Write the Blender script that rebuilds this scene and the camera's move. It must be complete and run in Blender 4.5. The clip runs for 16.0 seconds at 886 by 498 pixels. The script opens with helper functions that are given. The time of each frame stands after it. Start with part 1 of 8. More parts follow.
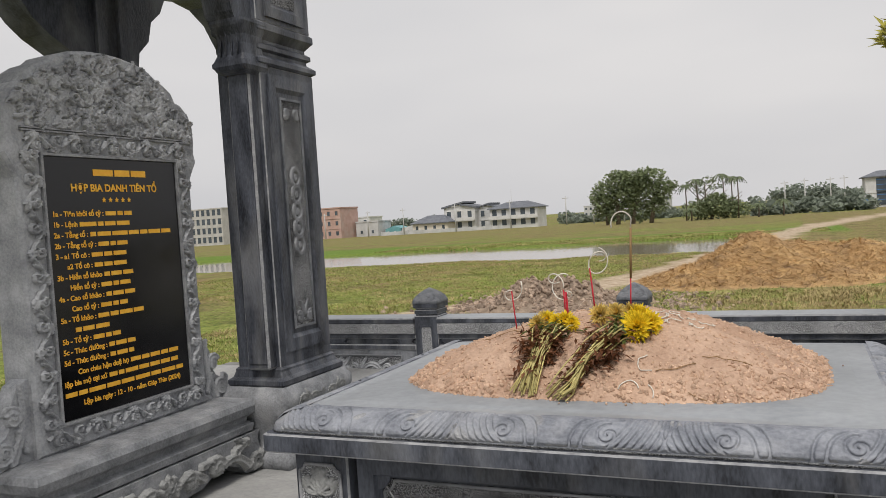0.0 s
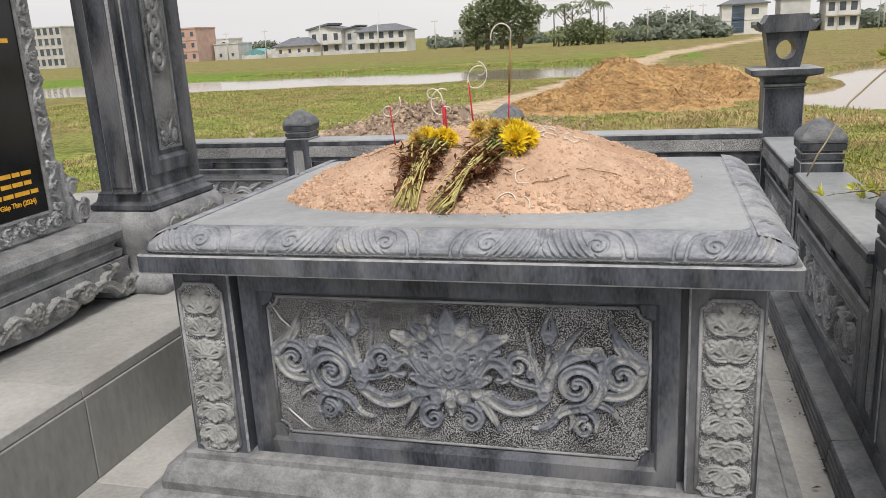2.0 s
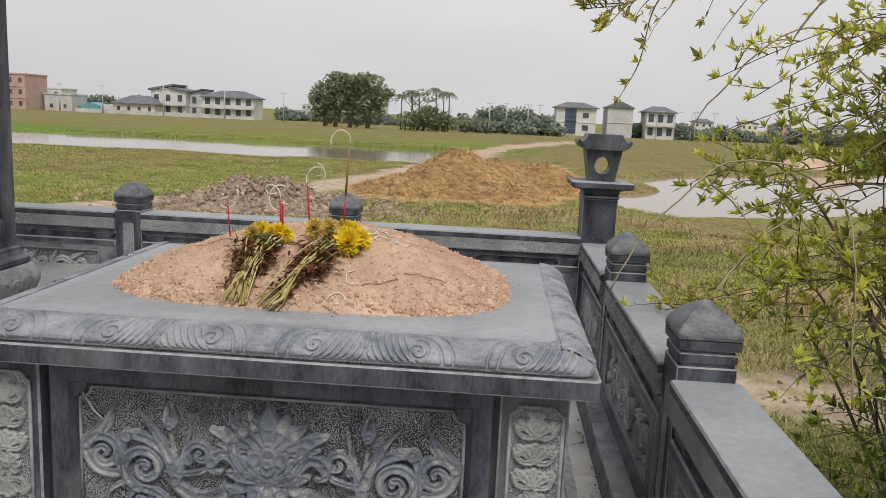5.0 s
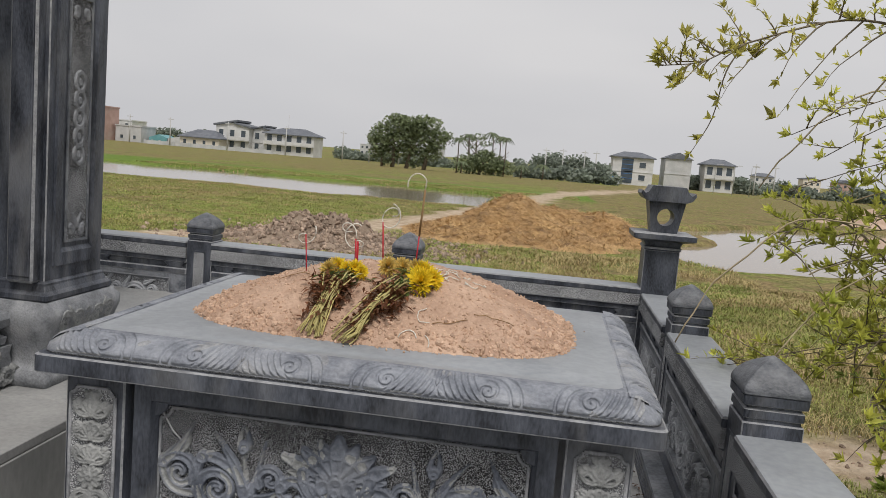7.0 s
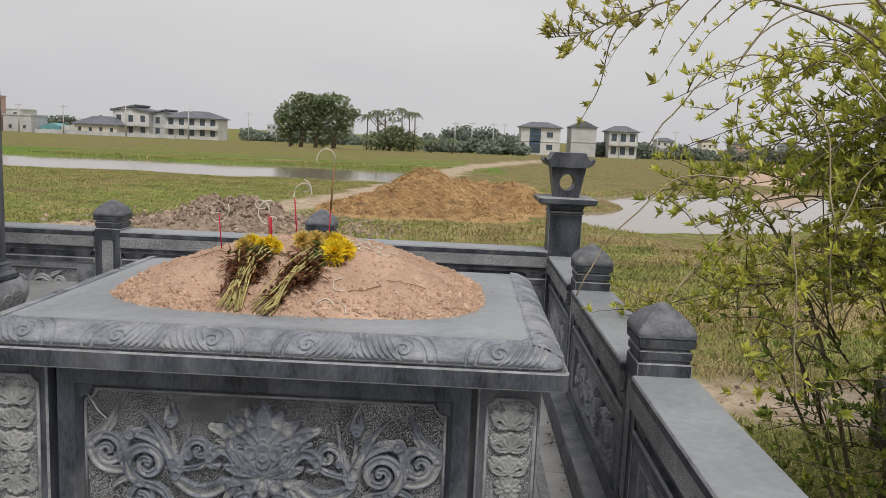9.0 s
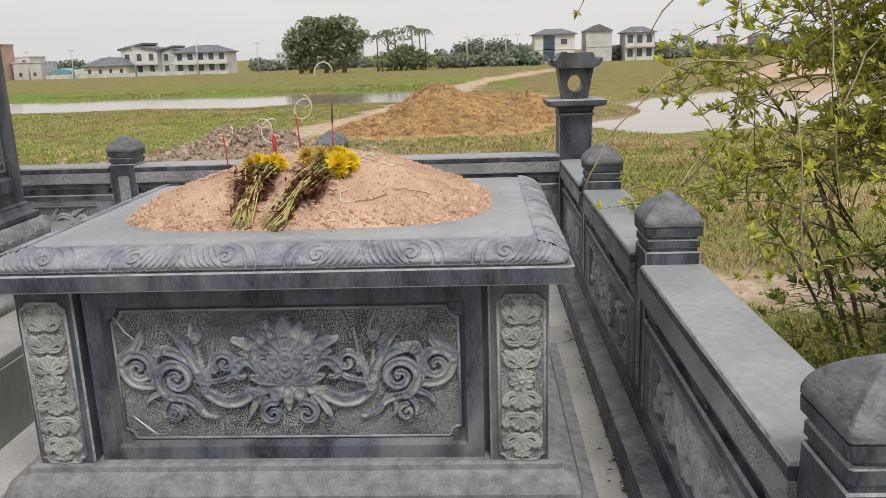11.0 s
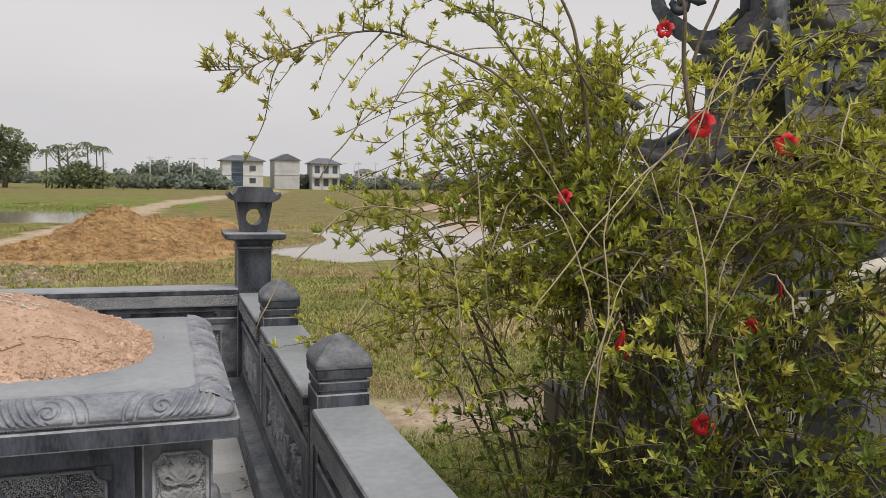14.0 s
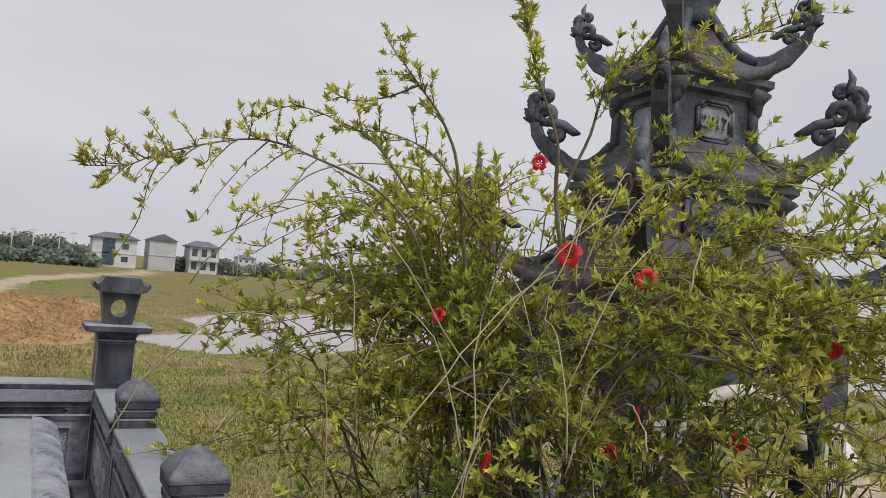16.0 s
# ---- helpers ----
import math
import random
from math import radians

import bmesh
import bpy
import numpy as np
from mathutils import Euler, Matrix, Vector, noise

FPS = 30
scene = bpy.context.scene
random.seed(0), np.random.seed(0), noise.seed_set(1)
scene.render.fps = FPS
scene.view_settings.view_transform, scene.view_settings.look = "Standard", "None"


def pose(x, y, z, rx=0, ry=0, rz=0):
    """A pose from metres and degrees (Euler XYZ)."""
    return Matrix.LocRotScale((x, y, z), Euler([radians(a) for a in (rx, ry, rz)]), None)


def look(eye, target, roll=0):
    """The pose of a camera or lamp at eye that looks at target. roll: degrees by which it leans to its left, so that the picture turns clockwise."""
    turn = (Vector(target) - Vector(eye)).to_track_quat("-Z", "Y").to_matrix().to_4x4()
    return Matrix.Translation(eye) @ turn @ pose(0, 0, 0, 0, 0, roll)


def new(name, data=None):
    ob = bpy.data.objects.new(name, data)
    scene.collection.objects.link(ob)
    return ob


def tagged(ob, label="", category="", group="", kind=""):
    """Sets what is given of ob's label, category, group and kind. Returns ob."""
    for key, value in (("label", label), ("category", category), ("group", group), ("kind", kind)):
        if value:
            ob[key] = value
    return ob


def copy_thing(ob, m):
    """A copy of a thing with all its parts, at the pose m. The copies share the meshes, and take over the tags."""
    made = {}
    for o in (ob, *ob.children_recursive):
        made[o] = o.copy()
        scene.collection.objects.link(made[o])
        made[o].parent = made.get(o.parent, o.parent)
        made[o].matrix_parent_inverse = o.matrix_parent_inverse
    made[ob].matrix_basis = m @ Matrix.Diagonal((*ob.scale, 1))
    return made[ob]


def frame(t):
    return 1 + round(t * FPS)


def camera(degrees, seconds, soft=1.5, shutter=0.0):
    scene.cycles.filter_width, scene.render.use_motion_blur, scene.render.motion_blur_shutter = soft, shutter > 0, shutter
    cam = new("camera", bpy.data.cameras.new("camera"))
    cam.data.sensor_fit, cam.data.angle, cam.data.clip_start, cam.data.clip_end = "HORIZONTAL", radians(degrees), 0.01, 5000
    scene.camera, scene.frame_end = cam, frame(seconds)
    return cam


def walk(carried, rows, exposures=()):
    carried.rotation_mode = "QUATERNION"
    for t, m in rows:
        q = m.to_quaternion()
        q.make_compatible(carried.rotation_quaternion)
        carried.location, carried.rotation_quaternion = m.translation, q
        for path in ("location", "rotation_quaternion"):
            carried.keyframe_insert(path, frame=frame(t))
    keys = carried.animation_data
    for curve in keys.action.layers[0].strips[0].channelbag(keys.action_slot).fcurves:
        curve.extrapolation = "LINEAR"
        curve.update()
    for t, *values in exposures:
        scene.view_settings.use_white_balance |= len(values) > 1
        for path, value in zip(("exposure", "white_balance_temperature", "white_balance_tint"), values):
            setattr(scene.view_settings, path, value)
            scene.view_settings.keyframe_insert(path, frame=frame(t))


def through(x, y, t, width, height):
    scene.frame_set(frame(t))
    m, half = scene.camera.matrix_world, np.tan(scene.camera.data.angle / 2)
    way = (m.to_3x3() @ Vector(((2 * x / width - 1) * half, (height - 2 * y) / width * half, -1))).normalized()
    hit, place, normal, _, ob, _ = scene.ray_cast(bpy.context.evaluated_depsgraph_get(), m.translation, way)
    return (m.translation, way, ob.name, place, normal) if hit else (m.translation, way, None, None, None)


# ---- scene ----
cam = camera(58.3, 16.0, soft=0.55)
PATH = [
    (0, (0.627, -2.072, 1.484), (-0.193, -0.25, 1.412), -3.7),
    (0.5, (0.582, -2.111, 1.471), (-0.111, -0.249, 1.249), -3.4),
    (1, (0.576, -2.097, 1.459), (-0.033, -0.225, 1.106), -3.3),
    (1.5, (0.591, -2.087, 1.452), (0.031, -0.221, 1.001), -3.1),
    (2, (0.587, -2.068, 1.445), (0.07, -0.207, 0.928), -3.1),
    (2.5, (0.59, -2.064, 1.454), (0.148, -0.189, 0.916), -2.6),
    (3, (0.611, -2.087, 1.478), (0.251, -0.189, 0.96), -2.3),
    (3.5, (0.629, -2.097, 1.508), (0.341, -0.176, 1.031), -1.5),
    (4, (0.639, -2.106, 1.527), (0.42, -0.164, 1.102), -0.2),
    (4.2, (0.642, -2.11, 1.533), (0.451, -0.161, 1.129), 0.4),
    (6.3, (0.571, -2.205, 1.543), (0.422, -0.226, 1.29), 5.6),
    (6.5, (0.564, -2.21, 1.541), (0.378, -0.234, 1.295), 5.6),
    (7, (0.568, -2.228, 1.547), (0.308, -0.258, 1.314), 4.8),
    (7.5, (0.565, -2.264, 1.555), (0.326, -0.293, 1.315), 3.5),
    (8, (0.523, -2.345, 1.545), (0.369, -0.366, 1.298), 2.7),
    (8.5, (0.536, -2.376, 1.539), (0.466, -0.392, 1.295), 2.6),
    (9, (0.599, -2.369, 1.538), (0.555, -0.389, 1.259), 2.5),
    (9.2, (0.615, -2.363, 1.523), (0.555, -0.387, 1.22), 2.5),
    (11.3, (0.662, -2.412, 1.481), (0.59, -0.473, 0.996), -2.9),
    (11.5, (0.642, -2.352, 1.45), (0.635, -0.408, 0.983), -2.5),
    (12, (0.67, -2.347, 1.458), (0.791, -0.397, 1.028), -2.3),
    (12.5, (0.687, -2.344, 1.474), (0.94, -0.398, 1.09), -1.7),
    (13, (0.703, -2.343, 1.493), (1.101, -0.41, 1.165), -0.7),
    (13.5, (0.723, -2.346, 1.527), (1.265, -0.438, 1.267), 0.3),
    (14, (0.738, -2.361, 1.55), (1.402, -0.482, 1.375), 1.3),
    (14.5, (0.743, -2.374, 1.588), (1.512, -0.53, 1.498), 2.3),
    (15, (0.751, -2.374, 1.607), (1.595, -0.561, 1.582), 3.3),
    (15.5, (0.748, -2.383, 1.612), (1.641, -0.594, 1.639), 4.3),
    (16, (0.745, -2.39, 1.629), (1.672, -0.619, 1.708), 4.9),
]
walk(cam, [(t, look(eye, target, roll)) for t, eye, target, roll in PATH], exposures=[(0.0, 0.17, 6650, 11), (0.5, 0.24, 6650, 11), (1.0, 0.38, 6750, 11), (1.5, 0.52, 6800, 11), (2.5, 0.55, 6800, 11), (3.5, 0.43, 6800, 11), (4.2, 0.33, 6750, 11), (6.3, 0.05, 6550, 11), (7.0, 0.06, 6550, 11), (8.0, 0.13, 6550, 11), (9.2, 0.07, 6600, 11), (11.3, 0.4, 6800, 10), (12.0, 0.4, 6850, 10), (13.0, 0.3, 6800, 11), (14.0, 0.15, 6650, 12), (15.0, 0.07, 6400, 13), (16.0, 0.06, 6350, 13)])

# ---- light: hazy overcast daylight ----
world = bpy.data.worlds.new("world")
scene.world = world
world.use_nodes = True
wn, wl = world.node_tree.nodes, world.node_tree.links
wn.clear()
w_out = wn.new("ShaderNodeOutputWorld")
w_bg = wn.new("ShaderNodeBackground")
w_sky = wn.new("ShaderNodeTexSky")
w_sky.sky_type = 'NISHITA'
w_sky.sun_disc = False
w_sky.sun_elevation = radians(58)
w_sky.sun_rotation = radians(162)
w_sky.dust_density = 6.0
w_sky.air_density = 1.2
w_hsv = wn.new("ShaderNodeHueSaturation")
w_hsv.inputs["Saturation"].default_value = 0.06
# even cloud cover over the sky
w_mix = wn.new("ShaderNodeMix")
w_mix.data_type = 'RGBA'
w_mix.inputs["Factor"].default_value = 0.86
w_tc = wn.new("ShaderNodeTexCoord")
w_noise = wn.new("ShaderNodeTexNoise")
w_noise.inputs["Scale"].default_value = 1.6
w_noise.inputs["Detail"].default_value = 3
w_map = wn.new("ShaderNodeMapping")
w_map.inputs["Scale"].default_value = (1, 1, 3.5)
w_ramp = wn.new("ShaderNodeValToRGB")
w_ramp.color_ramp.elements[0].position, w_ramp.color_ramp.elements[1].position = 0.3, 0.72
w_ramp.color_ramp.elements[0].color = (5.7, 5.82, 6.1, 1)
w_ramp.color_ramp.elements[1].color = (6.9, 6.9, 7.0, 1)
wl.new(w_tc.outputs["Generated"], w_map.inputs["Vector"])
wl.new(w_map.outputs["Vector"], w_noise.inputs["Vector"])
wl.new(w_noise.outputs["Fac"], w_ramp.inputs["Fac"])
wl.new(w_sky.outputs["Color"], w_hsv.inputs["Color"])
wl.new(w_hsv.outputs["Color"], w_mix.inputs["A"])
wl.new(w_ramp.outputs["Color"], w_mix.inputs["B"])
wl.new(w_mix.outputs["Result"], w_bg.inputs["Color"])
w_bg.inputs["Strength"].default_value = 0.1
wl.new(w_bg.outputs["Background"], w_out.inputs["Surface"])
sun = new("sun", bpy.data.lights.new("sun", 'SUN'))
sun.data.energy = 2.0
sun.data.angle = radians(20)
sun.data.color = (1.0, 0.965, 0.92)
sun.matrix_world = look((0, 0, 30), (-6, 18, 0))

# ---- materials ----
def link_nodes(m):
    m.use_nodes = True
    return m.node_tree.nodes, m.node_tree.links, m.node_tree.nodes["Principled BSDF"]


def surf(name, c1, c2, scale=4.0, fine=60.0, rough=0.6, bump=0.25, bump_scale=None, dirt=None, dirt_amount=0.5,
         spec=0.4, metal=0.0, rand=0.0, stretch=(1, 1, 1), dist=0.01, detail=6.0, island=False):
    """Two scales of noise between two colours, fine relief, optional stains."""
    m = bpy.data.materials.new(name)
    n, l, bsdf = link_nodes(m)
    tc = n.new("ShaderNodeTexCoord")
    mp = n.new("ShaderNodeMapping")
    mp.inputs["Scale"].default_value = stretch
    l.new(tc.outputs["Object"], mp.inputs["Vector"])
    a = n.new("ShaderNodeTexNoise")
    a.inputs["Scale"].default_value, a.inputs["Detail"].default_value = scale, detail
    b = n.new("ShaderNodeTexNoise")
    b.inputs["Scale"].default_value, b.inputs["Detail"].default_value = fine, 4.0
    for t in (a, b):
        l.new(mp.outputs["Vector"], t.inputs["Vector"])
    add = n.new("ShaderNodeMath")
    add.operation = 'MULTIPLY_ADD'
    l.new(b.outputs["Fac"], add.inputs[0])
    add.inputs[1].default_value = 0.5
    sub = n.new("ShaderNodeMath")
    sub.operation = 'SUBTRACT'
    l.new(a.outputs["Fac"], sub.inputs[0])
    sub.inputs[1].default_value = 0.25
    l.new(sub.outputs[0], add.inputs[2])
    r = n.new("ShaderNodeValToRGB")
    r.color_ramp.elements[0].position, r.color_ramp.elements[1].position = 0.3, 0.7
    r.color_ramp.elements[0].color, r.color_ramp.elements[1].color = (*c1, 1), (*c2, 1)
    l.new(add.outputs[0], r.inputs["Fac"])
    col = r.outputs["Color"]
    if dirt:
        d = n.new("ShaderNodeTexNoise")
        d.inputs["Scale"].default_value, d.inputs["Detail"].default_value = scale * 0.45, 8.0
        d.inputs["Distortion"].default_value = 0.6
        l.new(mp.outputs["Vector"], d.inputs["Vector"])
        dr = n.new("ShaderNodeValToRGB")
        dr.color_ramp.elements[0].position, dr.color_ramp.elements[1].position = 0.5, 0.72
        l.new(d.outputs["Fac"], dr.inputs["Fac"])
        k = n.new("ShaderNodeMath")
        k.operation = 'MULTIPLY'
        l.new(dr.outputs["Color"], k.inputs[0])
        k.inputs[1].default_value = dirt_amount
        mx = n.new("ShaderNodeMix")
        mx.data_type = 'RGBA'
        l.new(k.outputs[0], mx.inputs["Factor"])
        l.new(col, mx.inputs["A"])
        mx.inputs["B"].default_value = (*dirt, 1)
        col = mx.outputs["Result"]
    if rand or island:
        hs = n.new("ShaderNodeHueSaturation")
        if island:
            src = n.new("ShaderNodeNewGeometry").outputs["Random Per Island"]
        else:
            src = n.new("ShaderNodeObjectInfo").outputs["Random"]
        mr = n.new("ShaderNodeMapRange")
        mr.inputs["To Min"].default_value, mr.inputs["To Max"].default_value = 1 - rand, 1 + rand
        l.new(src, mr.inputs["Value"])
        l.new(mr.outputs["Result"], hs.inputs["Value"])
        l.new(col, hs.inputs["Color"])
        col = hs.outputs["Color"]
    l.new(col, bsdf.inputs["Base Color"])
    rr = n.new("ShaderNodeMapRange")
    rr.inputs["To Min"].default_value, rr.inputs["To Max"].default_value = max(rough - 0.12, 0.02), min(rough + 0.12, 1)
    l.new(a.outputs["Fac"], rr.inputs["Value"])
    l.new(rr.outputs["Result"], bsdf.inputs["Roughness"])
    bsdf.inputs["Metallic"].default_value = metal
    bsdf.inputs["Specular IOR Level"].default_value = spec
    if bump:
        bp = n.new("ShaderNodeBump")
        bp.inputs["Strength"].default_value, bp.inputs["Distance"].default_value = bump, dist
        if bump_scale:
            bn = n.new("ShaderNodeTexNoise")
            bn.inputs["Scale"].default_value, bn.inputs["Detail"].default_value = bump_scale, 5.0
            l.new(mp.outputs["Vector"], bn.inputs["Vector"])
            l.new(bn.outputs["Fac"], bp.inputs["Height"])
        else:
            l.new(b.outputs["Fac"], bp.inputs["Height"])
        l.new(bp.outputs["Normal"], bsdf.inputs["Normal"])
    return m


def hammered(name, dark, pale, cells=230.0):
    """Stone punched with a point chisel: pale crumbs between dark pits."""
    m = bpy.data.materials.new(name)
    n, l, bsdf = link_nodes(m)
    tc = n.new("ShaderNodeTexCoord")
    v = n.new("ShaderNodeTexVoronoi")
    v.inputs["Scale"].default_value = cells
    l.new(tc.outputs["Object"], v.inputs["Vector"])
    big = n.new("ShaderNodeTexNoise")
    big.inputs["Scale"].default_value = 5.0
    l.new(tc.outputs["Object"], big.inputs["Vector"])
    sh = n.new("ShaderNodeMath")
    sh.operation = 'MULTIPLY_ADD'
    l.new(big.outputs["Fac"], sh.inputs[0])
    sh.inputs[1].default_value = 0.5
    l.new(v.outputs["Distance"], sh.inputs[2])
    # colour darkens with the relief: the shade in the pits is painted in
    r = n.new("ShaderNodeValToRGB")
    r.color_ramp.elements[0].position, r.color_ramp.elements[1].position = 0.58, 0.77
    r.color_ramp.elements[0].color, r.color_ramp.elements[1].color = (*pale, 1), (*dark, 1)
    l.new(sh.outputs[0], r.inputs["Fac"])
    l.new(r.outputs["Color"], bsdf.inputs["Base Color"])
    bsdf.inputs["Roughness"].default_value = 0.85
    bp = n.new("ShaderNodeBump")
    bp.inputs["Strength"].default_value, bp.inputs["Distance"].default_value = 0.8, 0.004
    bp.invert = True
    l.new(v.outputs["Distance"], bp.inputs["Height"])
    l.new(bp.outputs["Normal"], bsdf.inputs["Normal"])
    return m


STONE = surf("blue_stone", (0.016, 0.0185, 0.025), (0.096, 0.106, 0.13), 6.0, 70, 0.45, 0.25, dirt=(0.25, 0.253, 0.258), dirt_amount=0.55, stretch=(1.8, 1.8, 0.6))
TOP = surf("pale_stone_top", (0.22, 0.235, 0.252), (0.325, 0.342, 0.362), 2.5, 35, 0.5, 0.12, dirt=(0.2, 0.205, 0.21), dirt_amount=0.4)
WORN = surf("worn_stone_edge", (0.19, 0.195, 0.207), (0.35, 0.357, 0.368), 30, 160, 0.75, 0.35)
CARVED = surf("carved_stone", (0.14, 0.147, 0.158), (0.3, 0.31, 0.325), 12, 90, 0.7, 0.35, dirt=(0.4, 0.4, 0.4), dirt_amount=0.5)
STELE = surf("pale_stele_stone", (0.26, 0.27, 0.287), (0.52, 0.532, 0.55), 9, 90, 0.7, 0.4, dirt=(0.2, 0.208, 0.22), dirt_amount=0.55)
PALE_CARVED = surf("pale_carved_stone", (0.2, 0.206, 0.205), (0.37, 0.376, 0.37), 14, 110, 0.8, 0.4)
RELIEF = surf("relief_stone", (0.072, 0.082, 0.104), (0.205, 0.223, 0.26), 14, 90, 0.65, 0.3, dirt=(0.32, 0.325, 0.335), dirt_amount=0.5)
CUSHION = surf("cushion_stone", (0.125, 0.136, 0.162), (0.29, 0.306, 0.34), 11, 90, 0.6, 0.3, dirt=(0.42, 0.425, 0.43), dirt_amount=0.5)
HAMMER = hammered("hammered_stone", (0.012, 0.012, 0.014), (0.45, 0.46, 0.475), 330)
HAMMER_PALE = hammered("pale_hammered_stone", (0.12, 0.122, 0.128), (0.58, 0.59, 0.6), 300)
VEIN = surf("pale_vein", (0.5, 0.51, 0.51), (0.66, 0.67, 0.67), 30, 120, 0.7, 0.1)
BLACK = surf("polished_black_granite", (0.004, 0.004, 0.005), (0.009, 0.009, 0.01), 6, 120, 0.16, 0.0, spec=0.5)
GOLD = surf("gold_lettering", (0.8, 0.4, 0.03), (0.92, 0.52, 0.06), 30, 100, 0.45, 0.0)
PAVING = surf("grey_paving_stone", (0.26, 0.262, 0.258), (0.4, 0.398, 0.388), 2.2, 50, 0.7, 0.2, dirt=(0.16, 0.14, 0.11), dirt_amount=0.4, rand=0.1)
RENDERED = surf("cement_slab", (0.13, 0.13, 0.125), (0.2, 0.198, 0.19), 2.0, 40, 0.75, 0.2, dirt=(0.26, 0.24, 0.22), dirt_amount=0.5)
FACING = surf("stained_facing_stone", (0.2, 0.205, 0.2), (0.32, 0.32, 0.31), 2.0, 40, 0.6, 0.2, dirt=(0.13, 0.12, 0.1), dirt_amount=0.5, rand=0.1, stretch=(1, 1, 0.4))
SOIL = surf("dry_tan_soil", (0.36, 0.235, 0.165), (0.56, 0.39, 0.285), 7, 90, 0.95, 0.6, dirt=(0.3, 0.17, 0.1), dirt_amount=0.4, dist=0.012)
CLOD = surf("soil_clod", (0.4, 0.26, 0.175), (0.58, 0.41, 0.3), 20, 120, 0.95, 0.5, rand=0.2, island=True)

# ---- building tools ----
def finish(bm, name, mats, smooth=False):
    me = bpy.data.meshes.new(name)
    bm.normal_update()
    bm.to_mesh(me)
    bm.free()
    for m in (mats if isinstance(mats, (list, tuple)) else [mats]):
        me.materials.append(m)
    if smooth:
        for p in me.polygons:
            p.use_smooth = True
    return me


def part(name, bm, material, parent, label="", smooth=False):
    """One bmesh as one mesh object under a thing or under a part."""
    ob = new(name, finish(bm, name, material, smooth))
    ob.parent = parent
    if label:
        ob["label"] = label
    return ob


def thing(name, loc=(0, 0, 0), rz=0.0, label="", category="", group="", kind=""):
    ob = new(name)
    ob.empty_display_size = 0.1
    ob.matrix_basis = pose(*loc, 0, 0, rz)
    return tagged(ob, label, category, group, kind)


def solid(name, bm, material, label="", category="", kind="", loc=(0, 0, 0), rz=0.0, smooth=False, group=""):
    ob = new(name, finish(bm, name, material, smooth))
    ob.matrix_basis = pose(*loc, 0, 0, rz)
    return tagged(ob, label, category, group, kind)


def box(bm, x0, x1, y0, y1, z0, z1, bevel=0.0, worn=None):
    """A box; its bevelled edges may take the material slot 'worn'."""
    g = bmesh.ops.create_cube(bm, size=1.0, matrix=Matrix.Translation(((x0 + x1) / 2, (y0 + y1) / 2, (z0 + z1) / 2)) @ Matrix.Diagonal((x1 - x0, y1 - y0, z1 - z0, 1)))
    if bevel:
        edges = list({e for v in g["verts"] for e in v.link_edges})
        r = bmesh.ops.bevel(bm, geom=edges, offset=bevel, segments=1, affect='EDGES')
        if worn is not None:
            for f in r["faces"]:
                f.material_index = worn
    return bm


def ring_pts(hx, hy, r, n):
    r = max(min(r, hx * 0.98, hy * 0.98), 1e-4)
    pts = []
    for k, (sx, sy) in enumerate(((1, 1), (-1, 1), (-1, -1), (1, -1))):
        for i in range(n + 1):
            a = radians(90) * (k + i / n)
            pts.append((sx * (hx - r) + r * math.cos(a), sy * (hy - r) + r * math.sin(a)))
    return pts


def stack(bm, levels, r=0.004, n=1, cx=0.0, cy=0.0, mats=None, cap=True):
    """Rounded rectangles (hx, hy, z) joined upwards into one moulded body."""
    rings = []
    for lv in levels:
        hx, hy, z = lv[:3]
        rr = lv[3] if len(lv) > 3 else r
        rings.append([bm.verts.new((cx + x, cy + y, z)) for x, y in ring_pts(hx, hy, rr, n)])
    for k, (a, b) in enumerate(zip(rings, rings[1:])):
        for i in range(len(a)):
            j = (i + 1) % len(a)
            f = bm.faces.new((a[i], a[j], b[j], b[i]))
            if mats:
                f.material_index = mats[k]
    if cap:
        bm.faces.new(list(reversed(rings[0])))
        f = bm.faces.new(rings[-1])
        if mats:
            f.material_index = mats[-1]
    return bm


def prism(bm, pts, d0, d1, axis="y", mat=0):
    """A flat outline (u, v) pushed from d0 to d1 along an axis: y gives (u, d, v), x gives (d, u, v), z gives (u, v, d)."""
    def at(u, v, d):
        return {"y": (u, d, v), "x": (d, u, v), "z": (u, v, d)}[axis]
    a = [bm.verts.new(at(u, v, d0)) for u, v in pts]
    b = [bm.verts.new(at(u, v, d1)) for u, v in pts]
    faces = [bm.faces.new(a), bm.faces.new(list(reversed(b)))]
    for i in range(len(a)):
        j = (i + 1) % len(a)
        faces.append(bm.faces.new((a[j], a[i], b[i], b[j])))
    for f in faces:
        f.material_index = mat
    bmesh.ops.recalc_face_normals(bm, faces=faces)
    return bm


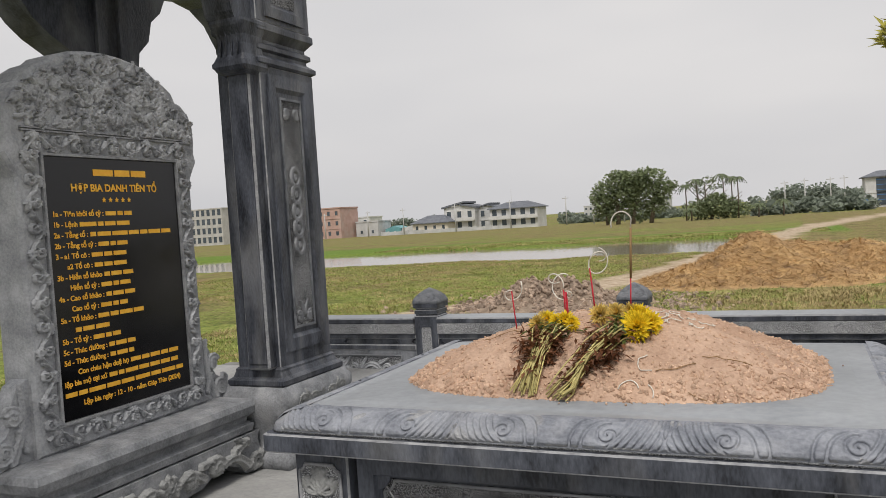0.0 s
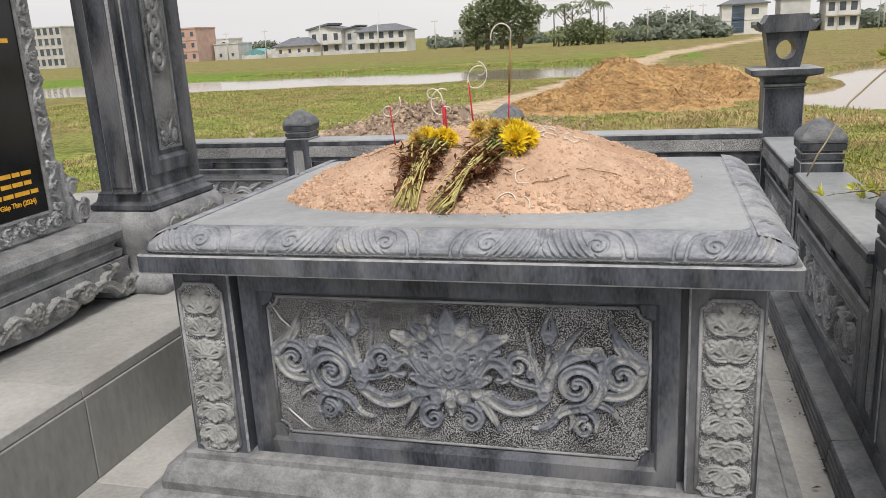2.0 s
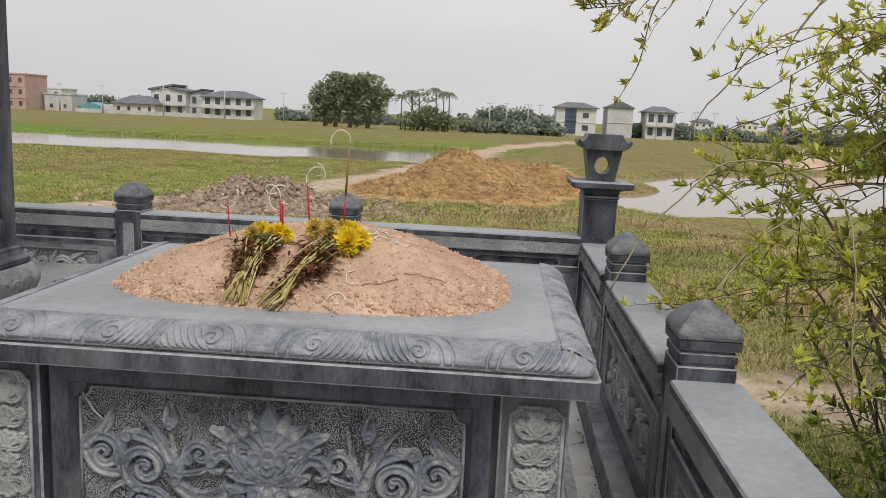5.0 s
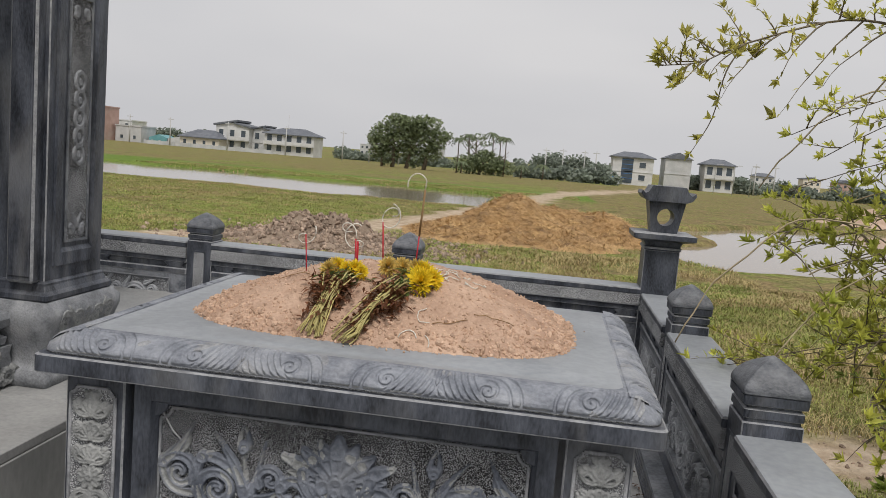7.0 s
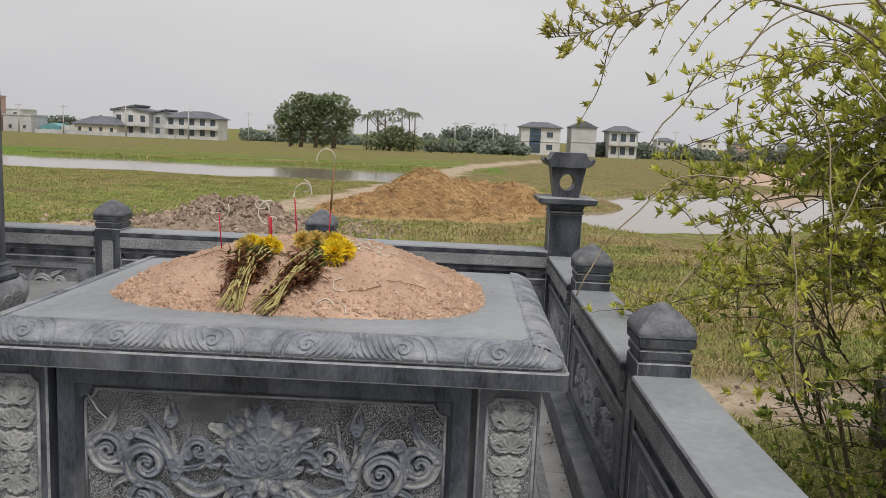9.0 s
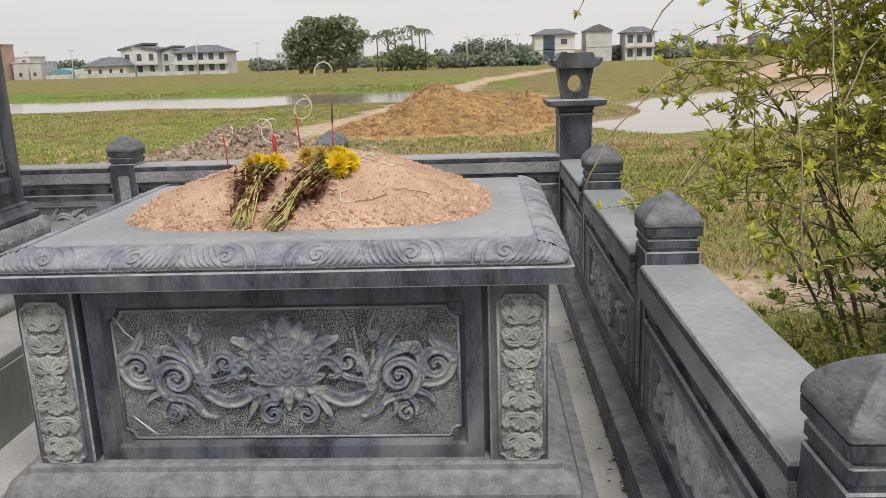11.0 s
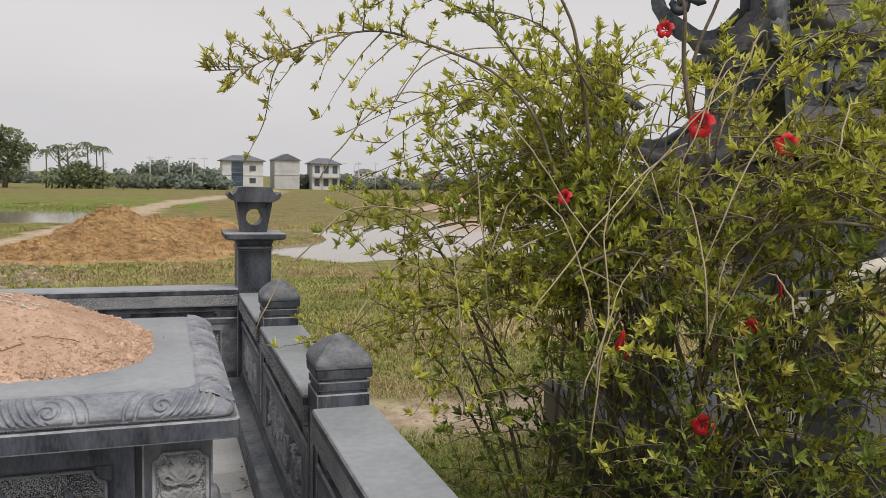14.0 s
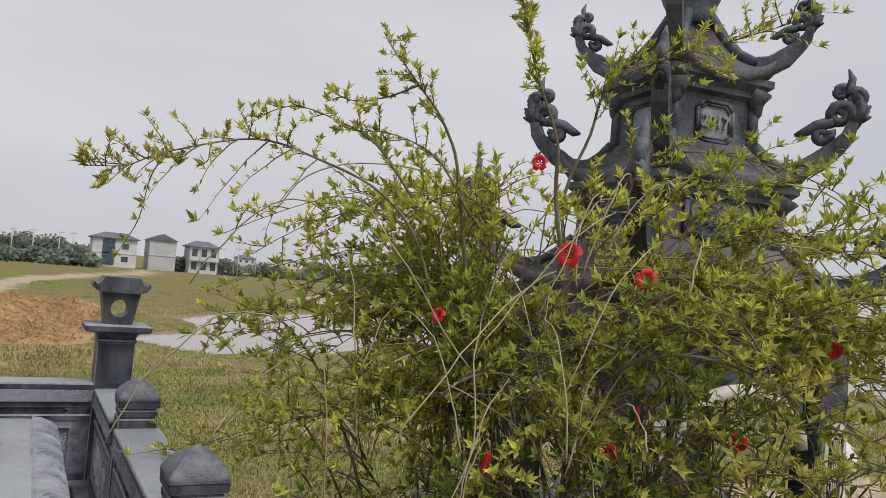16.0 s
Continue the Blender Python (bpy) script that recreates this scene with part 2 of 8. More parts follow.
def tube(bm, pts, radii, sides=6, mat=0):
    """A tapering tube along points."""
    pts = [Vector(p) for p in pts]
    if not isinstance(radii, (list, tuple)):
        radii = [radii] * len(pts)
    rings, up = [], Vector((0.31, 0.17, 0.93)).normalized()
    for i, p in enumerate(pts):
        d = (pts[min(i + 1, len(pts) - 1)] - pts[max(i - 1, 0)])
        d = d.normalized() if d.length > 1e-9 else Vector((0, 0, 1))
        s = d.cross(up)
        s = s.normalized() if s.length > 1e-3 else d.cross(Vector((1, 0, 0))).normalized()
        u = s.cross(d)
        rings.append([bm.verts.new(p + radii[i] * (math.cos(2 * math.pi * k / sides) * s + math.sin(2 * math.pi * k / sides) * u)) for k in range(sides)])
    for a, b in zip(rings, rings[1:]):
        for k in range(sides):
            f = bm.faces.new((a[k], a[(k + 1) % sides], b[(k + 1) % sides], b[k]))
            f.material_index = mat
            f.smooth = True
    bm.faces.new(list(reversed(rings[0]))).material_index = mat
    bm.faces.new(rings[-1]).material_index = mat
    return bm


def lathe(bm, profile, sides=16, loc=(0, 0, 0)):
    rings = [[bm.verts.new((loc[0] + r * math.cos(2 * math.pi * k / sides), loc[1] + r * math.sin(2 * math.pi * k / sides), loc[2] + z)) for k in range(sides)] for r, z in profile]
    for a, b in zip(rings, rings[1:]):
        for k in range(sides):
            bm.faces.new((a[k], a[(k + 1) % sides], b[(k + 1) % sides], b[k])).smooth = True
    bm.faces.new(list(reversed(rings[0])))
    bm.faces.new(rings[-1])
    return bm


# ---- carving: strokes swept over a sheet, raised where they pass ----
def spiral(cx, cy, r0, turns, start, hand=1, shrink=0.12, n=60):
    """A volute that winds from radius r0 into its eye."""
    out = []
    for i in range(n):
        k = i / (n - 1)
        a = start + hand * turns * 2 * math.pi * k
        r = r0 * (1 - (1 - shrink) * k)
        out.append((cx + r * math.cos(a), cy + r * math.sin(a)))
    return out


def bend(p0, p1, p2, n=24):
    return [((1 - k) ** 2 * p0[0] + 2 * k * (1 - k) * p1[0] + k * k * p2[0], (1 - k) ** 2 * p0[1] + 2 * k * (1 - k) * p1[1] + k * k * p2[1]) for k in [i / (n - 1) for i in range(n)]]


def petal(cx, cy, angle, length, n=14):
    return [(cx + length * k * math.cos(angle), cy + length * k * math.sin(angle)) for k in [i / (n - 1) for i in range(n)]]


def mirrored(strokes):
    return strokes + [([(-x, y) for x, y in pts], w0, w1, *rest) for pts, w0, w1, *rest in strokes]


def carve(w, h, strokes, depth=0.02, res=0.006, at=lambda u, v, d: (u, -d, v), cut=0.08, base=0.0, grooves=(), rims=0.0):
    """A relief over a sheet w by h, centred at 0: stroke = (points, width at start, width at end[, height])."""
    nx, nz = int(w / res) + 1, int(h / res) + 1
    us, vs = np.linspace(-w / 2, w / 2, nx), np.linspace(-h / 2, h / 2, nz)
    U, V = np.meshgrid(us, vs, indexing="ij")
    H = base * np.clip(np.minimum(w / 2 - np.abs(U), (h / 2 - np.abs(V)) * 1.5) / 0.02, 0.0, 1.0)
    for pts, w0, w1, *rest in strokes:
        top = rest[0] if rest else 1.0
        P = np.array(pts)
        m = len(P)
        big = max(w0, w1)
        a0, a1 = np.searchsorted(us, P[:, 0].min() - big), np.searchsorted(us, P[:, 0].max() + big)
        b0, b1 = np.searchsorted(vs, P[:, 1].min() - big), np.searchsorted(vs, P[:, 1].max() + big)
        if a0 >= a1 or b0 >= b1:
            continue
        near = np.full((a1 - a0, b1 - b0), 9.0)
        for i in range(m):
            rad = w0 + (w1 - w0) * i / max(m - 1, 1)
            d = np.hypot(U[a0:a1, b0:b1] - P[i, 0], V[a0:a1, b0:b1] - P[i, 1]) / rad
            near = np.minimum(near, d)
        # a raised rim round a hollowed middle
        s = np.clip((1 - near) * 6.0, 0, 1) ** 0.8 * (1 - 0.4 * np.clip(1 - near / 0.8, 0, 1)) * top
        H[a0:a1, b0:b1] = np.maximum(H[a0:a1, b0:b1], s)
    for pts, w0, w1 in grooves:
        P = np.array(pts)
        a0, a1 = np.searchsorted(us, P[:, 0].min() - w0), np.searchsorted(us, P[:, 0].max() + w0)
        b0, b1 = np.searchsorted(vs, P[:, 1].min() - w0), np.searchsorted(vs, P[:, 1].max() + w0)
        if a0 < a1 and b0 < b1:
            near = np.full((a1 - a0, b1 - b0), 9.0)
            for i in range(len(P)):
                rad = w0 + (w1 - w0) * i / max(len(P) - 1, 1)
                near = np.minimum(near, np.hypot(U[a0:a1, b0:b1] - P[i, 0], V[a0:a1, b0:b1] - P[i, 1]) / rad)
            H[a0:a1, b0:b1] -= 1.25 * base * np.clip(1.5 - near, 0, 1)
    keep = H > cut
    bm = bmesh.new()
    vert = {}
    def V3(i, j):
        if (i, j) not in vert:
            vert[i, j] = bm.verts.new(at(us[i], vs[j], depth * H[i, j]))
        return vert[i, j]
    use = keep[:-1, :-1] | keep[1:, :-1] | keep[:-1, 1:] | keep[1:, 1:]
    for i, j in zip(*np.nonzero(use)):
        f = bm.faces.new((V3(i, j), V3(i + 1, j), V3(i + 1, j + 1), V3(i, j + 1)))
        f.smooth = True
        # patches of the leaf rims go paler: an edge highlight put into the colour
        if rims and 0.12 < H[i, j] < 0.8 and rims > noise.noise(Vector((us[i] * 14, vs[j] * 14, 0.3))):
            f.material_index = 1
    return bm


def flower(cx, cy, r, n=8, turn=0.0):
    s = [(petal(cx, cy, turn + 2 * math.pi * k / n, r * 0.78, 8), r * 0.16, r * 0.27, 0.8) for k in range(n)]
    s += [([(cx, cy)], r * 0.34, r * 0.34, 1.0)]
    return s


def scroll_band(w, h, pitch, seed=1):
    """A running vine with a volute and a spray of leaves in every bend, for friezes."""
    rng = random.Random(seed)
    out, n = [], max(2, int(w / pitch))
    wave = [(-w / 2 + w * k / 240, 0.3 * h * math.sin(math.pi * n * k / 240)) for k in range(241)]
    out.append((wave, h * 0.055, h * 0.055, 0.9))
    for k in range(n):
        x = -w / 2 + w * (k + 0.5) / n
        s = -1 if k % 2 else 1
        out.append((spiral(x + 0.05 * h, -s * h * 0.12, h * 0.27, 1.35, s * 1.4, s), h * 0.085, h * 0.05, 1.0))
        for q in (-0.8, -0.25, 0.3, 0.85):
            out.append((petal(x - 0.1 * h, s * h * 0.2, s * math.pi / 2 + q + rng.uniform(-0.1, 0.1), h * 0.27, 9), h * 0.03, h * 0.085, 0.8))
        for q in (0.4, 1.0):
            out.append((petal(x + 0.42 * w / n, 0.0, -s * q, h * 0.3, 8), h * 0.04, h * 0.07, 0.75))
    return out


def pane(bm, x0, x1, z0, z1, y, cham, mat=0, at=lambda u, d, v: (u, d, v)):
    pts = [(x0 + cham, z0), (x1 - cham, z0), (x1, z0 + cham), (x1, z1 - cham), (x1 - cham, z1), (x0 + cham, z1), (x0, z1 - cham), (x0, z0 + cham)]
    bm.faces.new([bm.verts.new(at(u, y, v)) for u, v in pts]).material_index = mat
    return bm


def frame_bars(bm, x0, x1, z0, z1, t, y0, y1, mat=0, at=lambda u, d, v: (u, d, v), slant=0.0):
    """A four-sided frame round an opening, its inner faces sloping by slant."""
    for depth_pair in ((y0, y1),):
        a, b = depth_pair
        o = [(x0 - t, z0 - t), (x1 + t, z0 - t), (x1 + t, z1 + t), (x0 - t, z1 + t)]
        i = [(x0, z0), (x1, z0), (x1, z1), (x0, z1)]
        s = [(x0 + slant, z0 + slant), (x1 - slant, z0 + slant), (x1 - slant, z1 - slant), (x0 + slant, z1 - slant)]
        vo = [bm.verts.new(at(u, b, v)) for u, v in o]
        vf = [bm.verts.new(at(u, a, v)) for u, v in o]
        vi = [bm.verts.new(at(u, a, v)) for u, v in i]
        vb = [bm.verts.new(at(u, b, v)) for u, v in s]
        for k in range(4):
            j = (k + 1) % 4
            bm.faces.new((vf[k], vf[j], vi[j], vi[k])).material_index = mat
            bm.faces.new((vi[k], vi[j], vb[j], vb[k])).material_index = mat
            bm.faces.new((vo[k], vo[j], vf[j], vf[k])).material_index = mat
    return bm

# ---- ground: one sheet to the horizon, with two ponds, a path and bare soil ----
def smooth(a, b, v):
    k = min(max((v - a) / (b - a), 0.0), 1.0)
    return k * k * (3 - 2 * k)


def wob(x, y, s, a):
    return a * (noise.noise(Vector((x * s, y * s, 3.7))) + 0.5 * noise.noise(Vector((x * s * 2.3, y * s * 2.3, 9.1))))


def pond_depth(x, y):
    """0 on land, 1 in open water."""
    d1 = min(y - 28.0, 41.0 - y, -2.2 - x) + wob(x, y, 0.16, 1.5)
    near = 14.3 + 0.5 * (x - 4.1) if x < 9 else 16.8 - 0.68 * min(x - 9, 12)
    near = near if x > 4.1 else 14.3 + 1.8 * (4.1 - x)
    far = 28.0 + 1.25 * (x - 6.1) if x < 9 else 31.6 + 0.7 * min(x - 9, 20)
    d2 = min(y - near, far - y, (x - 2.9) * 1.5) + wob(x, y, 0.35, 0.6)
    spit = 1.0 - math.hypot((x - 3.0) / 2.7, (y - 22.6) / (2.9 - 0.35 * (x - 3.0)) if x < 7 else 9)
    d2 = min(d2, -spit * 2.6, 60 - x)
    return max(smooth(-0.5, 0.9, d1), smooth(-0.4, 0.5, d2))


PATH_LINE = ((-6.5, 10.5), (-3.9, 14.2), (-3.1, 17.5), (-2.0, 24.0), (-0.8, 32.0), (0.8, 50.0), (5.0, 71.0), (13.0, 105.0), (24.0, 170.0))
TRACK_LINE = ((1.5, 3.7), (2.4, 3.25), (3.2, 3.2), (5.5, 3.4), (9.0, 3.0), (14.0, 3.4))


def near_line(x, y, line):
    best = 1e9
    for (ax, ay), (bx, by) in zip(line, line[1:]):
        k = min(max(((x - ax) * (bx - ax) + (y - ay) * (by - ay)) / ((bx - ax) ** 2 + (by - ay) ** 2), 0), 1)
        best = min(best, math.hypot(x - ax - k * (bx - ax), y - ay - k * (by - ay)))
    return best


def bare(x, y):
    """How bare of grass the soil is."""
    d = near_line(x, y, PATH_LINE) / (0.55 + 0.012 * y) + wob(x, y, 0.6, 0.5)
    e = near_line(x, y, TRACK_LINE) / 0.42 + wob(x, y, 1.4, 0.9)
    return max(1 - smooth(0.55, 1.25, d), 1 - smooth(0.5, 1.3, e))


def ground_z(x, y):
    z = -0.25 - 0.0095 * min(max(y - 38, 0), 170)
    z += wob(x, y, 0.25, 0.05) + wob(x, y, 1.1, 0.025)
    z -= 0.62 * pond_depth(x, y)
    z += 0.12 * smooth(0.0, 0.5, pond_depth(x, y)) * (1 - smooth(0.0, 0.6, pond_depth(x, y)))
    return z


def axis_steps(lo, hi, step, end):
    core = list(np.arange(lo, hi + step * 0.5, step))
    out, s = [], step
    v = core[-1]
    while v < end:
        s *= 1.22
        v += s
        out.append(v)
    low, s = [], step
    v = core[0]
    while v > -end:
        s *= 1.22
        v -= s
        low.append(v)
    return list(reversed(low)) + core + out


gx, gy = axis_steps(-32.0, 30.0, 0.3, 2600), axis_steps(-5.0, 42.0, 0.3, 2600)
g_verts = [(x, y, ground_z(x, y)) for x in gx for y in gy]
g_n = len(gy)
g_faces = [(i * g_n + j, (i + 1) * g_n + j, (i + 1) * g_n + j + 1, i * g_n + j + 1) for i in range(len(gx) - 1) for j in range(g_n - 1)]
g_me = bpy.data.meshes.new("ground")
g_me.from_pydata(g_verts, [], g_faces)
g_col = g_me.color_attributes.new("cover", 'FLOAT_COLOR', 'POINT')
for k, (x, y, z) in enumerate(g_verts):
    lush = 1 - smooth(-0.2, 0.5, abs(y - 47) / 9 - 0.6) if x < 3 else 0.0
    brown = smooth(0.35, 0.65, 0.5 + wob(x, y, 0.12, 0.45) + (0.12 if x > 3 else 0) + (0.9 * smooth(24, 27, y) * (1 - smooth(90, 150, y)) if x > 1 else 0))
    if x <= 1:
        brown = max(brown, 0.85 * smooth(66, 84, y + wob(x, y, 0.07, 12)) * (1 - smooth(190, 230, y)))
    edge = pond_depth(x, y) if 20 < y < 46 else 0.0
    lush = max(lush, 0.8 * smooth(0.0, 0.08, edge)) if x < 3 else lush
    g_col.data[k].color = (bare(x, y), lush, brown, 1)
for p in g_me.polygons:
    p.use_smooth = True


def ground_material():
    m = bpy.data.materials.new("grassy_soil")
    n, l, bsdf = link_nodes(m)
    tc = n.new("ShaderNodeTexCoord")
    at = n.new("ShaderNodeAttribute")
    at.attribute_name = "cover"
    sep = n.new("ShaderNodeSeparateColor")
    l.new(at.outputs["Color"], sep.inputs["Color"])

    def nz(scale, detail=6.0):
        t = n.new("ShaderNodeTexNoise")
        t.inputs["Scale"].default_value, t.inputs["Detail"].default_value = scale, detail
        l.new(tc.outputs["Object"], t.inputs["Vector"])
        return t.outputs["Fac"]

    def ramp(src, c1, c2, a=0.35, b=0.65):
        r = n.new("ShaderNodeValToRGB")
        r.color_ramp.elements[0].position, r.color_ramp.elements[1].position = a, b
        r.color_ramp.elements[0].color, r.color_ramp.elements[1].color = (*c1, 1), (*c2, 1)
        l.new(src, r.inputs["Fac"])
        return r.outputs["Color"]

    def mix(fac, a, b):
        k = n.new("ShaderNodeMix")
        k.data_type = 'RGBA'
        l.new(fac, k.inputs["Factor"])
        l.new(a, k.inputs["A"])
        l.new(b, k.inputs["B"])
        return k.outputs["Result"]

    fine = nz(9.0)
    patch = nz(0.55)
    green = ramp(fine, (0.11, 0.15, 0.03), (0.27, 0.3, 0.08))
    dry = ramp(fine, (0.155, 0.115, 0.058), (0.3, 0.222, 0.115))
    lush = ramp(fine, (0.085, 0.15, 0.024), (0.18, 0.255, 0.052))
    soil = ramp(nz(5.0), (0.36, 0.275, 0.19), (0.54, 0.44, 0.33))
    pm = n.new("ShaderNodeMath")
    pm.operation = 'MULTIPLY_ADD'
    l.new(patch, pm.inputs[0])
    pm.inputs[1].default_value = 1.6
    pm.inputs[2].default_value = -0.75
    am = n.new("ShaderNodeMath")
    am.operation = 'MULTIPLY_ADD'
    l.new(sep.outputs["Blue"], am.inputs[0])
    am.inputs[1].default_value = 0.75
    am.use_clamp = True
    l.new(pm.outputs[0], am.inputs[2])
    mid = n.new("ShaderNodeMath")
    mid.operation = 'MULTIPLY_ADD'
    mid.use_clamp = True
    l.new(nz(2.2), mid.inputs[0])
    mid.inputs[1].default_value = 2.4
    l.new(am.outputs[0], mid.inputs[2])
    off = n.new("ShaderNodeMath")
    off.operation = 'SUBTRACT'
    off.use_clamp = True
    mid.use_clamp = False
    l.new(mid.outputs[0], off.inputs[0])
    off.inputs[1].default_value = 1.2
    c = mix(off.outputs[0], green, dry)
    c = mix(ramp(nz(1.1), (0, 0, 0), (0.75, 0.75, 0.75), 0.5, 0.68), c, ramp(fine, (0.055, 0.08, 0.02), (0.15, 0.16, 0.05)))
    c = mix(sep.outputs["Green"], c, lush)
    c = mix(sep.outputs["Red"], c, soil)
    l.new(c, bsdf.inputs["Base Color"])
    bsdf.inputs["Roughness"].default_value = 0.95
    bsdf.inputs["Specular IOR Level"].default_value = 0.1
    bp = n.new("ShaderNodeBump")
    bp.inputs["Strength"].default_value, bp.inputs["Distance"].default_value = 0.9, 0.08
    l.new(nz(14.0), bp.inputs["Height"])
    l.new(bp.outputs["Normal"], bsdf.inputs["Normal"])
    return m


GROUND = ground_material()
g_me.materials.append(GROUND)
tagged(new("ground", g_me), "flat grassy field with dry patches and bare soil", "ground", kind="structure")


def water_material():
    m = bpy.data.materials.new("muddy_water")
    n, l, bsdf = link_nodes(m)
    bsdf.inputs["Base Color"].default_value = (0.3, 0.25, 0.2, 1)
    bsdf.inputs["Roughness"].default_value = 0.04
    bsdf.inputs["IOR"].default_value = 1.33
    tc = n.new("ShaderNodeTexCoord")
    t = n.new("ShaderNodeTexNoise")
    t.inputs["Scale"].default_value, t.inputs["Detail"].default_value = 6.0, 3.0
    l.new(tc.outputs["Object"], t.inputs["Vector"])
    bp = n.new("ShaderNodeBump")
    bp.inputs["Strength"].default_value, bp.inputs["Distance"].default_value = 0.12, 0.02
    l.new(t.outputs["Fac"], bp.inputs["Height"])
    l.new(bp.outputs["Normal"], bsdf.inputs["Normal"])
    return m


WATER = water_material()
for x0, x1, y0, y1, z in ((-400, -1.0, 25.5, 43.5, -0.42), (2.0, 62.0, 2.0, 42.0, -0.42)):
    bm = bmesh.new()
    bm.faces.new([bm.verts.new(p) for p in ((x0, y0, z), (x1, y0, z), (x1, y1, z), (x0, y1, z))])
    solid("water", bm, WATER, "still muddy pond water reflecting the pale sky", "water", "structure")

# ---- straw heap and rubble heap on the field ----
STRAW = surf("dry_straw", (0.36, 0.215, 0.095), (0.6, 0.39, 0.18), 5, 60, 0.9, 0.8, dirt=(0.13, 0.08, 0.05), dirt_amount=0.85, dist=0.06)
STALK = surf("straw_stalk", (0.4, 0.25, 0.11), (0.66, 0.45, 0.21), 1.6, 30, 0.8, 0.0, dirt=(0.19, 0.105, 0.06), dirt_amount=0.8, rand=0.22, island=True)
RUBBLE = surf("rubble", (0.2, 0.15, 0.11), (0.34, 0.265, 0.2), 6, 50, 0.95, 0.6, dirt=(0.16, 0.11, 0.08), dirt_amount=0.6, dist=0.03)
CHUNK = surf("rubble_chunk", (0.16, 0.115, 0.085), (0.42, 0.32, 0.245), 9, 70, 0.9, 0.4, rand=0.35, island=True)


def hay_z(x, y):
    g = lambda cx, cy, rx, ry, k, p=2.0: k * math.exp(-((abs(x - cx) / rx) ** p + (abs(y - cy) / ry) ** p))
    h = max(g(-0.3, 17.5, 1.25, 1.5, 1.02), g(0.6, 18.2, 1.2, 1.3, 0.86), g(1.3, 18.6, 1.7, 1.3, 0.72, 3.0), g(2.3, 18.0, 0.75, 1.2, 0.5, 3.0)) + 0.55 * max(g(-1.0, 15.6, 1.5, 1.1, 0.62, 2.6), g(0.7, 15.6, 1.3, 1.0, 0.55, 2.6), g(-1.9, 16.6, 1.0, 1.3, 0.42))
    return h + min(h, 0.5) * (wob(x, y, 0.9, 0.25) + wob(x, y, 2.6, 0.16) + wob(x, y, 7.0, 0.12)) - 0.08


def heap(name, x0, x1, y0, y1, step, fz, mat, label, category):
    bm = bmesh.new()
    nx, ny = int((x1 - x0) / step) + 1, int((y1 - y0) / step) + 1
    g = [[bm.verts.new((x0 + i * step, y0 + j * step, ground_z(x0 + i * step, y0 + j * step) + fz(x0 + i * step, y0 + j * step))) for j in range(ny)] for i in range(nx)]
    for i in range(nx - 1):
        for j in range(ny - 1):
            bm.faces.new((g[i][j], g[i + 1][j], g[i + 1][j + 1], g[i][j + 1])).smooth = True
    return solid(name, bm, mat, label, category, "stuff")


heap("straw_heap", -4.0, 4.4, 12.8, 20.5, 0.07, hay_z, STRAW, "low heap of dry orange straw on the field", "straw heap")


def rubble_z(x, y):
    h = math.exp(-(((x + 3.7) / 1.15) ** 2 + ((y - 12.3) / 1.2) ** 2)) * 0.48
    return h + h * (wob(x, y, 2.0, 0.6) + wob(x, y, 6.0, 0.5)) - 0.06


heap("soil_heap", 13.0, 23.0, 38.5, 45.5, 0.25, lambda x, y: 1.1 * math.exp(-(((x - 18) / 2.4) ** 2 + ((y - 42) / 1.5) ** 2)) * (1 + wob(x, y, 0.8, 0.3)) - 0.08, surf("bare_soil_heap", (0.36, 0.25, 0.18), (0.5, 0.37, 0.28), 2, 20, 0.95, 0.5), "distant heap of bare pinkish soil", "soil heap")
heap("rubble_heap", -6.4, -1.2, 9.8, 15.0, 0.06, rubble_z, RUBBLE, "low heap of grey soil and broken rubble", "rubble heap")

rng = random.Random(5)
v, f = [], []
for k in range(52000):
    x, y = rng.uniform(-3.6, 3.8), rng.uniform(13.0, 20.3)
    h = hay_z(x, y)
    if h < 0.04:
        continue
    z = ground_z(x, y) + h
    a, tilt, ln = rng.uniform(0, 6.28), rng.uniform(-0.3, 0.6), rng.uniform(0.06, 0.2)
    d = Vector((math.cos(a) * math.cos(tilt), math.sin(a) * math.cos(tilt), math.sin(tilt))) * ln
    s = Vector((-math.sin(a), math.cos(a), 0.3)) * 0.0075
    p, i = Vector((x, y, z)), len(v)
    v += [tuple(p - s), tuple(p + s), tuple(p + d)]
    f.append((i, i + 1, i + 2))
me = bpy.data.meshes.new("straw_stalks")
me.from_pydata(v, [], f)
me.materials.append(STALK)
tagged(new("straw_stalks", me), "loose dry straw stalks over the heap", "straw", kind="stuff")

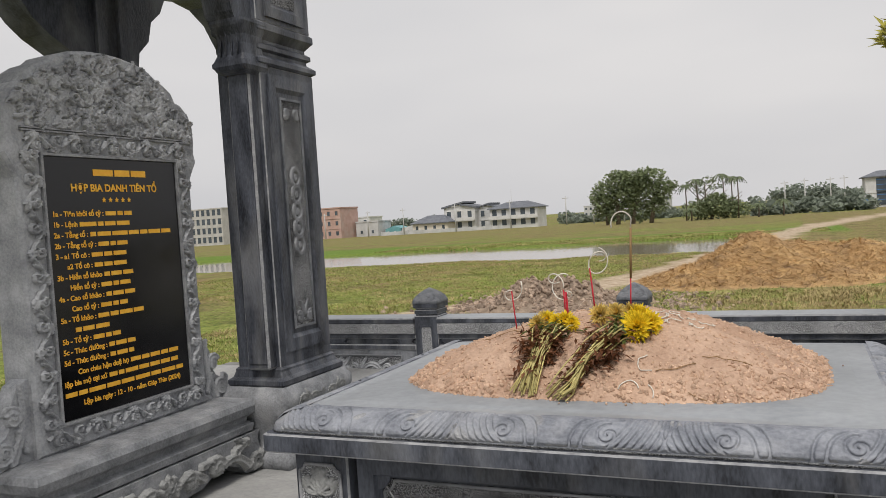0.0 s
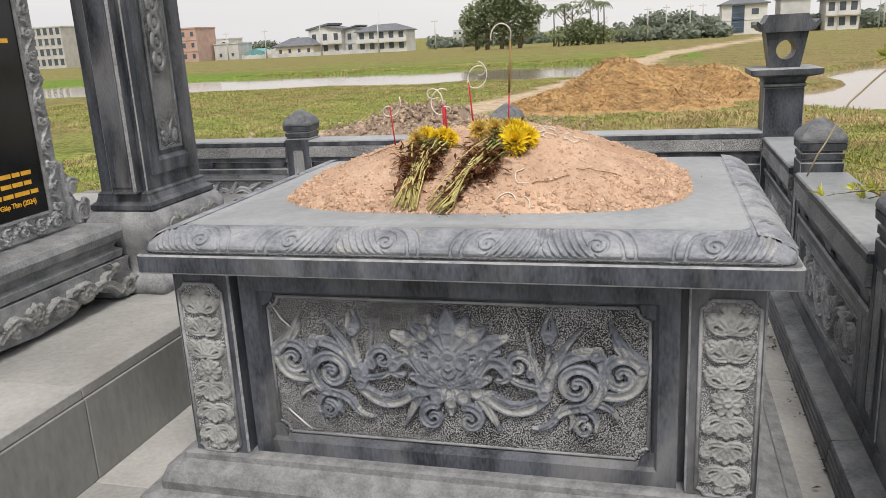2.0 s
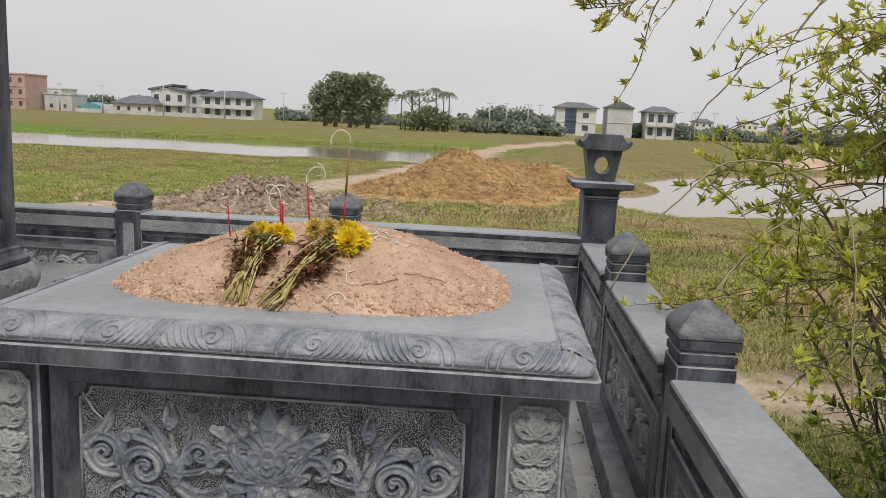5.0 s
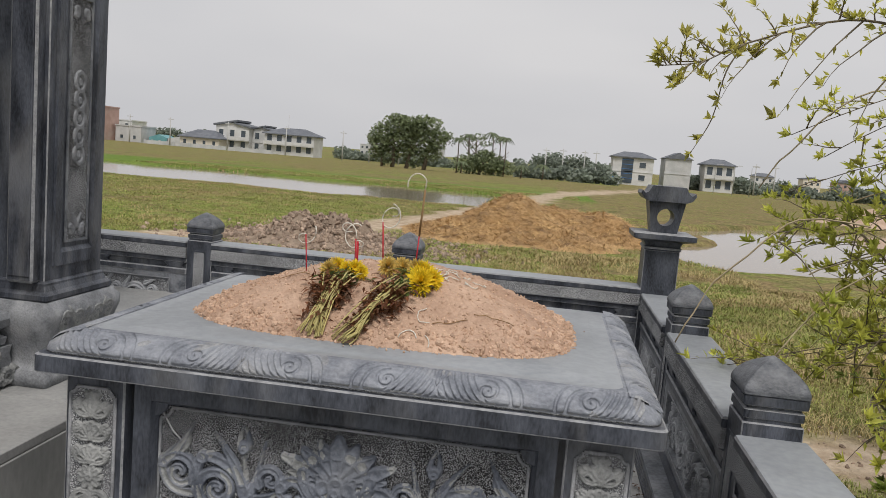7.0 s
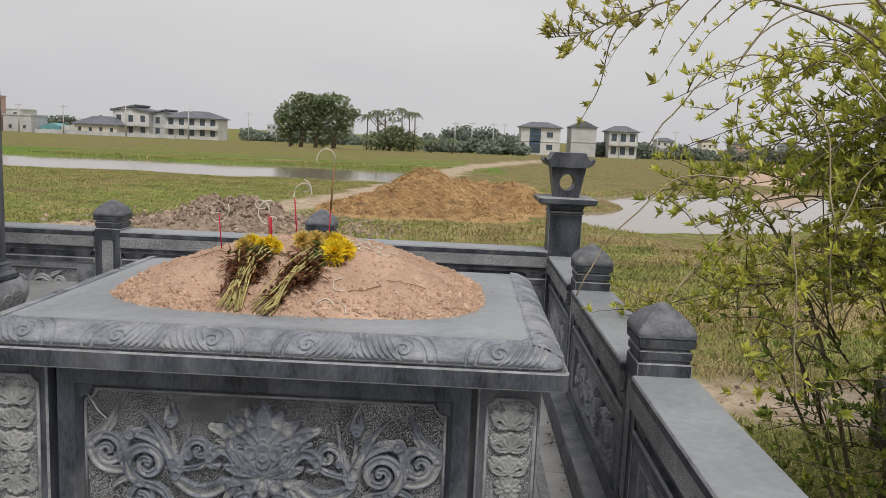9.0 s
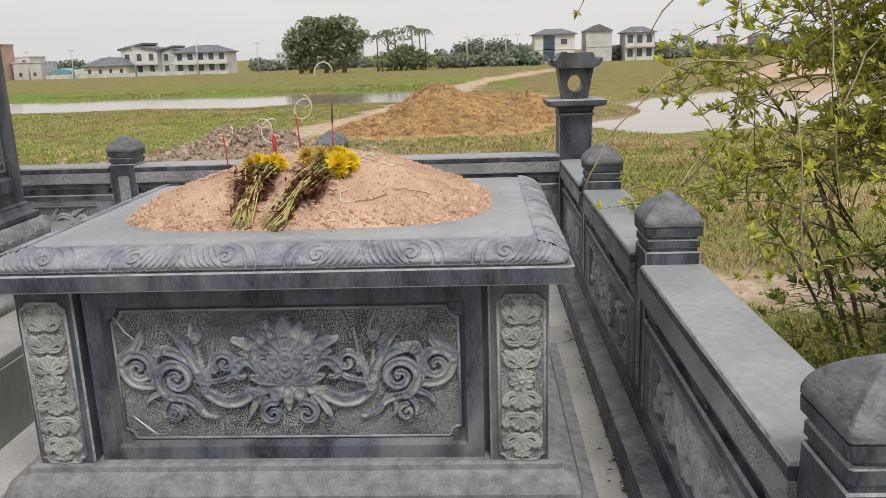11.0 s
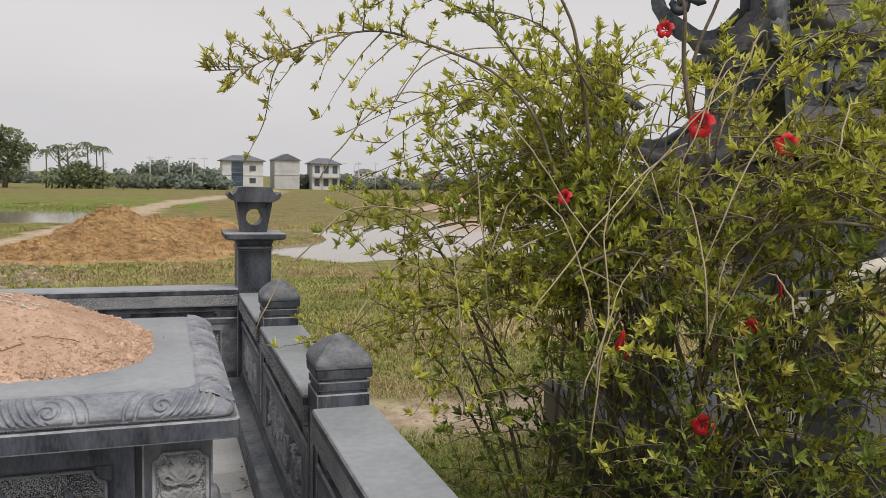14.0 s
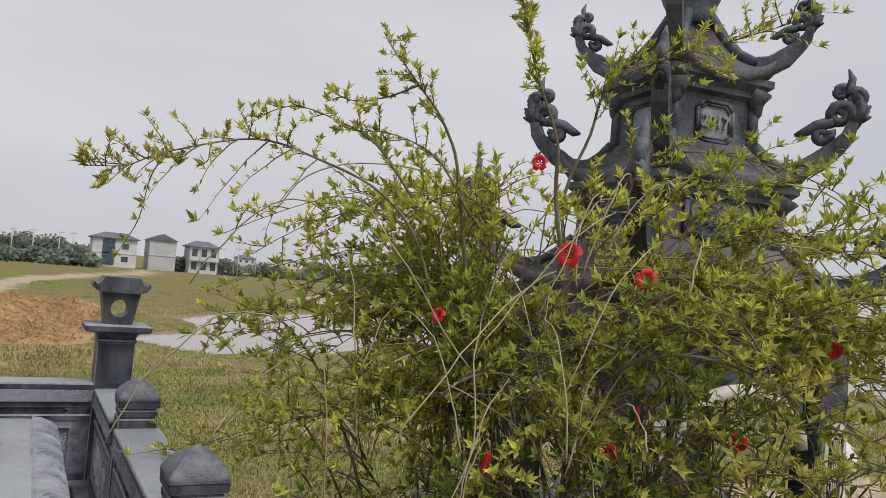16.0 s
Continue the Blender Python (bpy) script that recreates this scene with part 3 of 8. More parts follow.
# a unit lump, roughened, to scatter
def lumps(name, spots, mat, label, category, kind="stuff", seed=3):
    """Many small irregular lumps: spots of (place, radius)."""
    rng = random.Random(seed)
    bm = bmesh.new()
    bmesh.ops.create_icosphere(bm, subdivisions=1, radius=1.0)
    base = [v.co.copy() for v in bm.verts]
    tri = [[v.index for v in fc.verts] for fc in bm.faces]
    bm.free()
    vs, fs = [], []
    for p, r in spots:
        i = len(vs)
        e = Euler((rng.uniform(0, 6), rng.uniform(0, 6), rng.uniform(0, 6))).to_matrix()
        sx, sy, sz = rng.uniform(0.7, 1.3), rng.uniform(0.6, 1.1), rng.uniform(0.5, 0.9)
        for b in base:
            q = e @ Vector((b.x * sx, b.y * sy, b.z * sz)) * r * rng.uniform(0.8, 1.15)
            vs.append((p[0] + q.x, p[1] + q.y, p[2] + q.z))
        fs += [[a + i for a in t] for t in tri]
    me = bpy.data.meshes.new(name)
    me.from_pydata(vs, [], fs)
    me.materials.append(mat)
    return tagged(new(name, me), label, category, kind=kind)


spots = []
for k in range(4200):
    x, y = rng.gauss(-3.5, 1.2), rng.gauss(12.2, 0.95)
    spots.append(((x, y, ground_z(x, y) + max(rubble_z(x, y), 0)), rng.choice((0.012, 0.02, 0.03, 0.04, 0.05, 0.07))))
for k in range(160):
    x, y = rng.uniform(1.7, 7), rng.uniform(2.6, 3.9)
    spots.append(((x, y, ground_z(x, y)), rng.uniform(0.006, 0.025)))
lumps("rubble_chunks", spots, CHUNK, "broken brick, stone and clods", "rubble")

# ---- grass tufts near the yard ----
GRASS = surf("grass_blade", (0.16, 0.2, 0.04), (0.33, 0.36, 0.1), 1.2, 20, 0.8, 0.0, dirt=(0.38, 0.3, 0.13), dirt_amount=0.6, rand=0.35, island=True)
DRY_GRASS = surf("dry_grass_blade", (0.29, 0.225, 0.1), (0.5, 0.41, 0.2), 1.2, 20, 0.85, 0.0, dirt=(0.24, 0.16, 0.09), dirt_amount=0.5, rand=0.3, island=True)


def grass(name, regions, mat, seed, label, dry):
    rng = random.Random(seed)
    v, f = [], []
    for (x0, x1, y0, y1, count, hmin, hmax, blades) in regions:
        for k in range(count):
            x, y = rng.uniform(x0, x1), rng.uniform(y0, y1)
            if bare(x, y) > 0.45 or pond_depth(x, y) > 0.45 or hay_z(x, y) > 0.03 or rubble_z(x, y) > 0.03:
                continue
            if (-4.2 < x < 1.62 and y < 3.85) or (x < 1.62 and y < 3.85):
                continue
            patch = noise.noise(Vector((x * 0.55, y * 0.55, 2.2)))
            if (patch > 0.22) != dry and rng.random() < 0.75:
                continue
            z = ground_z(x, y)
            for q in range(blades):
                a, h = rng.uniform(0, 6.28), rng.uniform(hmin, hmax)
                w = 0.002 + 0.0004 * math.hypot(x, y) ** 0.9
                px, py = x + rng.gauss(0, 0.045), y + rng.gauss(0, 0.045)
                lean = rng.uniform(0.5, 2.2) * h
                sx, sy = -math.sin(a) * w, math.cos(a) * w
                ex, ey = math.cos(a) * lean, math.sin(a) * lean
                i = len(v)
                v += [(px - sx, py - sy, z - 0.02), (px + sx, py + sy, z - 0.02), (px + ex * 0.4 + sx * 0.7, py + ey * 0.4 + sy * 0.7, z + h * 0.6),
                      (px + ex * 0.4 - sx * 0.7, py + ey * 0.4 - sy * 0.7, z + h * 0.6), (px + ex, py + ey, z + h)]
                f += [(i, i + 1, i + 2, i + 3), (i + 3, i + 2, i + 4)]
    me = bpy.data.meshes.new(name)
    me.from_pydata(v, [], f)
    me.materials.append(mat)
    return tagged(new(name, me), label, "grass", kind="stuff")


FIELDS = [(-9, 1.6, 3.9, 14, 17000, 0.02, 0.055, 5), (1.6, 8, -2, 11.5, 38000, 0.015, 0.05, 5), (-20, 4, 14, 28.5, 24000, 0.02, 0.05, 3), (8, 16, 2, 13, 7000, 0.03, 0.08, 4), (-24, 2, 41.5, 48, 9000, 0.03, 0.1, 3)]
grass("green_grass", FIELDS, GRASS, 11, "rough green grass on the field", False)
grass("dry_grass", FIELDS + [(2.6, 6.5, 5.2, 7.0, 1800, 0.04, 0.13, 6), (1.2, 4.2, 11.5, 14.2, 900, 0.03, 0.09, 6), (-2.5, 3.0, 12.2, 14.0, 1200, 0.03, 0.1, 6)], DRY_GRASS, 12, "dry straw-coloured grass and brown weeds", True)

# ---- the yard: paved floor, raised platform ----
bm = bmesh.new()
box(bm, -4.2, 1.2, -6.0, 3.75, -0.3, -0.02)
floor_ob = solid("floor", bm, RENDERED, "grey stone paved floor of the grave yard", "floor", "structure")
bm = bmesh.new()
box(bm, -4.2, -1.315, -6.0, 3.72, -0.02, 0.31)
platform = solid("platform", bm, RENDERED, "raised cement platform faced with grey slabs", "platform", "structure")

# ---- stone tomb ----
STONE2_EDGE = surf("rubbed_stone_edge", (0.13, 0.135, 0.145), (0.26, 0.265, 0.275), 20, 120, 0.7, 0.3)
tomb = thing("tomb", (0, 0, 0), 0, "dark blue-grey carved stone tomb with a cushioned slab top", "tomb")
TY = 1.3
bm = bmesh.new()
stack(bm, [(1.03, 0.77, 0.0), (1.03, 0.77, 0.045), (0.97, 0.73, 0.06), (0.975, 0.735, 0.09, 0.03), (0.96, 0.72, 0.125, 0.03), (0.91, 0.67, 0.145), (0.91, 0.67, 0.165), (0.885, 0.655, 0.17)], cx=-0.0, cy=TY / 2, r=0.012, n=2)
part("plinth", bm, [STONE2_EDGE, WORN], tomb)
bm = bmesh.new()
box(bm, -0.8, 0.8, 0.06, TY - 0.06, 0.165, 0.8)
part("core", bm, STONE, tomb)
# front and back faces: corner pilasters with a carved strip, a sunk panel between
STRIP = flower(0, 0.0, 0.042, 9) + [([(0, 0)], 0.013, 0.013, 1.15)]
for v0, up_ in ((-0.05, -1), (-0.125, -1), (-0.2, -1), (0.05, 1), (0.125, 1), (0.2, 1)):
    STRIP += [(petal(0, v0, up_ * (math.pi / 2 + 0.42 * q), 0.046 - 0.003 * abs(q), 9), 0.006, 0.0125, 0.95 - 0.08 * abs(q)) for q in (-2, -1, 0, 1, 2)]
    STRIP += mirrored([(bend((0.006, v0), (0.05, v0 - 0.012 * up_), (0.058, v0 + 0.034 * up_)), 0.009, 0.006, 0.85), (spiral(0.047, v0 + 0.03 * up_, 0.014, 1.2, 1.5, up_), 0.007, 0.005, 0.9)])
STRIP += [(petal(0, s_ * 0.235, s_ * (math.pi / 2 + 0.5 * q), 0.034, 8), 0.006, 0.01, 0.8) for s_ in (-1, 1) for q in (-1, 0, 1)]


def corner_blocks(bm, x0, x1, z0, z1, r, y0, y1, T, only=None):
    """Quarter-round blocks that notch the four corners of a sunk panel."""
    for x, sx in ((x0, 1), (x1, -1)):
        for z, sz in ((z0, 1), (z1, -1)):
            if only and (x == x1, z == z1) != (only[0] == 1, only[1] == 1):
                continue
            arc = [(x + sx * r * math.cos(math.pi / 2 * i / 5), z + sz * r * math.sin(math.pi / 2 * i / 5)) for i in range(6)]
            a = [bm.verts.new(T(u, y0, v)) for u, v in [(x, z)] + arc]
            b = [bm.verts.new(T(u, y1, v)) for u, v in [(x, z)] + arc]
            bm.faces.new(a)
            for i in range(1, 6):
                bm.faces.new((a[i], a[i + 1], b[i + 1], b[i]))
    bmesh.ops.recalc_face_normals(bm, faces=bm.faces)


def notched_rim(bm, x0, x1, z0, z1, r, y, th, T, mat=0):
    """A thin bead round a panel whose corners are cut by quarter rounds."""
    loop = []
    for x, z, a0 in ((x0, z0, 90), (x1, z0, 180), (x1, z1, 270), (x0, z1, 0)):
        loop += [(x + r * math.cos(radians(a0 - 18 * i)), z + r * math.sin(radians(a0 - 18 * i))) for i in range(6)]
    pts = [Vector(T(u, y, v)) for u, v in loop]
    for a, b in zip(pts, pts[1:] + pts[:1]):
        tube(bm, [a, b], th, 5, mat)
    return bm


def tomb_face(flip):
    """The parts of one long face; flip turns it to the back."""
    T = (lambda u, d, v: (u, d, v)) if not flip else (lambda u, d, v: (-u, TY - d, v))
    for x0, x1 in ((-0.87, -0.675), (0.675, 0.87)):
        bm = bmesh.new()
        box(bm, x0, x1, 0.0, 0.1, 0.168, 0.802, 0.006, 1)
        for vtx in bm.verts:
            vtx.co = T(*vtx.co)
        if flip:
            bmesh.ops.recalc_face_normals(bm, faces=bm.faces)
        pil = part("pilaster", bm, [STONE, WORN], tomb)
        cx = -0.777 if x0 < 0 else 0.78
        bm = bmesh.new()
        pane(bm, cx - 0.072, cx + 0.072, 0.175, 0.745, -0.003, 0.018, 0, T)
        part("strip_ground", bm, HAMMER_PALE, pil)
        bm = bmesh.new()
        notched_rim(bm, cx - 0.074, cx + 0.074, 0.174, 0.746, 0.022, -0.003, 0.006, T)
        part("strip_frame", bm, WORN, pil)
        bm = carve(0.14, 0.56, STRIP, 0.014, 0.0032, lambda u, v, d: T(cx + u, -0.004 - d, 0.46 + v))
        part("carved_strip", bm, PALE_CARVED, pil, "pale carved strip of flowers and leaves")
    bm = bmesh.new()
    frame_bars(bm, -0.6, 0.6, 0.215, 0.72, 0.055, 0.022, 0.06, 0, T, 0.022)
    bmesh.ops.recalc_face_normals(bm, faces=bm.faces)
    part("panel_frame", bm, [STONE, WORN], tomb)
    bm = bmesh.new()
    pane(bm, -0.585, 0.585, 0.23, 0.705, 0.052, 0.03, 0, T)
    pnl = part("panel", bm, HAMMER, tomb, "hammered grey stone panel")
    bm = bmesh.new()
    notched_rim(bm, -0.577, 0.577, 0.238, 0.697, 0.036, 0.048, 0.005, T)
    notched_rim(bm, -0.592, 0.592, 0.223, 0.712, 0.036, 0.044, 0.004, T)
    part("panel_edge", bm, CARVED, pnl)
    for i, q in ((0, 0), (1, 0), (0, 1), (1, 1)):
        bm = bmesh.new()
        corner_blocks(bm, -0.598, 0.598, 0.217, 0.718, 0.05, 0.036, 0.056, T, (i, q))
        part("notched_corner", bm, STONE, pnl)
    K = lambda x, y: (x * 0.00125, (282 - y) * 0.00118)
    B = lambda a, b, c: bend(K(*a), K(*b), K(*c))
    dot = lambda x, y, r, h=0.9: ([K(x, y)], r * 0.00122, r * 0.00122, h)
    def blade(x, y, deg, ln, w, h=0.9):
        """A petal that swells and then comes to a rounded point."""
        a = radians(deg)
        m = (x + 0.72 * ln * math.cos(a), y - 0.72 * ln * math.sin(a))
        e = (x + ln * math.cos(a), y - ln * math.sin(a))
        return [(B((x, y), ((x + m[0]) / 2, (y + m[1]) / 2), m), w * 0.0004, w * 0.00122, h), (B(m, ((m[0] + e[0]) / 2, (m[1] + e[1]) / 2), e), w * 0.00122, w * 0.0005, h)]

    # middle: a fan of petals, a beaded cup, a round bud in its collar, curled petals, hanging lobes
    lotus = []
    for deg, ln, w, h in ((90, 118, 30, 0.95), (66, 112, 24, 0.85), (114, 112, 24, 0.85), (42, 116, 25, 0.9), (138, 116, 25, 0.9), (22, 148, 24, 0.8), (158, 148, 24, 0.8), (8, 120, 18, 0.7), (172, 120, 18, 0.7)):
        lotus += blade(0, 232, deg, ln, w, h)
    for deg, ln, w, h in ((-90, 105, 22, 0.85), (-62, 92, 27, 0.9), (-118, 92, 27, 0.9), (-32, 104, 27, 0.85), (-148, 104, 27, 0.85)):
        lotus += blade(0, 282, deg, ln, w, h)
    for deg, ln, w, h in ((90, 98, 30, 1.0), (64, 100, 27, 1.0), (116, 100, 27, 1.0), (38, 112, 26, 1.0), (142, 112, 26, 1.0), (12, 96, 24, 1.05), (168, 96, 24, 1.05)):
        lotus += blade(0, 308, deg, ln, w, h)
    lotus += [dot(0, 268, 27, 1.25), dot(0, 254, 16, 1.35)]
    lotus += mirrored([(B((16, 300), (72, 285), (84, 214)), 0.012, 0.026, 1.05), (B((62, 296), (98, 205), (138, 262)), 0.016, 0.026, 1.0), (B((138, 258), (148, 292), (116, 288)), 0.02, 0.008, 1.05),
                       (spiral(*K(46, 400), 0.042, 1.3, 1.9, -1), 0.017, 0.009, 1.0), (B((80, 345), (98, 385), (118, 428)), 0.024, 0.004, 0.8), (B((66, 352), (78, 380), (74, 412)), 0.014, 0.005, 0.75)])
    side = [(B((92, 335), (160, 405), (226, 330)), 0.026, 0.026, 0.9), (B((105, 325), (160, 375), (215, 325)), 0.009, 0.009, 1.05), dot(226, 318, 25, 1.05), dot(212, 302, 16, 0.9),
            (B((222, 300), (232, 250), (238, 195)), 0.009, 0.008, 0.8), dot(238, 168, 25, 1.0), dot(238, 176, 14, 1.15), (B((226, 160), (228, 135), (240, 112)), 0.014, 0.003, 0.8), (B((250, 160), (252, 138), (244, 116)), 0.014, 0.003, 0.8),
            (B((218, 298), (200, 240), (184, 148)), 0.022, 0.004, 0.85), (B((232, 292), (252, 215), (318, 138)), 0.034, 0.005, 0.95), (B((240, 262), (275, 205), (345, 205)), 0.028, 0.024, 0.85),
            (spiral(*K(166, 246), 0.042, 1.3, -0.6, 1), 0.02, 0.011, 0.9), (B((205, 300), (150, 300), (132, 255)), 0.012, 0.016, 0.8),
            dot(344, 208, 26, 1.0), (B((352, 215), (385, 300), (318, 345)), 0.024, 0.026, 0.9), (spiral(*K(302, 290), 0.066, 1.6, -0.9, 1), 0.026, 0.014, 0.95), dot(298, 288, 15, 1.1),
            (B((366, 310), (440, 320), (448, 240)), 0.024, 0.026, 0.9), (spiral(*K(402, 258), 0.058, 1.5, 0.4, 1), 0.024, 0.013, 0.95), (B((446, 232), (400, 195), (372, 118)), 0.032, 0.004, 0.9), (B((430, 210), (380, 200), (384, 160)), 0.02, 0.006, 0.75),
            (B((330, 345), (262, 350), (250, 385)), 0.024, 0.016, 0.85), (B((252, 380), (236, 415), (196, 412)), 0.016, 0.004, 0.85), (spiral(*K(318, 400), 0.03, 1.3, 1.5, 1), 0.014, 0.008, 0.9), (B((322, 350), (352, 372), (342, 410)), 0.018, 0.008, 0.8), (B((352, 335), (385, 345), (392, 375)), 0.02, 0.005, 0.75), (B((286, 355), (292, 385), (284, 408)), 0.016, 0.006, 0.75)]
    bm = carve(1.16, 0.46, [(q, a * 0.68, b * 0.68, *c) for q, a, b, *c in mirrored(side)] + [(q, a * 0.8, b * 0.8, *c) for q, a, b, *c in lotus], 0.021, 0.0032, lambda u, v, d: T(u, 0.051 - d, 0.467 + v), rims=-0.08)
    part("carved_lotus", bm, [RELIEF, PALE_CARVED], pnl, "lotus with scrolling leaves carved in relief")
    for pts in (((125, 98), (155, 150), (205, 198)), ((270, 258), (310, 290), (355, 318)), ((150, 410), (180, 440), (212, 468))):
        bm = bmesh.new()
        tube(bm, [T((x - 585) * 0.00125, 0.05, 0.467 + (282 - y) * 0.00118) for x, y in pts], [0.002, 0.003, 0.0015], 4)
        part("pale_vein", bm, VEIN, pnl, "pale vein in the stone")


tomb_face(False)
tomb_face(True)
# the two short sides: plain pilasters and a sunk panel
for s in (-1, 1):
    bm = bmesh.new()
    box(bm, 0.81 * s - 0.025, 0.81 * s + 0.025, 0.1, TY - 0.1, 0.168, 0.802)
    part("side_slab", bm, STONE, tomb)
    bm = bmesh.new()
    frame_bars(bm, 0.26, TY - 0.26, 0.22, 0.72, 0.07, -0.86, -0.83, 0, lambda u, d, v: (-s * d, u, v), 0.02)
    bmesh.ops.recalc_face_normals(bm, faces=bm.faces)
    part("side_frame", bm, STONE, tomb)
# slab: a flat band below, a carved cushion above, a plain paler top
bm = bmesh.new()
SC = (TY / 2 - 0.005)
stack(bm, [(0.91, 0.7, 0.797), (0.935, 0.725, 0.8), (0.937, 0.727, 0.804), (0.937, 0.727, 0.853), (0.93, 0.72, 0.858)], cx=0.005, cy=SC, r=0.02, n=2, mats=[0, 1, 0, 1, 0])
slab = part("slab", bm, [STONE, WORN], tomb)
bm = bmesh.new()
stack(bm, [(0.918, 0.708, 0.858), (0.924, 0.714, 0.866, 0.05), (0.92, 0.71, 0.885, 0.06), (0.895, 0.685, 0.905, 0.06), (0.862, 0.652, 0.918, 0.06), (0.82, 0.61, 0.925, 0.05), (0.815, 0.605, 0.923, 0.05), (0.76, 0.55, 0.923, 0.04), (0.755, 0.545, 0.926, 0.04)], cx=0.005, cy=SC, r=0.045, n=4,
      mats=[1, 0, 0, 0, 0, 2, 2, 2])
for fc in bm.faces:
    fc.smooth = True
part("slab_cushion", bm, [CUSHION, HAMMER_PALE, TOP], tomb, "carved cushion edge and pale flat top")


def cushion_at(side):
    """Lays a relief over the cushion's round edge: u runs along, v goes up over the curve."""
    prof = [(0.0, 0.862), (0.004, 0.885), (0.029, 0.905), (0.062, 0.918), (0.1, 0.925)]
    def put(u, v, d):
        k = (v / 0.12 + 0.5) * 4
        i = min(int(max(k, 0)), 3)
        q = k - i
        inn = prof[i][0] + (prof[i + 1][0] - prof[i][0]) * q
        z = prof[i][1] + (prof[i + 1][1] - prof[i][1]) * q
        off = d * (1 - 0.5 * k / 4)
        z += d * 0.5 * k / 4 + 0.0015
        o = 0.711 - inn + off + 0.002 if side in "fb" else 0.921 - inn + off + 0.002
        cx, cy = 0.005, SC
        return {"f": (cx + u, cy - o, z), "b": (cx - u, cy + o, z), "r": (cx + o, cy + u, z), "l": (cx - o, cy - u, z)}[side]
    return put


def cushion_lines(w):
    """Engraved volutes with combed leaf lines, as on a rolled cloth edge."""
    st = []
    n = max(3, int(w / 0.25))
    for k in range(n):
        x0 = -w / 2 + w * (k + 0.5) / n
        s = 1 if k % 2 else -1
        st.append((spiral(x0, -0.008, 0.034, 1.4, 1.57, s), 0.004, 0.003))
        st.append((bend((x0 - 0.07 * s, -0.05), (x0 - 0.065 * s, 0.05), (x0 + 0.03 * s, 0.043), 40), 0.0045, 0.004))
        st.append((bend((x0 - 0.1 * s, -0.05), (x0 - 0.1 * s, 0.02), (x0 - 0.055 * s, 0.048), 30), 0.0042, 0.003))
        for q in range(7):
            a = x0 + (0.05 + 0.019 * q) * s
            st.append((bend((a, 0.048), (a - 0.004 * s, 0.0), (a - (0.05 - 0.003 * q) * s, -0.044), 30), 0.0042, 0.0025))
    return st


for side, w in (("f", 1.74), ("r", 1.32), ("l", 1.32)):
    bm = carve(w, 0.11, [], 0.013, 0.0028, cushion_at(side), -9, 0.8, cushion_lines(w))
    if side in "rl":
        bmesh.ops.recalc_face_normals(bm, faces=bm.faces)
    for fc in bm.faces:
        c = fc.calc_center_median()
        if noise.noise(c * 11.0) > 0.42 or abs(c.z - 0.87) < 0.006 and noise.noise(c * 22.0) > 0.1:
            fc.material_index = 1
    part("carved_edge", bm, [CUSHION, WORN], slab)

# ---- soil mound on the slab, clods, flowers and incense ----
MC = (0.005, 0.7)


def mound_z(x, y):
    u, w = (x - MC[0]) / 0.695, (y - MC[1]) / 0.5
    r = (abs(u) ** 3.2 + abs(w) ** 3.2) ** (1 / 3.2)
    if r >= 1.06:
        return -0.02
    h = 0.192 * (1 - r ** 2.0) - 0.015 * smooth(0.95, 1.05, r)
    h *= 1.0 + 0.08 * math.exp(-((x - 0.2) / 0.3) ** 2)
    return h + (wob(x, y, 5, 0.014) + wob(x, y, 16, 0.011) + wob(x, y, 45, 0.006)) * smooth(-0.02, 0.08, h)


bm = bmesh.new()
st = 0.008
nx, ny = int(1.56 / st), int(1.12 / st)
g = {}
for i in range(nx + 1):
    for j in range(ny + 1):
        x, y = MC[0] - 0.78 + i * st, MC[1] - 0.56 + j * st
        h = mound_z(x, y)
        if h > -0.019:
            g[i, j] = bm.verts.new((x, y, 0.925 + h))
for (i, j) in list(g):
    q = [(i, j), (i + 1, j), (i + 1, j + 1), (i, j + 1)]
    if all(k in g for k in q):
        bm.faces.new([g[k] for k in q]).smooth = True
solid("soil_mound", bm, SOIL, "mound of dry tan soil heaped on the tomb slab", "soil mound")
rng = random.Random(8)
spots = []
while len(spots) < 4600:
    x, y = MC[0] + rng.uniform(-0.74, 0.74), MC[1] + rng.uniform(-0.52, 0.52)
    h = mound_z(x, y)
    if h < -0.01:
        continue
    low = 1 - smooth(0.02, 0.11, h)
    if rng.random() > 0.3 + 0.7 * low:
        continue
    r = rng.uniform(0.003, 0.0075) * (1 + 1.1 * low * rng.random())
    spots.append(((x, y, 0.925 + max(h, 0.0) - r * 0.05), r))
for k in range(40):
    a = rng.uniform(0, 6.28)
    x, y = MC[0] + 0.71 * math.cos(a) * rng.uniform(0.95, 1.05), MC[1] + 0.52 * math.sin(a) * rng.uniform(0.97, 1.06)
    spots.append(((x, y, 0.93), rng.uniform(0.002, 0.006)))
lumps("soil_clods", spots, CLOD, "crumbled clods of dry soil", "soil")

# ---- stone railing: posts, panels, lantern column ----
POST = 0.118


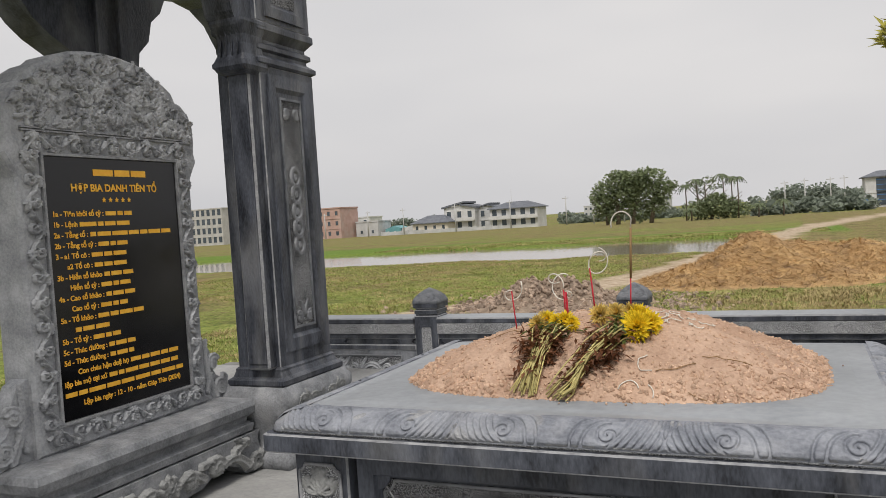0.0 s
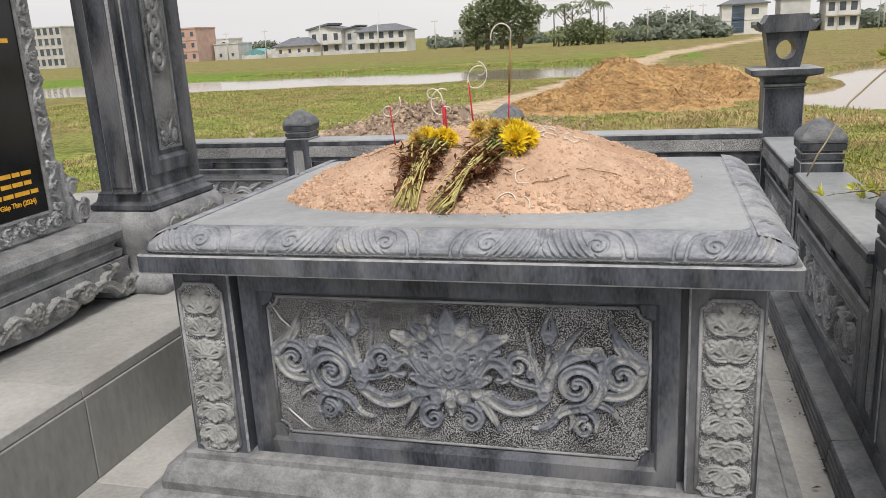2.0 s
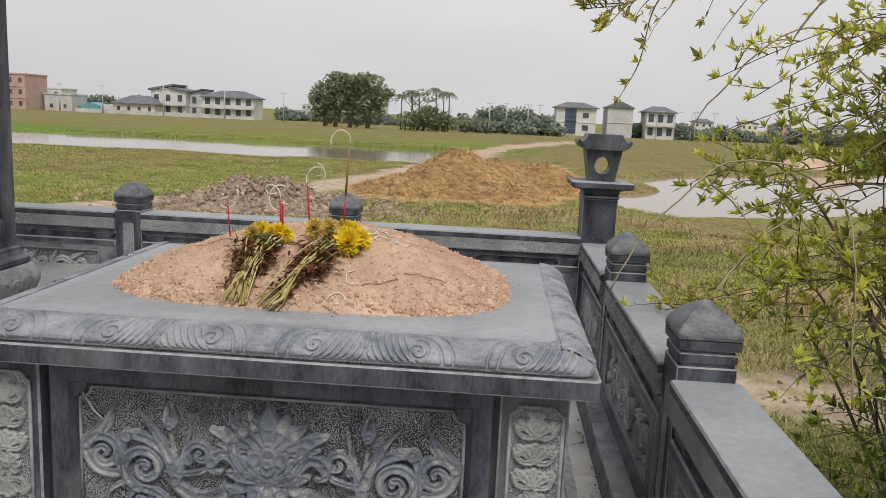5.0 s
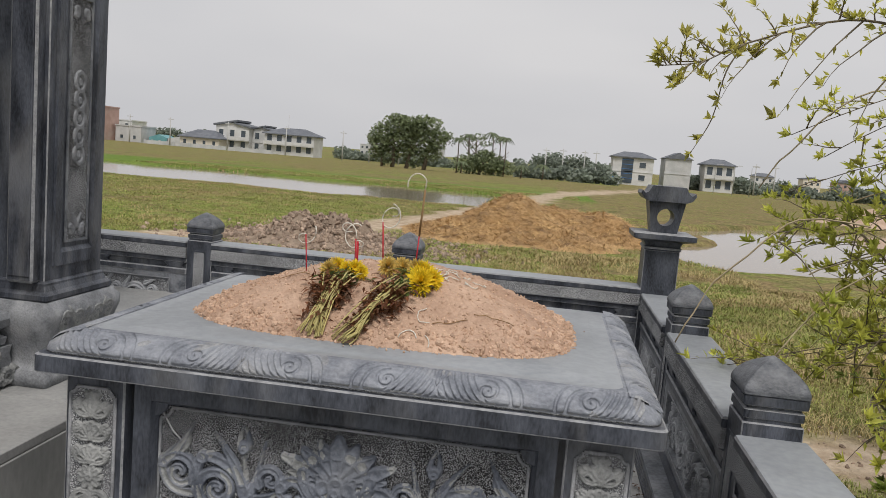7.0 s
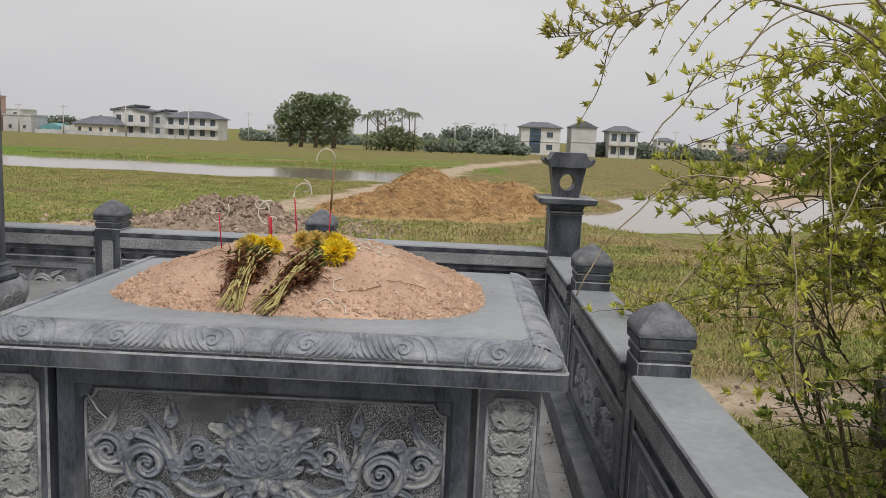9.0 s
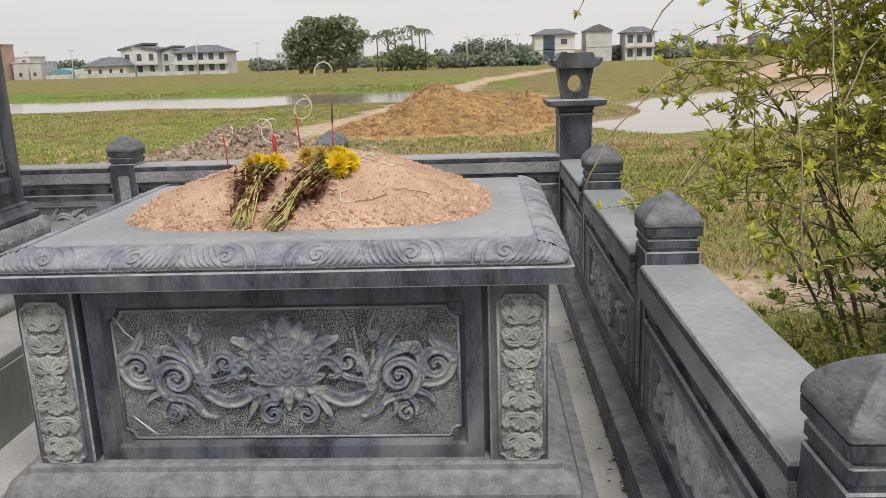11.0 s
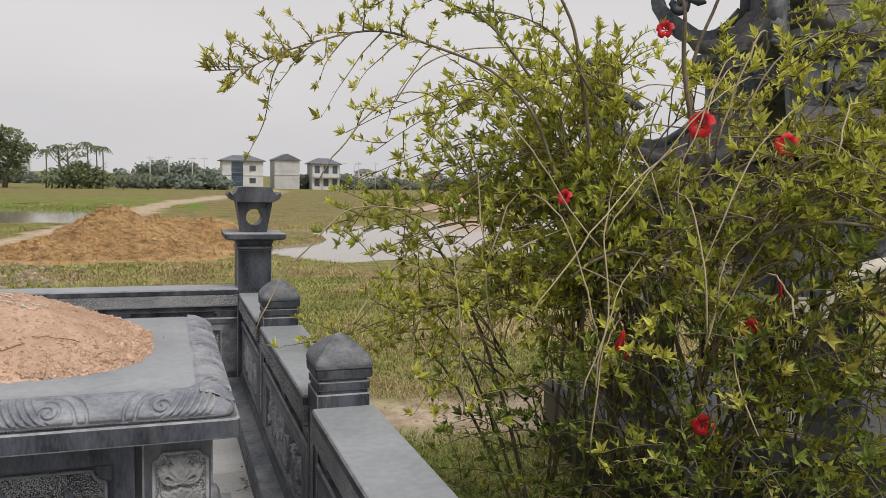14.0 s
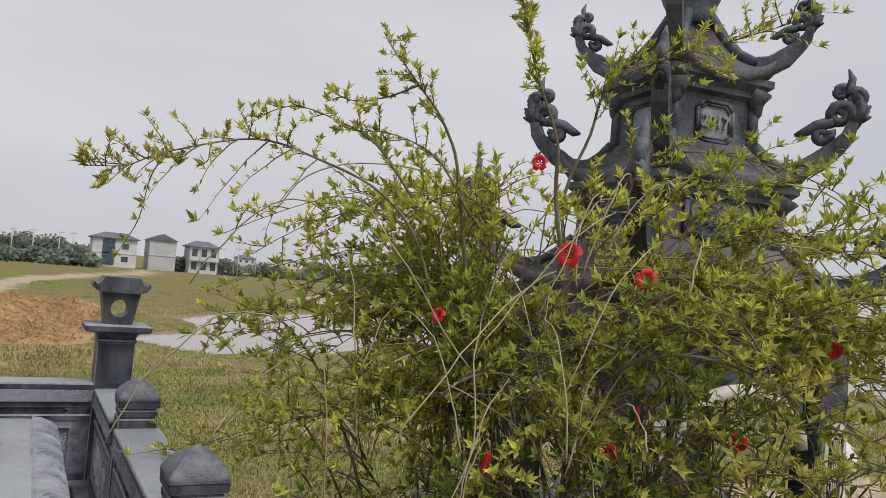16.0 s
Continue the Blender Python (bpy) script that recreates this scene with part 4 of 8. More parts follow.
def make_post():
    p = thing("railing_post", (0, 0, 0), 0, "square dark stone railing post with a domed cap", "post", "railing posts")
    bm = bmesh.new()
    box(bm, -POST, POST, -POST, POST, 0.0, 0.745, 0.005, 1)
    shaft = part("shaft", bm, [STONE, WORN], p)
    for s in (-1, 1):
        bm = bmesh.new()
        frame_bars(bm, -0.05, 0.05, 0.2, 0.66, 0.012, s * (POST + 0.004), s * POST, 0)
        bmesh.ops.recalc_face_normals(bm, faces=bm.faces)
        part("shaft_frame", bm, STONE, shaft)
        bm = bmesh.new()
        pane(bm, -0.05, 0.05, 0.2, 0.66, s * (POST + 0.0015), 0.012)
        bmesh.ops.recalc_face_normals(bm, faces=bm.faces)
        part("shaft_panel", bm, HAMMER_PALE, shaft)
    bm = bmesh.new()
    stack(bm, [(0.108, 0.108, 0.745), (0.108, 0.108, 0.756), (0.116, 0.116, 0.76), (0.116, 0.116, 0.785), (0.106, 0.106, 0.79), (0.106, 0.106, 0.797), (0.124, 0.124, 0.803), (0.126, 0.126, 0.832)], r=0.006, n=1, mats=[0, 1, 0, 1, 0, 1, 0, 0])
    part("neck", bm, [STONE, WORN], p)
    bm = bmesh.new()
    dome = [(0.121, 0.121, 0.832), (0.127, 0.127, 0.837), (0.1275, 0.1275, 0.848)]
    for k in range(1, 13):
        q = k / 12
        w = 0.1265 * (1 - 0.22 * q - 0.78 * q ** 2.1) + 0.002
        dome.append((w, w, 0.848 + 0.1 * q, 0.01 * (1 - q) + 0.0008))
    stack(bm, dome, r=0.008, n=2)
    part("cap", bm, [CAPSTONE, WORN], p, "domed cap with worn grey ridges")
    return p


STONE2 = surf("greyish_stone", (0.07, 0.077, 0.091), (0.24, 0.252, 0.272), 9.0, 70, 0.5, 0.25, dirt=(0.36, 0.36, 0.36), dirt_amount=0.55, stretch=(1, 1, 1.3))
CAPSTONE = surf("dusty_cap_stone", (0.05, 0.055, 0.065), (0.16, 0.168, 0.184), 14.0, 70, 0.5, 0.3, dirt=(0.28, 0.287, 0.3), dirt_amount=0.5, stretch=(1, 1, 1.8))
post_0 = make_post()
TALL, LOW, SLIM = Matrix.Diagonal((1, 1, 1.028, 1)), Matrix.Diagonal((1, 1, 0.98, 1)), Matrix.Diagonal((0.83, 0.83, 1.028, 1))
POSTS = [(1.352, -1.11), (1.352, 0.515), (1.352, 2.14), (-0.435, 3.46), (-2.0, 3.46), (-3.6, 3.46), (1.352, -2.75)]
post_0.matrix_basis = pose(POSTS[0][0], POSTS[0][1], 0, 0, 0, -90) @ SLIM
for x, y in POSTS[1:]:
    copy_thing(post_0, pose(x, y, 0, 0, 0, -90 if x > 1 else 0))

PANEL_LEAVES = mirrored([(bend((0.0, -0.05), (0.1, -0.13), (0.2, -0.03)), 0.018, 0.014), (spiral(0.14, 0.02, 0.05, 1.4, 3.4, 1), 0.017, 0.01), (spiral(0.3, -0.03, 0.055, 1.4, 1.0, -1), 0.018, 0.01),
                         (bend((0.2, -0.03), (0.28, 0.1), (0.38, 0.03)), 0.016, 0.02), (spiral(0.45, 0.02, 0.055, 1.4, 3.2, 1), 0.018, 0.01), (petal(0.22, 0.04, 1.0, 0.09), 0.022, 0.005), (petal(0.36, -0.05, -0.9, 0.07), 0.02, 0.006),
                         (petal(0.08, -0.06, -0.8, 0.08), 0.02, 0.006), (petal(0.52, -0.06, 0.2, 0.07), 0.02, 0.006), (petal(0.4, 0.07, 0.4, 0.09), 0.018, 0.005), (petal(0.06, 0.06, 0.8, 0.08), 0.018, 0.006)]) + flower(0, 0.02, 0.085, 9)


def make_rail(L):
    """A railing bay of clear length L; local -y is the yard side."""
    p = thing("railing_bay", (0, 0, 0), 0, "dark stone railing bay with a flat coping and carved panel", "railing", "railing bays")
    h = L / 2
    bm = bmesh.new()
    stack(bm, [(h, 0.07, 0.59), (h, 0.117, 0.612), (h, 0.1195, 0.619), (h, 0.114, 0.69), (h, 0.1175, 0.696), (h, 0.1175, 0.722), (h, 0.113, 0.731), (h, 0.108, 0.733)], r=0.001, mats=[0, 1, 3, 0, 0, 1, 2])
    part("coping", bm, [STONE, WORN, TOP, HAMMER_PALE], p, "pale grey flat coping")
    bm = bmesh.new()
    box(bm, -h, h, -0.1, 0.1, 0.575, 0.612, 0.004, 1)
    part("upper_rail", bm, [STONE, WORN], p)
    bm = bmesh.new()
    box(bm, -h, h, -0.075, 0.075, 0.53, 0.6)
    part("slot_back", bm, STONE, p)
    for u in (-0.7, 0.0, 0.7):
        bm = bmesh.new()
        stack(bm, [(0.075, 0.088, 0.53), (0.06, 0.091, 0.545), (0.085, 0.095, 0.566), (0.06, 0.093, 0.578)], r=0.008, n=1, cx=u * (h - 0.08) / 0.72)
        part("spacer", bm, STONE, p)
    bm = bmesh.new()
    box(bm, -h, h, -0.102, 0.102, 0.485, 0.53, 0.008, 1)
    part("middle_rail", bm, [STONE, WORN], p)
    bm = bmesh.new()
    box(bm, -h, h, -0.07, 0.07, 0.15, 0.485)
    for s in (-1, 1):
        frame_bars(bm, -h + 0.14, h - 0.14, 0.2, 0.44, 0.05, s * 0.094, s * 0.07, 0, slant=0.012)
        box(bm, -h, -h + 0.09, min(s * 0.092, s * 0.06), max(s * 0.092, s * 0.06), 0.15, 0.485)
        box(bm, h - 0.09, h, min(s * 0.092, s * 0.06), max(s * 0.092, s * 0.06), 0.15, 0.485)
    bmesh.ops.recalc_face_normals(bm, faces=bm.faces)
    pnl = part("panel", bm, STONE2, p)
    for s in (-1, 1):
        bm = bmesh.new()
        frame_bars(bm, -h + 0.135, h - 0.135, 0.195, 0.445, 0.006, s * 0.099, s * 0.085, 0)
        bmesh.ops.recalc_face_normals(bm, faces=bm.faces)
        part("panel_trim", bm, WORN, pnl)
    k = (h - 0.16) / 0.58
    for s in (-1, 1):
        bm = bmesh.new()
        pane(bm, -h + 0.15, h - 0.15, 0.21, 0.43, s * 0.0735, 0.01)
        bmesh.ops.recalc_face_normals(bm, faces=bm.faces)
        part("panel_ground", bm, HAMMER_PALE, pnl)
        bm = carve(1.16, 0.23, PANEL_LEAVES, 0.026, 0.005 if s < 0 else 0.012, lambda u, v, d: (u * k, s * (0.072 + d), 0.32 + v))
        bmesh.ops.recalc_face_normals(bm, faces=bm.faces)
        part("carved_leaves", bm, STELE, pnl, "scrolling leaves carved in relief")
    bm = bmesh.new()
    h += 0.83 * POST - 0.002
    stack(bm, [(h, 0.212, 0.0), (h, 0.212, 0.022), (h, 0.204, 0.025), (h, 0.209, 0.028), (h, 0.209, 0.046), (h, 0.201, 0.049), (h, 0.206, 0.052), (h, 0.206, 0.07), (h, 0.198, 0.073), (h, 0.203, 0.076), (h, 0.203, 0.096), (h, 0.197, 0.101), (h, 0.112, 0.112), (h, 0.104, 0.152)], r=0.001, mats=[0, 0, 0, 0, 0, 0, 0, 0, 0, 0, 0, 1, 0])
    part("foot", bm, [STONE, STONE2], p, "stepped foot moulding")
    return p


BAYS = [(1.352, -0.2975, 1.625, -90), (1.352, 1.3275, 1.625, -90), (1.352, 2.8, 1.32, -90), (0.456, 3.46, 1.782, 0), (-1.2175, 3.46, 1.565, 0), (-2.8, 3.46, 1.6, 0), (1.352, -1.93, 1.64, -90)]
for x, y, span, rz in BAYS:
    r = make_rail(span - 1.66 * POST)
    r.matrix_basis = pose(x, y, 0, 0, 0, rz) @ (TALL if rz == 0 else LOW)

# corner column with a pierced lantern head
lan = thing("lantern_column", (1.345, 3.46, 0), 0, "dark stone corner column carrying a pierced lantern head", "lantern column")
lan.matrix_basis = pose(1.345, 3.46, 0) @ Matrix.Diagonal((1.0, 1.0, 1.025, 1))
bm = bmesh.new()
box(bm, -0.118, 0.118, -0.118, 0.118, 0.0, 1.0, 0.005, 1)
part("column", bm, [STONE, WORN], lan)
bm = bmesh.new()
stack(bm, [(0.118, 0.118, 1.0), (0.126, 0.126, 1.008), (0.126, 0.126, 1.022), (0.118, 0.118, 1.03), (0.13, 0.13, 1.06), (0.19, 0.19, 1.074), (0.206, 0.206, 1.08), (0.208, 0.208, 1.112), (0.19, 0.19, 1.118)], r=0.006, mats=[0, 1, 0, 0, 0, 0, 0, 1, 1])
part("shelf", bm, [STONE, WORN], lan)
bm = bmesh.new()
N = 24
zc, R = 0.105, 0.058
outer = []
for k in range(N):
    a = 2 * math.pi * k / N
    c, s = math.cos(a), math.sin(a)
    q = 0.105 / max(abs(c), abs(s))
    oz = zc + s * q
    wdt = 0.088 + 0.035 * (oz / 0.21)
    outer.append((c * q * wdt / 0.105, oz))
inner = [(R * math.cos(2 * math.pi * k / N), zc + R * math.sin(2 * math.pi * k / N)) for k in range(N)]
D = lambda z: 0.085 + 0.03 * (z / 0.21)
rows = []
for pts, s in ((outer, -1), (inner, -1), (inner, 1), (outer, 1)):
    rows.append([bm.verts.new((u, s * D(v), 1.118 + v)) for u, v in pts])
for a, b in zip(rows, rows[1:] + rows[:1]):
    for k in range(N):
        j = (k + 1) % N
        bm.faces.new((a[k], a[j], b[j], b[k]))
bmesh.ops.recalc_face_normals(bm, faces=bm.faces)
part("lantern_body", bm, STONE, lan, "tapered lantern body with a round hole")
bm = bmesh.new()
prof = [(-0.184, 1.375), (-0.16, 1.342), (-0.125, 1.328), (0.125, 1.328), (0.16, 1.342), (0.184, 1.375), (0.176, 1.396), (0.155, 1.376), (0.135, 1.388), (0.112, 1.43), (-0.112, 1.43), (-0.135, 1.388), (-0.155, 1.376), (-0.176, 1.396)]
prism(bm, prof, -0.14, 0.14, "y")
part("lantern_roof", bm, STONE, lan, "small roof with upturned ends")

# ---- stele, pillars and canopy on the platform ----
SY = 0.39
stele = thing("stele", (-1.95, SY, 0.352), 0, "grey carved stone stele with black lettered panel", "stele")
Z0 = -0.352
half = [(0.455, 0.7), (0.455, 1.74), (0.475, 1.78), (0.505, 1.83), (0.495, 1.87), (0.5, 1.93), (0.498, 1.99), (0.475, 2.05), (0.43, 2.09), (0.395, 2.1), (0.375, 2.14), (0.33, 2.17), (0.28, 2.19), (0.25, 2.215), (0.18, 2.24), (0.09, 2.255), (0.0, 2.26)]
pts = [(u, v + Z0) for u, v in half] + [(-u, v + Z0) for u, v in reversed(half[:-1])]
bm = bmesh.new()
prism(bm, pts, -0.15, 0.0, "x")
bmesh.ops.bevel(bm, geom=[e for e in bm.edges if all(abs(v.co.x) < 1e-5 for v in e.verts)], offset=0.012, segments=1, affect='EDGES')
part("tablet", bm, STELE, stele, "grey stone tablet with a scalloped top")
AT = lambda cy, cz: (lambda u, v, d: (0.002 + d, cy + u, cz + Z0 + v))
AV = lambda cy, cz: (lambda u, v, d: (0.002 + d, cy + v, cz + Z0 + u))


def fixn(bm):
    bmesh.ops.recalc_face_normals(bm, faces=bm.faces)
    return bm


# cloud and leaf relief that fills the head up to its rim
rng = random.Random(21)
head = []
EDGE_Z, EDGE_U = [v - 2.08 for u, v in half[5:]], [u for u, v in half[5:]]
while len(head) < 620:
    u, v = rng.uniform(-0.46, 0.46), rng.uniform(-0.145, 0.165)
    if abs(u) > np.interp(v + 0.022, EDGE_Z, EDGE_U) - 0.035:
        continue
    k, a = rng.random(), rng.uniform(0, 6.28)
    if k < 0.3:
        head.append((spiral(u, v, rng.uniform(0.012, 0.024), 1.3, a, rng.choice((-1, 1)), 0.12, 30), 0.007, 0.004, rng.uniform(0.7, 1.0)))
    elif k < 0.42:
        head += flower(u, v, rng.uniform(0.012, 0.022), 6, a)
    else:
        head.append((bend((u, v), (u + 0.035 * math.cos(a), v + 0.035 * math.sin(a)), (u + 0.05 * math.cos(a + 0.9), v + 0.03 * math.sin(a + 0.9)), 10), 0.008, 0.0025, rng.uniform(0.6, 0.95)))
part("carved_head", fixn(carve(0.98, 0.34, head, 0.024, 0.004, AT(0, 2.08))), STELE, stele, "cloud and leaf relief")
for s in (-1, 1):
    part("carved_border", fixn(carve(1.1, 0.085, scroll_band(1.1, 0.08, 0.085, 4 + s), 0.022, 0.0042, AV(s * 0.395, 1.32))), STELE, stele)
part("carved_border", fixn(carve(0.84, 0.085, scroll_band(0.84, 0.08, 0.09, 9), 0.022, 0.0042, AT(0, 1.872))), STELE, stele)
part("carved_border", fixn(carve(0.84, 0.085, scroll_band(0.84, 0.08, 0.09, 10), 0.022, 0.0042, AT(0, 0.758))), STELE, stele)
bm = bmesh.new()
for z in (1.915, 1.925):
    box(bm, 0.0, 0.014, -0.43, 0.43, z + Z0 - 0.003, z + Z0 + 0.003)
part("head_ledge", bm, WORN, stele)
bm = bmesh.new()
box(bm, -0.004, 0.006, -0.345, 0.345, 0.81 + Z0, 1.822 + Z0, 0.002)
plate = part("inscription_panel", bm, BLACK, stele, "polished black panel with gold lettering")
bm = bmesh.new()
frame_bars(bm, -0.347, 0.347, 0.808, 1.824, 0.01, 0.016, 0.0, 0, lambda u, d, v: (d, u, v + Z0))
part("panel_rim", fixn(bm), WORN, stele)


def letters(text, size, parent, place, bold=0.0):
    """A line of lettering as a flat mesh, its left end at place(u, v)."""
    cu = bpy.data.curves.new("lettering", 'FONT')
    cu.body, cu.size, cu.offset, cu.extrude = text, size, bold, 0.0006
    tmp = bpy.data.objects.new("lettering", cu)
    me = bpy.data.meshes.new_from_object(tmp)
    bpy.data.objects.remove(tmp)
    bpy.data.curves.remove(cu)
    w = max((v.co.x for v in me.vertices), default=0)
    for v in me.vertices:
        v.co = place(v.co.x, v.co.y, v.co.z)
    me.materials.clear()
    me.materials.append(GOLD)
    ob = new("lettering", me)
    ob.parent = parent
    return w


def row_place(u0, v0):
    return lambda x, y, z: (0.0075 + z, u0 + x, v0 + Z0 + y)


def bars(words, u0, v0, h):
    """Word-long gold bars in place of names."""
    u = u0
    for n in words:
        bm = bmesh.new()
        w = 0.0118 * n * h / 0.02
        box(bm, 0.006, 0.0085, u, u + w, v0 + Z0, v0 + Z0 + h * 0.78)
        u += w + 0.009
        part("gold_bar", bm, GOLD, plate)


bars((5, 4, 4), -0.115, 1.752, 0.034)
letters("HỢP BIA DANH TIÊN TỔ", 0.041, plate, row_place(-0.228, 1.69), 0.0011)
bm = bmesh.new()
for k in range(5):
    star = []
    for q in range(10):
        r = 0.011 if q % 2 == 0 else 0.005
        star.append((-0.07 + 0.033 * k + r * math.sin(math.pi * q / 5), 1.655 + Z0 + r * math.cos(math.pi * q / 5)))
    prism(bm, star, 0.006, 0.0085, "x")
part("star_row", bm, GOLD, plate)
ROWS = [("1a - Tiên khởi tổ tỷ :", (4, 2, 3), 0), ("1b - Lệnh", (6, 2, 4, 5), 0), ("2a - Tằng tổ :", (2, 5, 6, 4, 3, 5, 4), 0), ("2b - Tằng tổ tỷ :", (4, 2, 4), 0), ("3 - a1 Tổ cô :", (4, 3, 5), 0.0), ("a2 Tổ cô :", (3, 3, 5), 0.05),
        ("3b - Hiển tổ khảo", (2, 4, 4), 0), ("Hiển tổ tỷ :", (4, 2, 4), 0.055), ("4a - Cao tổ khảo :", (2, 4, 4), 0), ("Cao tổ tỷ :", (4, 2, 3), 0.055), ("5a - Tổ khảo :", (4, 3, 5, 4), 0), ("", (2, 4, 5), 0.065), ("5b - Tổ tỷ :", (4, 2, 3), 0),
        ("5c - Thúc đường :", (2, 4, 3), 0), ("5d - Thúc đường :", (2, 4, 2), 0), ("Con cháu hậu duệ họ", (4, 3, 4, 3, 4), 0.06), ("lập bia mộ tại xứ", (3, 2, 5, 4, 4, 4, 3), -0.005), ("", (4, 3, 6, 5, 5, 6, 4, 6, 3), -0.005), ("Lập bia ngày : 12 - 10 - năm Giáp Thìn (2024)", (), 0.075)]
for k, (text, names, indent) in enumerate(ROWS):
    u, v = -0.322 + indent, 1.592 - 0.0408 * k
    w = letters(text, 0.0285, plate, row_place(u, v), 0.0008) + 0.012 if text else 0.0
    if names:
        bars(names, u + w, v, 0.0225)

# scrolled wings at the foot of the tablet
for s in (-1, 1):
    wing = [(0.44, 0.69), (0.6, 0.69), (0.615, 0.74), (0.6, 0.79), (0.56, 0.81), (0.535, 0.85), (0.53, 0.92), (0.5, 0.98), (0.46, 1.0), (0.44, 1.0)]
    bm = bmesh.new()
    prism(bm, [(s * u, v + Z0) for u, v in wing], -0.11, -0.03, "x")
    bmesh.ops.recalc_face_normals(bm, faces=bm.faces)
    w = part("scroll_wing", bm, STELE, stele, "carved scroll at the tablet's foot")
    st = [(spiral(0.055, -0.085, 0.045, 1.5, 1.0, -1), 0.016, 0.01), (spiral(0.01, 0.03, 0.035, 1.4, 0.6, 1), 0.014, 0.009), (bend((0.02, -0.13), (-0.05, -0.02), (-0.03, 0.14)), 0.016, 0.008), (petal(-0.04, -0.1, 1.2, 0.09), 0.012, 0.006)]
    part("wing_relief", fixn(carve(0.2, 0.3, st, 0.018, 0.005, lambda u, v, d: (-0.028 + d, s * (0.525 + u), 0.845 + Z0 + v))), STELE, w)

# base: moulded table on scrolled feet
bm = bmesh.new()
stack(bm, [(0.17, 0.56, 0.53), (0.2, 0.59, 0.545), (0.205, 0.595, 0.575), (0.18, 0.57, 0.59), (0.185, 0.575, 0.61), (0.215, 0.605, 0.63), (0.225, 0.615, 0.665), (0.215, 0.605, 0.69), (0.16, 0.55, 0.702)], r=0.008, n=1, cx=-0.05)
for v in bm.verts:
    v.co.z += Z0
part("base_table", bm, CARVED, stele)
apron = [(-0.63, 0.352), (-0.56, 0.352), (-0.5, 0.36), (-0.46, 0.4), (-0.38, 0.43), (-0.28, 0.42), (-0.2, 0.385), (0.0, 0.372), (0.2, 0.385), (0.28, 0.42), (0.38, 0.43), (0.46, 0.4), (0.5, 0.36), (0.56, 0.352), (0.63, 0.352), (0.655, 0.375), (0.65, 0.42), (0.615, 0.45), (0.6, 0.5), (0.615, 0.535), (-0.615, 0.535), (-0.6, 0.5), (-0.615, 0.45), (-0.65, 0.42), (-0.655, 0.375)]
bm = bmesh.new()
prism(bm, [(u, v + Z0) for u, v in apron], -0.26, 0.16, "x")
part("scroll_base", bm, CARVED, stele, "scrolled feet")
st = mirrored([(spiral(0.57, -0.05, 0.05, 1.5, 0.5, -1), 0.02, 0.011), (bend((0.5, -0.05), (0.42, 0.05), (0.3, -0.02)), 0.022, 0.014), (spiral(0.29, 0.0, 0.04, 1.4, 0.3, 1), 0.018, 0.01), (bend((0.2, -0.02), (0.1, 0.06), (0.03, -0.03)), 0.02, 0.008), (spiral(0.12, -0.01, 0.036, 1.4, 2, -1), 0.016, 0.01),
               (petal(0.42, 0.03, 0.4, 0.1), 0.02, 0.008), (petal(0.2, 0.03, 0.2, 0.08), 0.018, 0.006), (petal(0.5, 0.05, 2.6, 0.09), 0.018, 0.006)]) + flower(0, 0.0, 0.055, 8)
part("carved_apron", fixn(carve(1.26, 0.17, st, 0.03, 0.007, lambda u, v, d: (0.16 + d, u, 0.45 + Z0 + v))), PALE_CARVED, stele)

